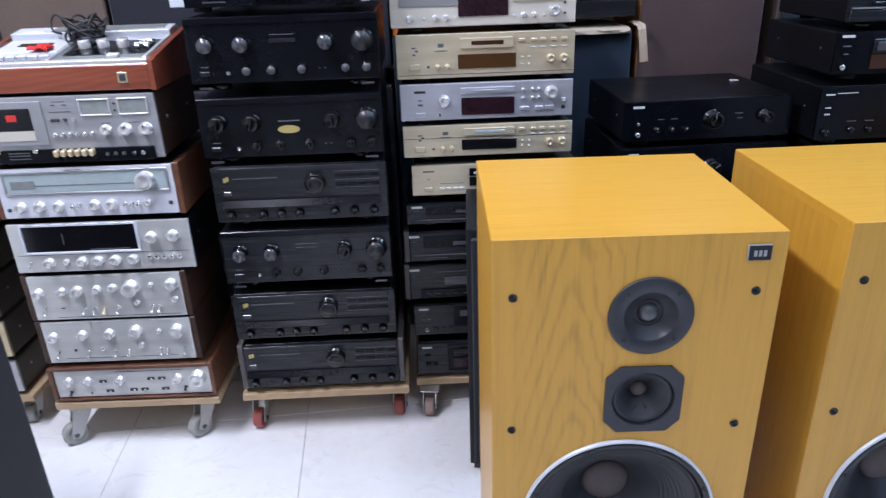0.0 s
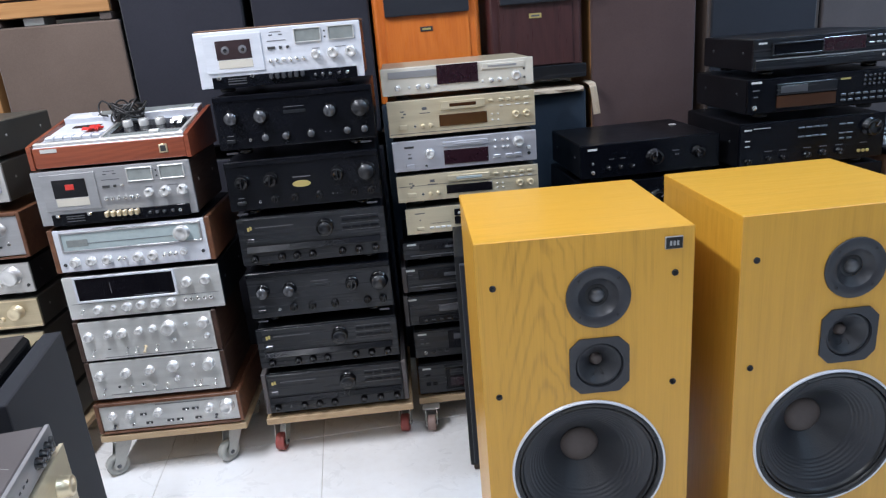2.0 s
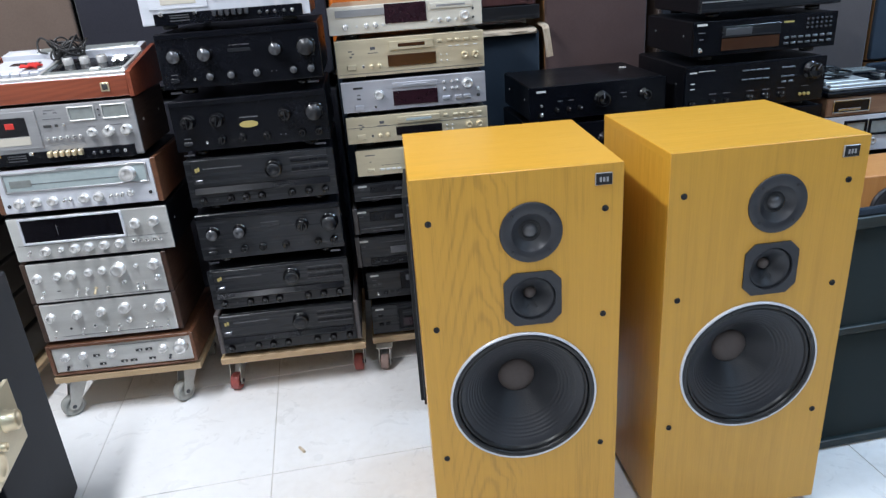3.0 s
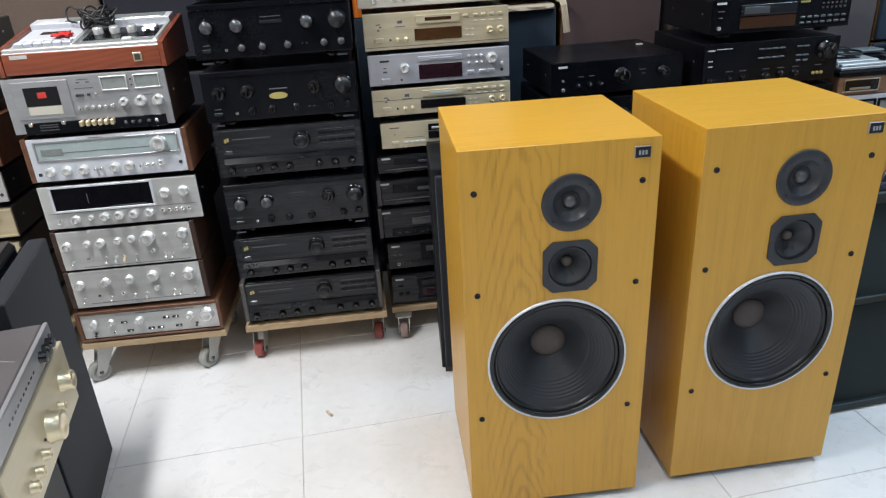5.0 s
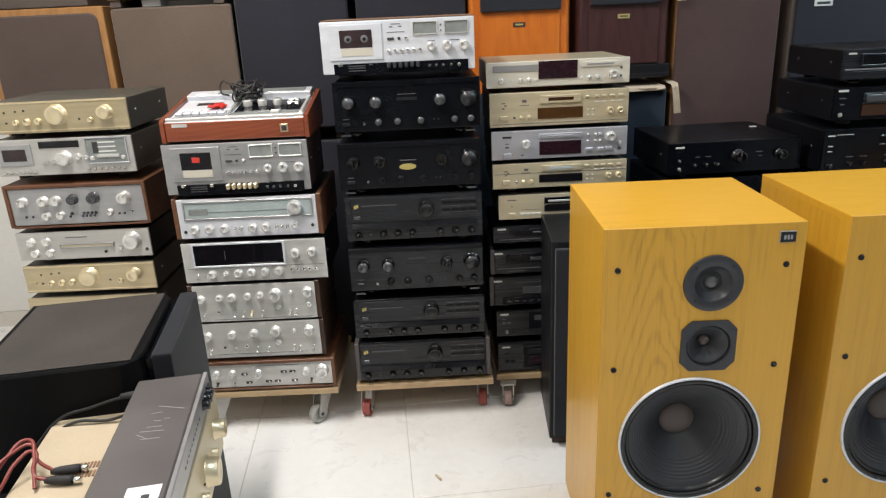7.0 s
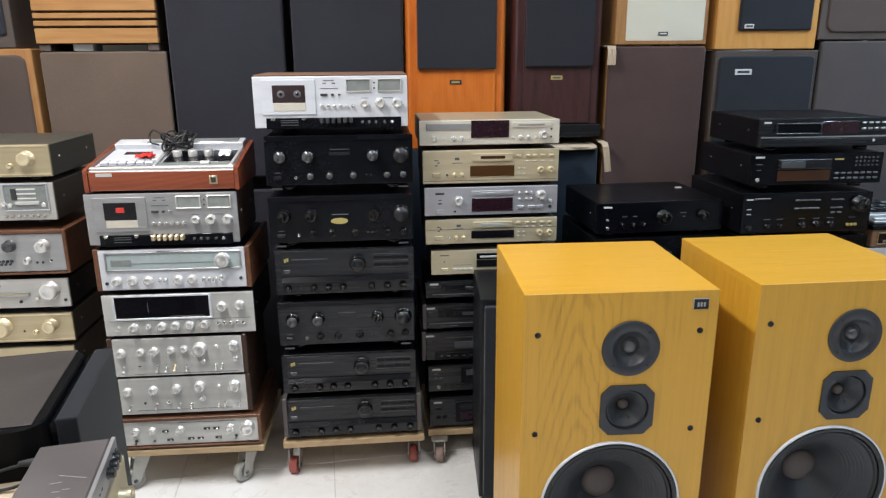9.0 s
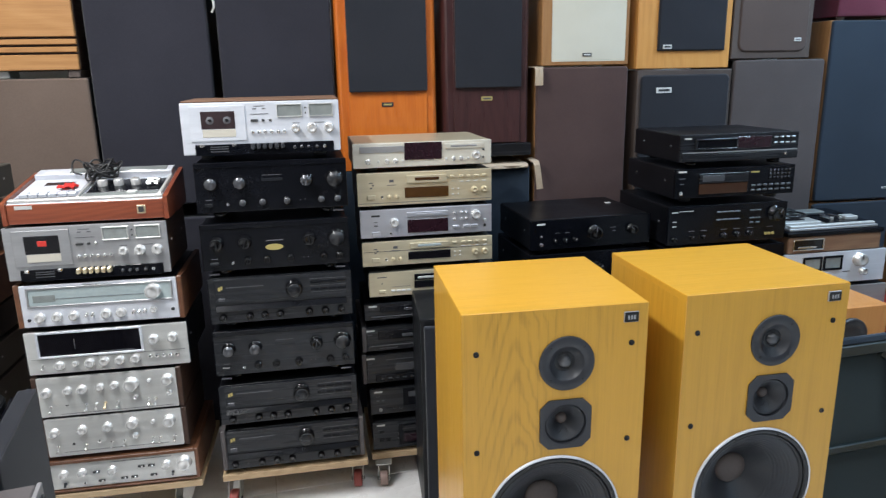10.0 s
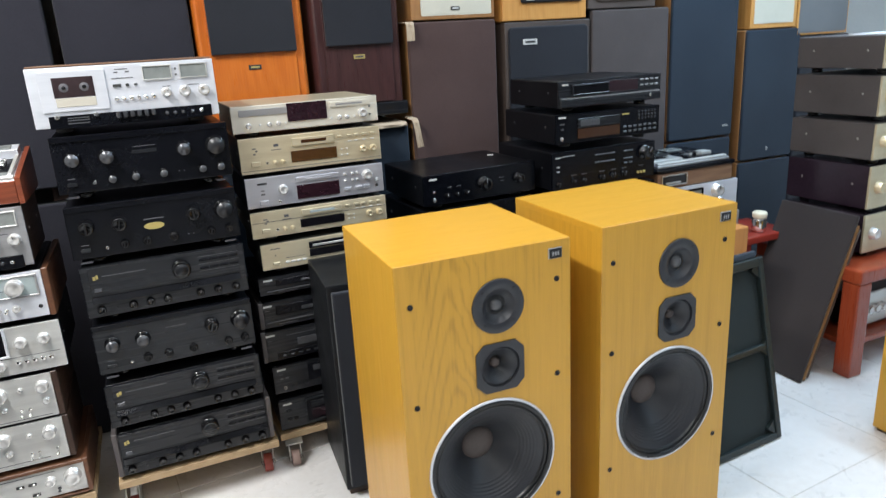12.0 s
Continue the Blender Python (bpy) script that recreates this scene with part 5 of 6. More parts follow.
t = component("cassette_deck", "silver cassette deck with a wide level display", "cassette deck", L(-0.212, 0.916), 0.430, 0.126, 0.33, DULLSILVER, OLIVECASE, foot=0.010)
win(t, 0.03, 0.30, 0.27, 0.86, GREYSILVER, None, "cassette_door", 0.004)
win(t, 0.06, 0.42, 0.23, 0.74, REELGLASS, None, "cassette_window", 0.005)
win(t, 0.33, 0.74, 0.62, 0.92, GLASSBLACK, None, "display", 0.003)
win(t, 0.67, 0.30, 0.955, 0.95, METERGLASS, BLUESILVER, "cassette_well", 0.003)
win(t, 0.74, 0.44, 0.90, 0.52, KNOBSILVER, None, "cassette_shelf", 0.008)
for u in (0.70, 0.925):
    dot(t, at_u(t, u), at_v(t, 0.42), 0.007, KNOBSILVER, 0.006, "guide_post")
win(t, 0.715, 0.56, 0.755, 0.86, PRINTDARK, None, "tape_head", 0.0045)
knobs(t, [(0.50, 0.46, 0.0215), (0.60, 0.48, 0.009), (0.66, 0.46, 0.007)], KNOBSILVER)
for v in (0.60, 0.72, 0.84):
    mark(t, at_u(t, 0.80), at_v(t, v), 0.07, 0.004, PRINT, 0.0038)
buttons(t, spread(0.05, 0.27, 6), 0.12, 0.014, 0.008, CHROME, 0.006)
buttons(t, spread(0.66, 0.92, 7), 0.14, 0.011, 0.008, CHROME, 0.006)
buttons(t, (0.36, 0.42), 0.36, 0.020, 0.012, CHROME, 0.006)
champagne_amp(L(-0.207, 1.048), "champagne amplifier with two round knobs on top of its stack", DARKGOLD, 0.108)


# ---- the pair of golden three-way loudspeakers ----
def floor_loudspeaker(m):
    W, H, DEP = 0.406, 0.8945, 0.387
    t = thing("floor_loudspeaker", m, "large golden oak three-way loudspeaker without its grille, on the tiles", "loudspeaker", "pair of golden loudspeakers")
    base = 0.018
    drivers = [("woofer", 0.0, 0.415, 0.150), ("midrange", 0.024, 0.6465, 0.050), ("tweeter", 0.0235, 0.788, 0.040)]
    # baffle with three round openings
    bm = bmesh.new()
    zs = base
    hw = W / 2
    for name, cx, cz, r in drivers:
        q = r + 0.012
        def quad(x0, x1, z0, z1):
            bm.faces.new([bm.verts.new((x, 0, z)) for x, z in ((x0, z0), (x1, z0), (x1, z1), (x0, z1))])
        quad(-hw, hw, zs, cz - q)
        quad(-hw, cx - q, cz - q, cz + q)
        quad(cx + q, hw, cz - q, cz + q)
        n = 64
        inner, outer, deep = [], [], []
        for i in range(n):
            a = 2 * math.pi * i / n + math.pi / 4
            c, s = math.cos(a), math.sin(a)
            k = q / max(abs(c), abs(s))
            inner.append(bm.verts.new((cx + r * c, 0, cz + r * s)))
            outer.append(bm.verts.new((cx + k * c, 0, cz + k * s)))
            deep.append(bm.verts.new((cx + r * c, 0.02, cz + r * s)))
        for i in range(n):
            j = (i + 1) % n
            bm.faces.new((outer[i], outer[j], inner[j], inner[i]))
            bm.faces.new((inner[i], inner[j], deep[j], deep[i]))
        zs = cz + q
    quad(-hw, hw, zs, base + H - 0.0015)
    bmesh.ops.remove_doubles(bm, verts=bm.verts[:], dist=0.00005)
    part("baffle", bm, OAKARCH, t)
    for sx in (-1, 1):
        bm = bmesh.new()
        a, b = sorted((sx * hw, sx * (hw - 0.018)))
        box(bm, a, b, 0.0015, DEP, base, base + H - 0.001, 0.0015)
        part("side_panel", bm, OAKZ, t)
    bm = bmesh.new()
    box(bm, -hw - 0.0003, hw + 0.0003, 0.0012, DEP, base + H - 0.018, base + H, 0.0015)
    part("top_panel", bm, OAKX, t)
    bm = bmesh.new()
    box(bm, -hw + 0.018, hw - 0.018, DEP - 0.018, DEP - 0.001, base, base + H - 0.018)
    box(bm, -hw + 0.018, hw - 0.018, 0.002, DEP - 0.018, base, base + 0.018)
    part("back_and_bottom", bm, BLACKVINYL, t)
    bm = bmesh.new()
    box(bm, -hw + 0.02, hw - 0.02, 0.02, DEP - 0.02, 0.0, base, 0.002)
    part("plinth", bm, WALNUTDARK, t)
    # woofer
    cx, cz, r = drivers[0][1:]
    ring = bmesh.new()
    lathe(ring, [(0.1565, 0.0005), (0.1565, -0.0045), (0.1545, -0.006), (0.1525, -0.006), (0.1515, -0.004)], 72, cx, cz)
    wf = part("woofer", ring, WHITESILVER, t, "woofer with a bright trim ring and black paper cone")
    bm = bmesh.new()
    lathe(bm, [(0.1517, -0.004), (0.151, -0.0055), (0.1425, -0.005), (0.1415, 0.001), (0.141, 0.004)], 72, cx, cz)
    part("frame_ring", bm, SURROUND, wf)
    bm = bmesh.new()
    lathe(bm, [(0.1415, 0.003), (0.1395, -0.0005), (0.1365, -0.001), (0.1335, 0.002), (0.132, 0.006)], 72, cx, cz)
    part("surround", bm, SURROUND, wf)
    prof = [(0.1325, 0.005)]
    for i in range(1, 61):
        k = i / 60
        prof.append((0.1325 - k * 0.094, 0.006 + 0.084 * k ** 1.2 + (0.0007 * (0, 1, 0, -1)[i % 4] if 7 < i < 32 else 0.0)))
    bm = bmesh.new()
    lathe(bm, prof, 72, cx, cz)
    part("cone", bm, CONE, wf)
    bm = bmesh.new()
    lathe(bm, [(0.041, 0.088)] + [(0.041 * math.cos(radians(a)), 0.088 - 0.015 * math.sin(radians(a))) for a in range(10, 90, 10)] + [(0, 0.073)], 40, cx, cz)
    part("dust_cap", bm, DUSTCAP, wf)
    for i in range(8):
        a = 2 * math.pi * (i + 0.5) / 8
        shared("bolt", (1,), lambda bm: lathe(bm, [(0.0042, 0.001), (0.0042, -0.002), (0.002, -0.003), (0, -0.003)], 12), RUBBER, wf, pose(cx + 0.1465 * math.cos(a), -0.005, cz + 0.1465 * math.sin(a)))
    # midrange on an eight-cornered plate
    cx, cz, r = drivers[1][1:]
    q, c = 0.058, 0.020
    bm = bmesh.new()
    n = 64
    outer_f, outer_b, inner_f, inner_b = [], [], [], []
    for i in range(n):
        a = 2 * math.pi * i / n
        ca, sa = math.cos(a), math.sin(a)
        k = min(q / max(abs(ca), abs(sa), 1e-6), (2 * q - c) / (abs(ca) + abs(sa)))
        outer_f.append(bm.verts.new((cx + k * ca, -0.004, cz + k * sa)))
        outer_b.append(bm.verts.new((cx + k * ca, 0.0005, cz + k * sa)))
        inner_f.append(bm.verts.new((cx + 0.047 * ca, -0.004, cz + 0.047 * sa)))
        inner_b.append(bm.verts.new((cx + 0.046 * ca, 0.004, cz + 0.046 * sa)))
    for i in range(n):
        j = (i + 1) % n
        bm.faces.new((outer_f[i], outer_f[j], inner_f[j], inner_f[i]))
        bm.faces.new((outer_b[i], outer_b[j], outer_f[j], outer_f[i]))
        bm.faces.new((inner_f[i], inner_f[j], inner_b[j], inner_b[i]))
    md = part("midrange", bm, PLATEGREY, t, "midrange driver on a dark eight-cornered plate")
    bm = bmesh.new()
    lathe(bm, [(0.0475, 0.003), (0.0455, 0.0035), (0.0445, 0.001), (0.042, 0.000), (0.039, 0.003), (0.030, 0.010), (0.021, 0.019), (0.014, 0.027), (0.0125, 0.031)], 48, cx, cz)
    part("cone", bm, CONE, md)
    bm = bmesh.new()
    lathe(bm, [(0.0128, 0.031), (0.0115, 0.024), (0.008, 0.020), (0.004, 0.0185), (0, 0.018)], 32, cx, cz)
    part("dust_cap", bm, DUSTCAP, md)
    for sx in (-1, 1):
        tube("lead_wire", [(cx + sx * 0.004, 0.012, cz - 0.012), (cx + sx * 0.007, 0.007, cz - 0.019), (cx + sx * 0.010, 0.010, cz - 0.026)], 0.0008, CABLE, md)
    # tweeter on a round plate
    cx, cz, r = drivers[2][1:]
    bm = bmesh.new()
    lathe(bm, [(0.0615, 0.0005), (0.0615, -0.003), (0.060, -0.004), (0.039, -0.004), (0.038, -0.0025), (0.034, 0.004), (0.022, 0.011)], 64, cx, cz)
    tw = part("tweeter", bm, PLATEGREY, t, "tweeter on a round dark plate")
    bm = bmesh.new()
    lathe(bm, [(0.0225, 0.012), (0.018, 0.010), (0.015, 0.012)], 40, cx, cz)
    part("surround", bm, SURROUND, tw)
    bm = bmesh.new()
    lathe(bm, [(0.0155, 0.012), (0.013, 0.006), (0.008, 0.002), (0, 0.0005)], 32, cx, cz)
    part("dome", bm, DOMEGREY, tw)
    for i in range(4):
        a = math.pi * (i / 2 + 0.25)
        shared("bolt", (2,), lambda bm: lathe(bm, [(0.0032, 0.001), (0.0032, -0.001), (0, -0.001)], 10), RUBBER, tw, pose(cx + 0.052 * math.cos(a), -0.004, cz + 0.052 * math.sin(a)))
    for sx, x in ((-1, -hw + 0.030), (1, hw - 0.035)):
        for z in (0.8235, 0.596, 0.2755):
            s = shared("grille_socket", (1,), lambda bm: lathe(bm, [(0.0064, 0.0005), (0.0064, -0.0018), (0.0048, -0.002), (0.004, -0.0004), (0, -0.0004)], 20), SURROUND, t, pose(x, 0, z))
            shared("socket_hole", (1,), lambda bm: lathe(bm, [(0.0018, -0.0005), (0.0018, -0.0009), (0, -0.0009)], 12), RUBBER, s, Matrix())
    bd = shared("badge", (1,), lambda bm: box(bm, -0.0165, 0.0165, -0.004, 0.0005, -0.012, 0.012, 0.001), GREYSILVER, t, pose(hw - 0.039, 0, 0.883))
    shared("badge_face", (1,), lambda bm: box(bm, -0.0152, 0.0152, -0.0046, -0.003, -0.0107, 0.0107), SURROUND, bd, Matrix())
    for dx in (-0.0065, 0, 0.0065):
        shared("badge_mark", (1,), lambda bm: box(bm, -0.002, 0.002, -0.0052, -0.004, -0.005, 0.004), GREYSILVER, bd, pose(dx, 0, 0))
    return t


A_YAW, B_YAW = -5.7, -3.7
first = floor_loudspeaker(pose(0.173, 0.810, 0, 0, 0, A_YAW) @ pose(0.173, 0, 0))
second = copy_thing(first, pose(0.678, 0.781, 0, 0, 0, B_YAW) @ pose(0.172, 0, 0))
for piece in second.children:
    if piece.name.startswith("baffle"):
        piece.data = piece.data.copy()
        piece.data.materials[0] = OAKZ


# ---- stacked loudspeakers along the wall ----
ROW = pose(0.255, 2.187, 0, 0, 0, -5.5)


def loudspeaker(s0, s1, z0, z1, label, cabinet, grille, margin=(0.0, 0.0, 0.0, 0.0), depth=0.36, back=0.0, proud=0.016, radius=0.012, badge=None, feet=0.0, name="loudspeaker", side=None, group="loudspeakers stacked along the wall", turn=0.0):
    """A boxed loudspeaker with a cloth grille; margins (left, right, bottom, top) show the cabinet's front."""
    w, h = s1 - s0, z1 - z0
    t = thing(name, ROW @ pose((s0 + s1) / 2, back, z0, 0, 0, turn), label, "loudspeaker", group)
    ml, mr, mb, mt = margin
    front = proud if max(margin) == 0 else 0.0
    bm = bmesh.new()
    box(bm, -w / 2, w / 2, front, depth, feet, h, 0.003)
    part("cabinet", bm, cabinet, t)
    bm = bmesh.new()
    gx0, gx1, gz0, gz1 = -w / 2 + ml + 0.001, w / 2 - mr - 0.001, feet + mb + 0.002, h - mt - 0.001
    y0 = 0.0 if front else -proud
    r = min(radius, (gx1 - gx0) / 3)
    outline = rounded(gx0, gx1, gz0, gz1, r, 4)
    inner = rounded(gx0 + 0.006, gx1 - 0.006, gz0 + 0.006, gz1 - 0.006, max(0.001, r - 0.004), 4)
    a = [bm.verts.new((x, y0 + proud - 0.0005, z)) for x, z in outline]
    b = [bm.verts.new((x, y0 + 0.006, z)) for x, z in outline]
    c = [bm.verts.new((x, y0, z)) for x, z in inner]
    bm.faces.new(c)
    n = len(a)
    for i in range(n):
        j = (i + 1) % n
        bm.faces.new((a[i], a[j], b[j], b[i]))
        f = bm.faces.new((b[i], b[j], c[j], c[i]))
        f.smooth = True
    part("grille", bm, grille, t)
    if badge:
        bx, bz, bw, bh, mat, line = badge
        p = part("badge", box(bmesh.new(), -bw / 2, bw / 2, -0.003, 0.001, -bh / 2, bh / 2, 0.0006), mat, t, at=pose(bx - (s0 + s1) / 2, y0 if bz - z0 > gz0 and bz - z0 < gz1 else front, bz - z0))
        part("badge_mark", box(bmesh.new(), -bw * 0.36, bw * 0.36, -0.0036, -0.002, -bh * 0.2, bh * 0.2), line, p)
    if feet:
        for sx in (-1, 1):
            for y in (0.05, depth - 0.05):
                shared("foot", ("spk", feet), lambda bm: lathe(bm, [(0, 0), (0.014, 0), (0.017, feet), (0, feet)], 14), PRINT, t, pose(sx * (w / 2 - 0.05), y, 0, 90, 0, 0))
    return t


TOPZ = 1.96
for s0, s1, z1, cab, gr, lab in (
        (-1.98, -1.525, 0.72, TEAK, CLOTHUMBER, "brown-fronted loudspeaker at the bottom of the wall stack"),
        (-1.500, -1.053, 0.72, BLACKVINYL, CLOTHBEIGE, "beige-fronted loudspeaker at the bottom of the wall stack"),
        (-1.042, -0.628, 0.880, BLACKVINYL, CLOTHBLACK, "black loudspeaker under a tall black one"),
        (-0.598, -0.193, 0.880, BLACKVINYL, CLOTHBLACK, "black-fronted loudspeaker at the bottom of the wall stack"),
        (-0.185, 0.195, 1.030, BLACKVINYL, CLOTHNAVY, "dark loudspeaker under an orange cherry one"),
        (0.215, 0.566, 1.030, BLACKVINYL, CLOTHNAVY, "blue-black loudspeaker under a mahogany one"),
        (0.588, 0.967, 0.68, TEAK, CLOTHPLUM, "plum-brown loudspeaker at the bottom of the wall stack"),
        (1.006, 1.414, 0.68, TEAK, CLOTHSLATE, "slate-fronted loudspeaker at the bottom of the wall stack"),
        (1.424, 1.834, 0.68, BLACKVINYL, CLOTHTAUPE, "taupe-fronted loudspeaker at the bottom of the wall stack"),
        (1.852, 2.236, 0.804, TEAK, CLOTHNAVY, "blue-black loudspeaker under a taller one"),
        (2.302, 2.648, 0.660, TEAK, CLOTHNAVY, "blue-black low loudspeaker with teak sides"),
        (2.655, 2.990, 1.255, BLACKVINYL, CLOTHSLATE, "dark tall loudspeaker in the corner")):
    loudspeaker(s0, s1, 0.0, z1, lab, cab, gr)
# middle and upper tier
loudspeaker(-1.98, -1.525, 0.722, 1.410, "brown cloth loudspeaker with a teak frame", TEAK, CLOTHUMBER, (0.02, 0.022, 0.02, 0.022), proud=0.010, radius=0.03)
loudspeaker(-1.500, -1.053, 0.722, 1.399, "loudspeaker with a full beige-brown cloth front", BLACKVINYL, CLOTHBEIGE)
loudspeaker(-2.02, -1.575, 1.412, TOPZ, "dark grey loudspeaker on a brown one", BROWNBOARD, CLOTHSLATE, (0.01, 0.02, 0.04, 0.02), proud=0.010)
loudspeaker(-1.042, -0.628, 0.930, TOPZ + 0.05, "tall black loudspeaker with a full cloth front", BLACKVINYL, CLOTHBLACK, radius=0.02)
loudspeaker(-0.598, -0.193, 0.930, TOPZ + 0.05, "tall black loudspeaker beside an orange one", BLACKVINYL, CLOTHBLACK, radius=0.02)
loudspeaker(0.588, 0.967, 0.682, 1.405, "loudspeaker with a plum-brown cloth front and teak sides", TEAK, CLOTHPLUM)
loudspeaker(0.608, 0.962, 1.410, TOPZ, "light oak loudspeaker with a cream cloth front", TEAK, CLOTHCREAM, (0.038, 0.013, 0.013, 0.02), proud=0.006, radius=0.006, badge=(0.789, 1.450, 0.036, 0.013, PRINTDARK, PRINT))
loudspeaker(1.006, 1.414, 0.682, 1.386, "slate cloth loudspeaker with a brown frame and white badge", BROWNBOARD, CLOTHSLATE, (0.012, 0.012, 0.012, 0.018), proud=0.010, radius=0.02, badge=(1.116, 1.307, 0.066, 0.022, PRINT, PRINTDARK))
loudspeaker(0.998, 1.395, 1.391, TOPZ, "golden oak loudspeaker with a black cloth grille", PINE, CLOTHSLATE, (0.082, 0.027, 0.066, 0.02), proud=0.014, radius=0.006, badge=(1.118, 1.475, 0.036, 0.016, PRINT, PRINTDARK))
loudspeaker(1.424, 1.834, 0.682, 1.420, "loudspeaker with a full taupe cloth front", BLACKVINYL, CLOTHTAUPE)
loudspeaker(1.404, 1.754, 1.424, TOPZ, "brown loudspeaker with a round-cornered grille", BROWNBOARD, CLOTHUMBER, (0.024, 0.020, 0.024, 0.02), proud=0.008, radius=0.035, badge=(1.688, 1.497, 0.030, 0.014, PRINT, PRINTGREY))
loudspeaker(1.852, 2.240, 0.812, 1.572, "tall blue-black cloth loudspeaker with teak sides", TEAK, CLOTHNAVY, badge=(2.192, 0.863, 0.032, 0.008, PRINT, PRINTGREY))
loudspeaker(1.866, 2.178, 1.574, TOPZ, "burgundy loudspeaker on small white feet", BURGUNDY, BURGUNDY, feet=0.012, proud=0.004, badge=(2.045, 1.745, 0.028, 0.026, STICKERRED, PRINT))
loudspeaker(2.302, 2.648, 0.668, 1.298, "blue-black cloth loudspeaker with teak sides", TEAK, CLOTHNAVY, badge=(2.476, 0.72, 0.010, 0.016, PRINT, PRINTGREY))
loudspeaker(2.312, 2.605, 1.302, TOPZ - 0.05, "oak-framed loudspeaker with a stained cream front", PINE, CLOTHCREAM, (0.018, 0.018, 0.018, 0.018), proud=0.004, radius=0.004)
loudspeaker(2.615, 2.960, 1.258, 1.578, "small grey cloth loudspeaker in the corner", PINE, CLOTHGREY, (0.008, 0.008, 0.008, 0.008), proud=0.006)
loudspeaker(2.655, 2.950, 1.580, TOPZ, "burgundy loudspeaker on a grey one", BURGUNDY, BURGUNDY, feet=0.012, proud=0.004)
loudspeaker(2.250, 2.290, 0.0, 1.75, "narrow black column loudspeaker between two blue ones", BLACKVINYL, CLOTHBLACK, back=0.06, radius=0.004)

# black tall speakers stand on blocks
for s0, s1 in ((-1.042, -0.628), (-0.598, -0.193)):
    for x in (s0 + 0.06, s1 - 0.06):
        blk = thing("spacer_block", ROW @ pose(x, 0.05, 0.880), "dark wooden block between two loudspeakers", "block", "spacer blocks")
        part("block", box(bmesh.new(), -0.03, 0.03, 0, 0.25, 0, 0.05, 0.002), WALNUTDARK, blk)


def framed_tower(s0, s1, z0, label, body, grille, grille_bottom, badge_z, plinth):
    """Tower with rounded cabinet edges, a grille above and bare veneer below."""
    w, h = s1 - s0, TOPZ - z0
    t = thing("tower_loudspeaker", ROW @ pose((s0 + s1) / 2, 0, z0), label, "loudspeaker", "loudspeakers stacked along the wall")
    bm = bmesh.new()
    pts = [(-w / 2, 0.34), (-w / 2, 0.045)] + [(-w / 2 + 0.022 - 0.022 * math.cos(radians(a)), 0.045 - 0.045 * math.sin(radians(a))) for a in (20, 40, 60, 80)] + [(-w / 2 + 0.036, 0.004)]
    outline = pts + [(-x, y) for x, y in pts[::-1]]
    lo = 0.05 if plinth else 0.0
    a = [bm.verts.new((x, y, lo)) for x, y in outline]
    b = [bm.verts.new((x, y, h)) for x, y in outline]
    bm.faces.new(a), bm.faces.new(b[::-1])
    for i in range(len(a)):
        j = (i + 1) % len(a)
        bm.faces.new((a[i], a[j], b[j], b[i]))
    part("cabinet", bm, body, t)
    part("front_panel", box(bmesh.new(), -w / 2 + 0.042, w / 2 - 0.042, -0.004, 0.004, lo + 0.003, h - 0.003, 0.0015), body, t)
    part("grille", box(bmesh.new(), -w / 2 + 0.046, w / 2 - 0.040, -0.022, -0.0045, grille_bottom - z0, h - 0.03, 0.004, 2), grille, t)
    p = part("badge", box(bmesh.new(), -0.022, 0.022, -0.003, 0.001, -0.008, 0.008, 0.0006), PRINTGOLD if body is MAHOGANY else PRINTDARK, t, at=pose(-0.002, -0.004, badge_z - z0))
    part("badge_mark", box(bmesh.new(), -0.015, 0.015, -0.0036, -0.002, -0.003, 0.003), PRINTGREY if body is MAHOGANY else PRINTGOLD, p)
    if plinth:
        part("plinth", box(bmesh.new(), -w / 2 - 0.004, w / 2 + 0.004, -0.012, 0.34, 0.0, 0.049, 0.003), CHARCOAL, t)
    return t


framed_tower(-0.186, 0.195, 1.031, "orange cherry tower loudspeaker with a black grille", CHERRY, CLOTHSLATE, 1.327, 1.279, False)
framed_tower(0.218, 0.562, 1.068, "dark mahogany tower loudspeaker with a black grille", MAHOGANY, CLOTHSLATE, 1.334, 1.292, True)


def slatted(s0, s1, z0):
    t = thing("slatted_loudspeaker", ROW @ pose((s0 + s1) / 2, -0.01, z0), "teak loudspeaker with a slatted wooden front on small feet", "loudspeaker", "loudspeakers stacked along the wall")
    w = s1 - s0
    part("cabinet", box(bmesh.new(), -w / 2, w / 2, 0.02, 0.36, 0.026, 0.55, 0.003), WALNUTDARK, t)
    z = 0.026
    for hgt in (0.052, 0.018, 0.018, 0.13, 0.018, 0.018, 0.13):
        part("slat", box(bmesh.new(), -w / 2, w / 2, 0.0, 0.019, z, z + hgt, 0.002), TEAKX, t)
        z += hgt + 0.008
    for sx in (-1, 1):
        part("foot", box(bmesh.new(), sx * 0.19 - 0.02, sx * 0.19 + 0.02, 0.01, 0.34, 0, 0.026, 0.002), BROWNBOARD, t)
    part("packing_block", box(bmesh.new(), -0.10, -0.03, 0.03, 0.12, 0, 0.025, 0.002), PRINT, t, "white packing block")
    return t


slatted(-1.498, -1.072, 1.400)


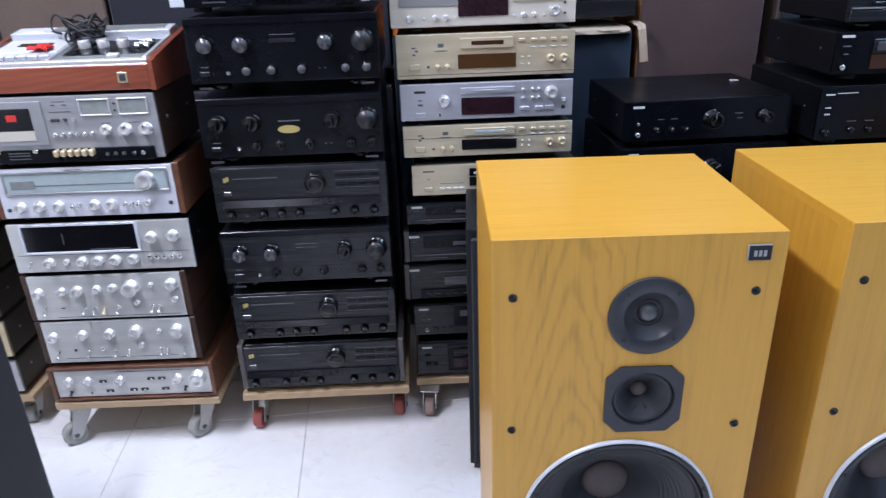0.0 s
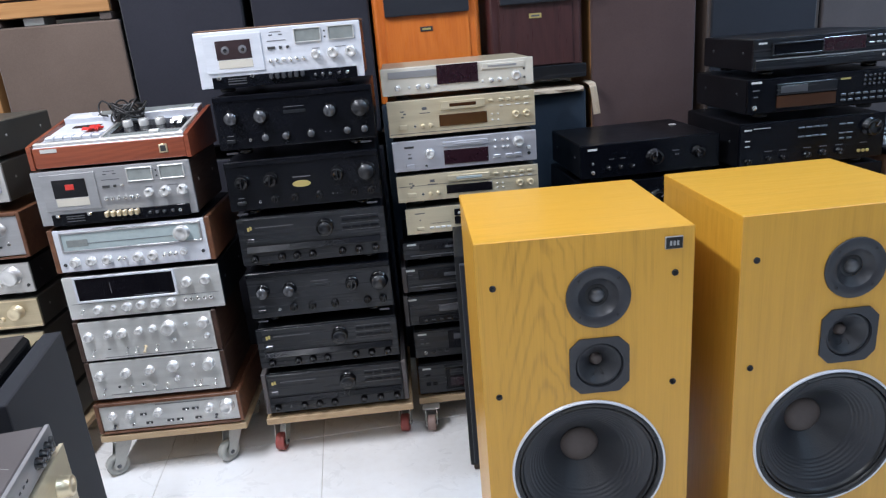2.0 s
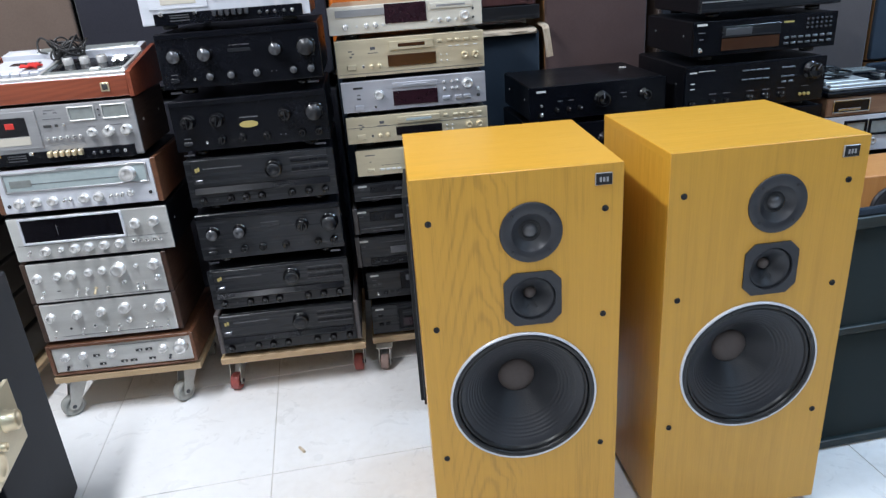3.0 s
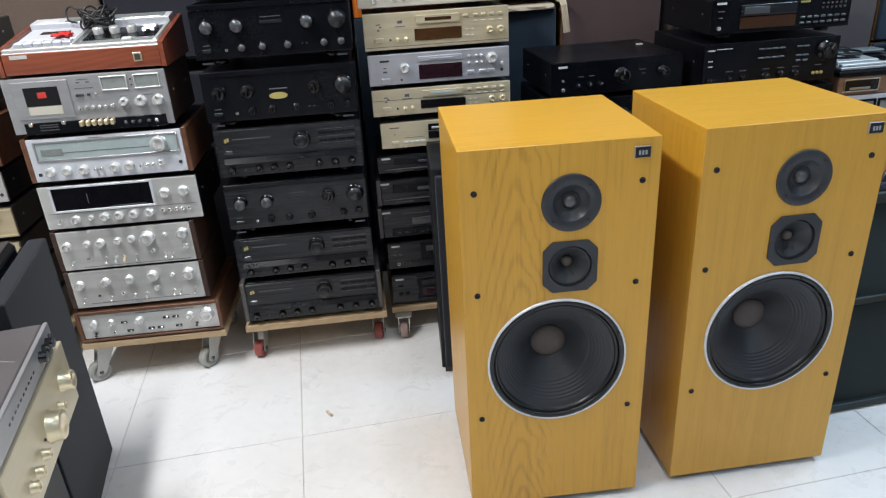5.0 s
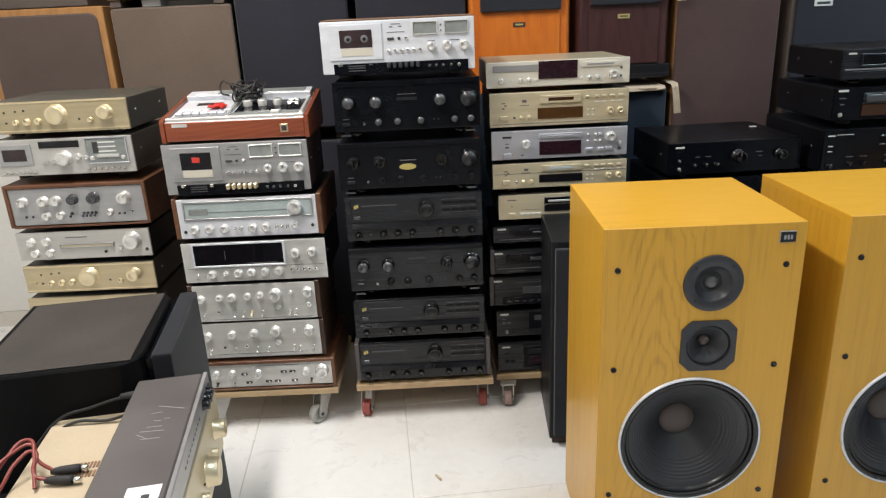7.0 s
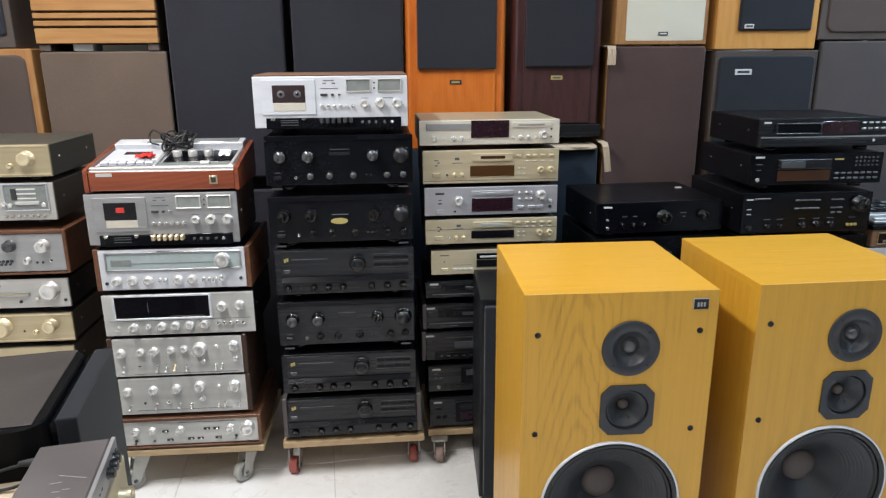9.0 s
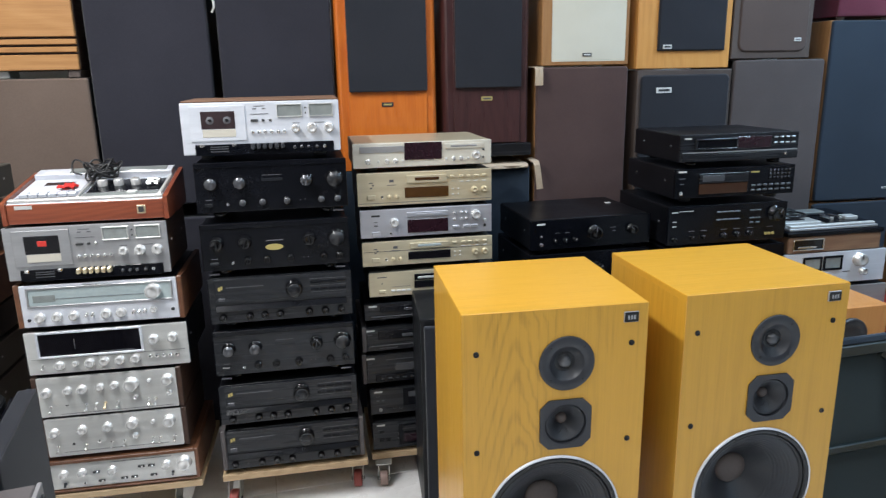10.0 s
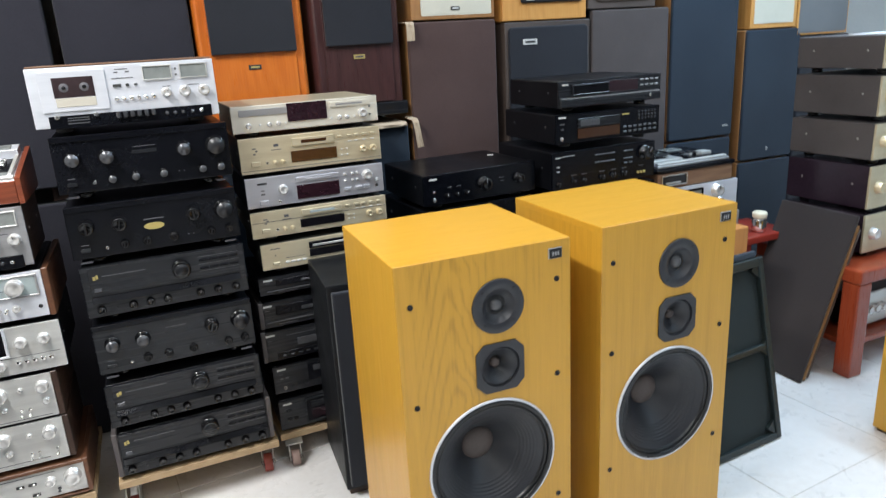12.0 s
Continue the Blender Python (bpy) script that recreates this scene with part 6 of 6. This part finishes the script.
# cardboard sheets lying between loudspeakers
def sheet(name, m, w, d, hang, label):
    bm = bmesh.new()
    nx, rows = 12, [(-0.03, -hang), (-0.032, -hang * 0.5), (-0.03, -0.012), (-0.018, 0.0), (d * 0.5, 0.003), (d, 0.0)]
    grid = []
    for i in range(nx + 1):
        x = -w / 2 + w * i / nx
        grid.append([bm.verts.new((x + 0.004 * noise.noise((i * 0.7, k, 1.0)), y + 0.006 * noise.noise((i * 0.5, k * 0.8, 5.0)), z + 0.003 * noise.noise((i, k, 9.0)))) for k, (y, z) in enumerate(rows)])
    for i in range(nx):
        for k in range(len(rows) - 1):
            bm.faces.new((grid[i][k], grid[i + 1][k], grid[i + 1][k + 1], grid[i][k + 1]))
    ob = new(name, mesh_of(name, bm, CARDBOARD))
    mod = ob.modifiers.new("thickness", "SOLIDIFY")
    mod.thickness = 0.004
    ob.matrix_basis = m
    return tagged(ob, label, "cardboard")


sheet("cardboard_sheet", ROW @ pose(0.42, 0.0, 1.036), 0.26, 0.24, 0.012, "torn cardboard sheet between two loudspeakers")
sheet("cardboard_sheet", ROW @ pose(0.576, -0.03, 1.046, 0, -8, 0), 0.022, 0.10, 0.11, "torn cardboard strip hanging from a stacked loudspeaker")
sheet("cardboard_sheet", ROW @ pose(0.590, 0.0, 1.407), 0.03, 0.2, 0.07, "cardboard scrap hanging at a loudspeaker's corner")
cord = tube("white_cord", [(0, 0, 0.5), (0.006, -0.004, 0.3), (-0.004, 0, 0.15), (0.008, -0.008, 0.06), (0.014, -0.004, 0.02), (0.004, 0.006, 0.0)], 0.004, PRINT)
cord.matrix_basis = ROW @ pose(-0.614, 0.004, 1.615)
tagged(cord, "white cord hanging between two black loudspeakers", "cable")

# ---- black tower behind the golden speakers ----
t = thing("tower_loudspeaker", pose(0.183, 1.385, 0, 0, 0, -8) @ pose(0.14, 0, 0), "slim black tower loudspeaker with a dark grille", "loudspeaker")
part("cabinet", box(bmesh.new(), -0.14, 0.14, 0.022, 0.33, 0.022, 0.690, 0.004, 2), BLACKVINYL, t)
part("grille", box(bmesh.new(), -0.128, 0.128, 0.0, 0.021, 0.04, 0.672, 0.005, 2), CLOTHSLATE, t)
part("base", box(bmesh.new(), -0.13, 0.13, 0.03, 0.29, 0, 0.022, 0.002), WALNUTDARK, t)

# ---- grille frame leaning beside the golden speaker ----
lean = 12
t = thing("grille_frame", pose(1.332, 0.930, 0.0, 0, 0, 0) @ pose(0, 0, 0, -lean, 0, 0), "black loudspeaker grille frame leaning with its back outward", "grille")
w, h = 0.42, 0.615
bm = bmesh.new()
for x0, x1, z0, z1 in ((-w / 2, -w / 2 + 0.022, 0, h), (w / 2 - 0.022, w / 2, 0, h), (-w / 2 + 0.022, w / 2 - 0.022, 0, 0.022), (-w / 2 + 0.022, w / 2 - 0.022, h - 0.03, h)):
    box(bm, x0, x1, -0.020, 0.0, z0, z1, 0.003)
part("frame", bm, FRAMEGREEN, t)
part("cross_bar", box(bmesh.new(), -w / 2 + 0.023, w / 2 - 0.023, -0.016, 0.0, h * 0.5, h * 0.5 + 0.020, 0.003), FRAMEGREEN, t)
part("cloth", box(bmesh.new(), -w / 2 + 0.002, w / 2 - 0.002, 0.001, 0.008, 0.002, h - 0.002, 0.002), FELTGREEN, t)
part("top_cloth_fold", box(bmesh.new(), -w / 2 + 0.004, w / 2 - 0.02, -0.012, 0.006, h + 0.0005, h + 0.022, 0.004), CLOTHNAVY, t)
for sx in (-1, 1):
    for z in (h - 0.045, h * 0.5, 0.035):
        bm = bmesh.new()
        prism(bm, [(sx * (w / 2 - 0.023), z - 0.022), (sx * (w / 2 - 0.023), z + 0.030), (sx * (w / 2 - 0.055), z + 0.006)], -0.014, -0.001)
        part("corner_gusset", bm, FRAMEGREEN, t)

# ---- small orange speaker behind it ----
t = thing("bookshelf_loudspeaker", pose(1.735, 1.25, 0, 0, 0, -3) @ pose(-0.16, 0, 0), "pale cherry loudspeaker with bare drivers behind a leaning grille", "loudspeaker")
part("cabinet", box(bmesh.new(), -0.16, 0.16, 0.0, 0.20, 0.0, 0.628, 0.003), CHERRYDULL, t)
bm = bmesh.new()
lathe(bm, [(0.062, 0.0), (0.062, -0.008), (0.056, -0.012), (0.050, -0.006), (0.03, -0.001), (0.0, -0.006)], 40)
part("tweeter", bm, PLATEGREY, t, at=pose(0.02, 0, 0.53))
bm = bmesh.new()
lathe(bm, [(0.12, 0.0), (0.12, -0.006), (0.10, -0.010), (0.09, -0.003), (0.04, -0.001), (0, -0.012)], 48)
part("woofer", bm, CONE, t, at=pose(0.0, 0, 0.30))
shared("grille_socket", (1,), lambda bm: None, RUBBER, t, pose(0.135, -0.0005, 0.587))

# ---- red stool with a lidded glass ----
t = thing("stool", pose(2.07, 1.52, 0, 0, 0, -4), "small red lacquered wooden stool", "stool")
part("seat", box(bmesh.new(), -0.13, 0.13, -0.12, 0.12, 0.477, 0.507, 0.006, 2), REDPAINT, t)
for sx in (-1, 1):
    for sy in (-1, 1):
        part("leg", box(bmesh.new(), sx * 0.105 - 0.016, sx * 0.105 + 0.016, sy * 0.095 - 0.016, sy * 0.095 + 0.016, 0, 0.476, 0.003), REDPAINT, t)
t = thing("jar", pose(2.058, 1.455, 0.5075), "small glass jar with a cream lid on the red stool", "jar")
bm = bmesh.new()
lathe(bm, [(0, 0), (0.026, 0), (0.029, 0.004), (0.029, 0.055), (0.026, 0.06), (0, 0.06)], 24)
part("glass", bm, CHROME, t, at=pose(0, 0, 0, 90, 0, 0))
bm = bmesh.new()
lathe(bm, [(0, 0.0605), (0.027, 0.0605), (0.029, 0.063), (0.029, 0.080), (0.026, 0.083), (0, 0.083)], 24)
part("lid", bm, CUPCREAM, t, at=pose(0, 0, 0, 90, 0, 0))

# ---- red table with a stack of champagne amplifiers ----
t = thing("table", pose(2.090, 1.033, 0, 0, 0, -4), "low reddish hardwood table with square legs", "table")
part("tabletop", box(bmesh.new(), 0.0, 1.10, 0.0, 0.48, 0.380, 0.4375, 0.012, 3), REDTABLE, t)
part("lower_shelf", box(bmesh.new(), 0.05, 1.05, 0.05, 0.43, 0.10, 0.125, 0.004), REDTABLE, t)
for x in (0.0, 1.03):
    for y in (0.0, 0.41):
        part("leg", box(bmesh.new(), x + 0.004, x + 0.074, y + 0.004, y + 0.074, 0, 0.3795, 0.006, 2), REDTABLE, t)
t = component("amplifier", "silver amplifier with round knobs on the table's shelf", "amplifier", pose(2.46, 1.12, 0.126, 0, 0, -2), 0.42, 0.15, 0.30, SILVER, BLACKCASE)
knobs(t, [(u, 0.5, 0.016) for u in (0.06, 0.16, 0.26, 0.36, 0.5, 0.7, 0.88)], KNOBSILVER)
RR = stack_place(2.22, 1.12, -2, 1.0, 0.033)
for z, h, fc, case, lab in ((0.471, 0.172, GOLD, PURPLECASE, "champagne amplifier with glossy plum side panels"), (0.645, 0.184, GOLD, PURPLECASE, "tall champagne amplifier with glossy plum side panels"),
                            (0.832, 0.156, GOLD, GREYCASE, "champagne amplifier with a grey-brown case"), (0.992, 0.166, GOLD, GREYCASE, "champagne amplifier with a matt grey-brown case"), (1.162, 0.138, GOLD, GREYCASE, "champagne amplifier at the top of its stack")):
    t = component("amplifier", lab, "amplifier", RR(0.215, z), 0.43, h, 0.355, fc, case, foot=0.020)
    knobs(t, [(0.12, 0.5, 0.022), (0.4, 0.5, 0.012), (0.55, 0.5, 0.012), (0.85, 0.5, 0.022)], KNOBGOLD if z > 0.5 else KNOBSILVER)
t = thing("paper_sheet", RR(0.20, 1.3005, 12, 0.10), "white paper sheet lying on an amplifier", "paper")
part("sheet", box(bmesh.new(), -0.16, 0.16, -0.1, 0.1, 0, 0.003), STICKERWHITE, t)

# ---- dark panels leaning against the table ----
for px, y0, hgt, mat, lab in ((1.909, 1.112, 0.664, CLOTHSOOT, "dark brown cloth grille with a yellow badge leaning on the table"), (1.938, 1.116, 0.62, TEAK, "thin brown wooden board leaning behind a grille"), (1.966, 1.122, 0.60, BROWNBOARD, "dark brown board leaning on the table")):
    t = thing("leaning_panel", pose(px, y0, 0.005, 0, 0, -5.0) @ pose(0, 0, 0, 0, 19.5, 0), lab, "panel", "panels leaning on the table")
    part("board", box(bmesh.new(), 0.0, 0.012, 0.0, 0.341, 0.0, hgt, 0.005, 2), mat, t)
    if mat is CLOTHSOOT:
        part("badge", box(bmesh.new(), -0.0025, 0.001, 0.185, 0.225, 0.018, 0.031), YELLOWTAPE, t, "small yellow badge")

# ---- third golden speaker at the side ----
t = thing("loudspeaker", pose(2.02, 0.595, 0, 0, 0, -3), "golden oak loudspeaker standing near the table", "loudspeaker")
part("cabinet", box(bmesh.new(), -0.20, 0.20, -0.18, 0.18, 0.012, 0.62, 0.002), OAKZ, t)
part("plinth", box(bmesh.new(), -0.19, 0.19, -0.17, 0.17, 0, 0.0115), WALNUTDARK, t)

# ---- near side: black loudspeaker, cream amplifier and flat preamplifier ----
t = thing("loudspeaker", pose(-0.768, 0.890, 0, 0, 0, 4.5), "black loudspeaker with a thick grille and dusty rounded top", "loudspeaker")
bm = bmesh.new()
r = 0.055
outline = [(-0.055 - r + r * math.cos(radians(a)), r + r * math.sin(radians(a))) for a in range(-90, 1, 15)] + [(-0.055 - r + r * math.cos(radians(a)), 0.40 - r + r * math.sin(radians(a))) for a in range(0, 91, 15)] + [(-0.40, 0.40), (-0.40, 0.0)]
lo = [bm.verts.new((x, y, 0.0)) for x, y in outline]
hi = [bm.verts.new((x, y, 0.667)) for x, y in outline]
top = [bm.verts.new((-0.23 + (x + 0.23) * 0.985, 0.2 + (y - 0.2) * 0.985, 0.672)) for x, y in outline]
bm.faces.new(lo), bm.faces.new(top[::-1])
for i in range(len(lo)):
    j = (i + 1) % len(lo)
    bm.faces.new((lo[i], lo[j], hi[j], hi[i]))
    bm.faces.new((hi[i], hi[j], top[j], top[i]))
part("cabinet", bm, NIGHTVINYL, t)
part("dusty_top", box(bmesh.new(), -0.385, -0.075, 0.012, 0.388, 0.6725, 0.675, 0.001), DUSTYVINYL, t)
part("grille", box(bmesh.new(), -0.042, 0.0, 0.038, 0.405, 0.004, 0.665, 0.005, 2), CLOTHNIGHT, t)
part("rear_panel", box(bmesh.new(), -0.0545, -0.043, 0.045, 0.39, 0.01, 0.655), BLACK, t)

t = thing("side_table", pose(-0.75, 0.62, 0), "black box carrying an amplifier and a preamplifier", "speaker box")
part("body", box(bmesh.new(), -0.42, 0.0, -0.30, 0.255, 0.0, 0.400, 0.004), BLACKVINYL, t)
CR = pose(-0.682, 0.732, 0.02, 0, 0, 94)
t = component("amplifier", "cream-cased amplifier with a champagne front and round knobs", "amplifier", CR @ pose(0, 0, 0.381), 0.43, 0.158, 0.32, GOLD, CREAMPAINT, foot=0.012)
knobs(t, [(0.56, 0.44, 0.030), (0.84, 0.60, 0.021)], KNOBGOLD)
knobs(t, [(0.72, 0.42, 0.0095), (0.40, 0.36, 0.0105), (0.29, 0.35, 0.0105), (0.20, 0.35, 0.0105)], KNOBGOLD)
dot(t, at_u(t, 0.455), at_v(t, 0.46), 0.003, PRINTDARK, 0.003, "indicator")
for k in range(2):
    for i in range(16):
        a, b = -0.020 - k * 0.028, 0.155 + i * 0.0062
        part("vent_slot", box(bmesh.new(), a - 0.009, a + 0.009, b, b + 0.0034, 0.1572, 0.1590), WALNUTTOP, t)
PR = pose(-0.680, 0.697, 0.02, 0, 0, 94.5)
t = component("preamplifier", "flat charcoal preamplifier with a bright front edge and black knobs", "preamplifier", PR @ pose(0, 0, 0.5395), 0.44, 0.062, 0.142, GREYSILVER, GREYCASE, foot=0.006)
knobs(t, [(0.84, 0.52, 0.0105), (0.90, 0.52, 0.0105), (0.78, 0.52, 0.0105)], KNOBBLACK, None, KNOBGREY)
dot(t, at_u(t, 0.955), at_v(t, 0.55), 0.007, PRINTDARK, 0.006)
for u in spread(0.30, 0.66, 10):
    mark(t, at_u(t, u), at_v(t, 0.5), 0.008, 0.004, KNOBGREY)
dot(t, at_u(t, 0.08), at_v(t, 0.5), 0.005, PRINTDARK, 0.003, "indicator")
for x, y, a, ln in ((0.085, 0.050, 68, 0.055), (0.070, 0.075, 95, 0.020), (0.040, 0.068, 80, 0.014), (0.045, 0.052, 85, 0.012), (0.020, 0.070, 88, 0.028), (0.005, 0.072, 86, 0.045), (-0.012, 0.085, 50, 0.030), (-0.020, 0.070, 88, 0.034)):
    part("top_scratch", box(bmesh.new(), -ln / 2, ln / 2, -0.0006, 0.0006, 0.0608, 0.0616), KNOBSILVER, t, at=pose(x, y, 0, 0, 0, a))
part("white_sticker", box(bmesh.new(), -0.215, -0.165, 0.02, 0.075, 0.0612, 0.0622), STICKERWHITE, t)
part("sticker_mark", box(bmesh.new(), -0.200, -0.188, 0.035, 0.048, 0.0623, 0.0628), PRINTDARK, t)
CREAM_TOP = 0.559
for pts, mat, label in (([(-0.83, 0.868, 0.606), (-0.88, 0.870, 0.598), (-0.93, 0.866, 0.586), (-0.99, 0.858, 0.572), (-1.045, 0.845, 0.52)], CABLE, "thin black signal cable behind the preamplifier"),
                        ([(-0.83, 0.850, 0.580), (-0.89, 0.845, 0.565), (-0.96, 0.848, 0.5645), (-1.04, 0.84, 0.52)], CABLE, "thin black signal cable over the cream amplifier"),
                        ([(-0.930, 0.674, 0.571), (-0.955, 0.680, 0.590), (-0.975, 0.705, 0.610), (-1.00, 0.690, 0.606), (-1.03, 0.650, 0.585), (-1.06, 0.60, 0.50)], CABLERED, "dark red signal cable looped on the cream amplifier"),
                        ([(-0.930, 0.648, 0.571), (-0.950, 0.650, 0.578), (-0.960, 0.680, 0.600), (-0.985, 0.715, 0.615), (-1.01, 0.680, 0.600), (-1.05, 0.63, 0.53)], CABLERED, "dark red signal cable looped on the cream amplifier"),
                        ([(-0.945, 0.63, 0.566), (-0.955, 0.66, 0.585), (-0.965, 0.69, 0.605), (-0.985, 0.67, 0.600), (-1.0, 0.63, 0.575), (-1.04, 0.60, 0.52)], CABLERED, "dark red signal cable looped on the cream amplifier")):
    tagged(tube("signal_cable", pts, 0.0034, mat), label, "cable")
for y, turn in ((0.674, 4), (0.648, -6)):
    t = thing("cable_plug", pose(-0.930, y, CREAM_TOP + 0.0095, 0, 0, turn - 90), "black cable plug with a bright metal tip on the cream amplifier", "plug", "cable plugs")
    bm = bmesh.new()
    lathe(bm, [(0, -0.004), (0.0055, -0.004), (0.0075, 0.008), (0.0085, 0.036), (0.0080, 0.046), (0, 0.046)], 16)
    part("sleeve", bm, RUBBER, t, at=pose(0, 0, 0))
    bm = bmesh.new()
    lathe(bm, [(0, 0.0465), (0.0062, 0.0465), (0.0062, 0.060), (0.003, 0.061), (0, 0.061)], 16)
    part("tip", bm, CHROME, t)
t = thing("cable_plug", pose(-0.822, 0.868, 0.606, 0, 0, 92), "black cable plug behind the preamplifier", "plug", "cable plugs")
bm = bmesh.new()
lathe(bm, [(0, -0.01), (0.008, -0.01), (0.0085, 0.02), (0.005, 0.045), (0, 0.045)], 16)
part("sleeve", bm, RUBBER, t)

# ---- small things on the floor ----
t = thing("cigarette_end", pose(-0.184, 1.291, 0.0042, 0, 0, 30), "small tan cigarette end on the tiles", "litter")
bm = bmesh.new()
lathe(bm, [(0, -0.014), (0.004, -0.014), (0.0042, 0), (0.004, 0.014), (0, 0.014)], 10)
part("stub", bm, CARDBOARD, t)

# ---- floor tiles ----
TW = 0.515
bm = bmesh.new()
box(bm, -TW / 2 + 0.0012, TW / 2 - 0.0012, -TW / 2 + 0.0012, TW / 2 - 0.0012, -0.010, 0.0, 0.0008)
tile_mesh = mesh_of("tile", bm, TILE)
ix0, ix1 = int((X0 + 0.25) / TW) - 1, int((X1 + 0.25) / TW) + 1
for i in range(ix0, ix1 + 1):
    for j in range(-14, 4):
        x, y = -0.265 + TW * (i + 0.5), 1.210 + TW * (j + 0.5)
        if X0 < x < X1 and Y0 < y < Y1:
            ob = new("tile", tile_mesh)
            ob.parent = floor
            ob.location = (x, y, 0.0)
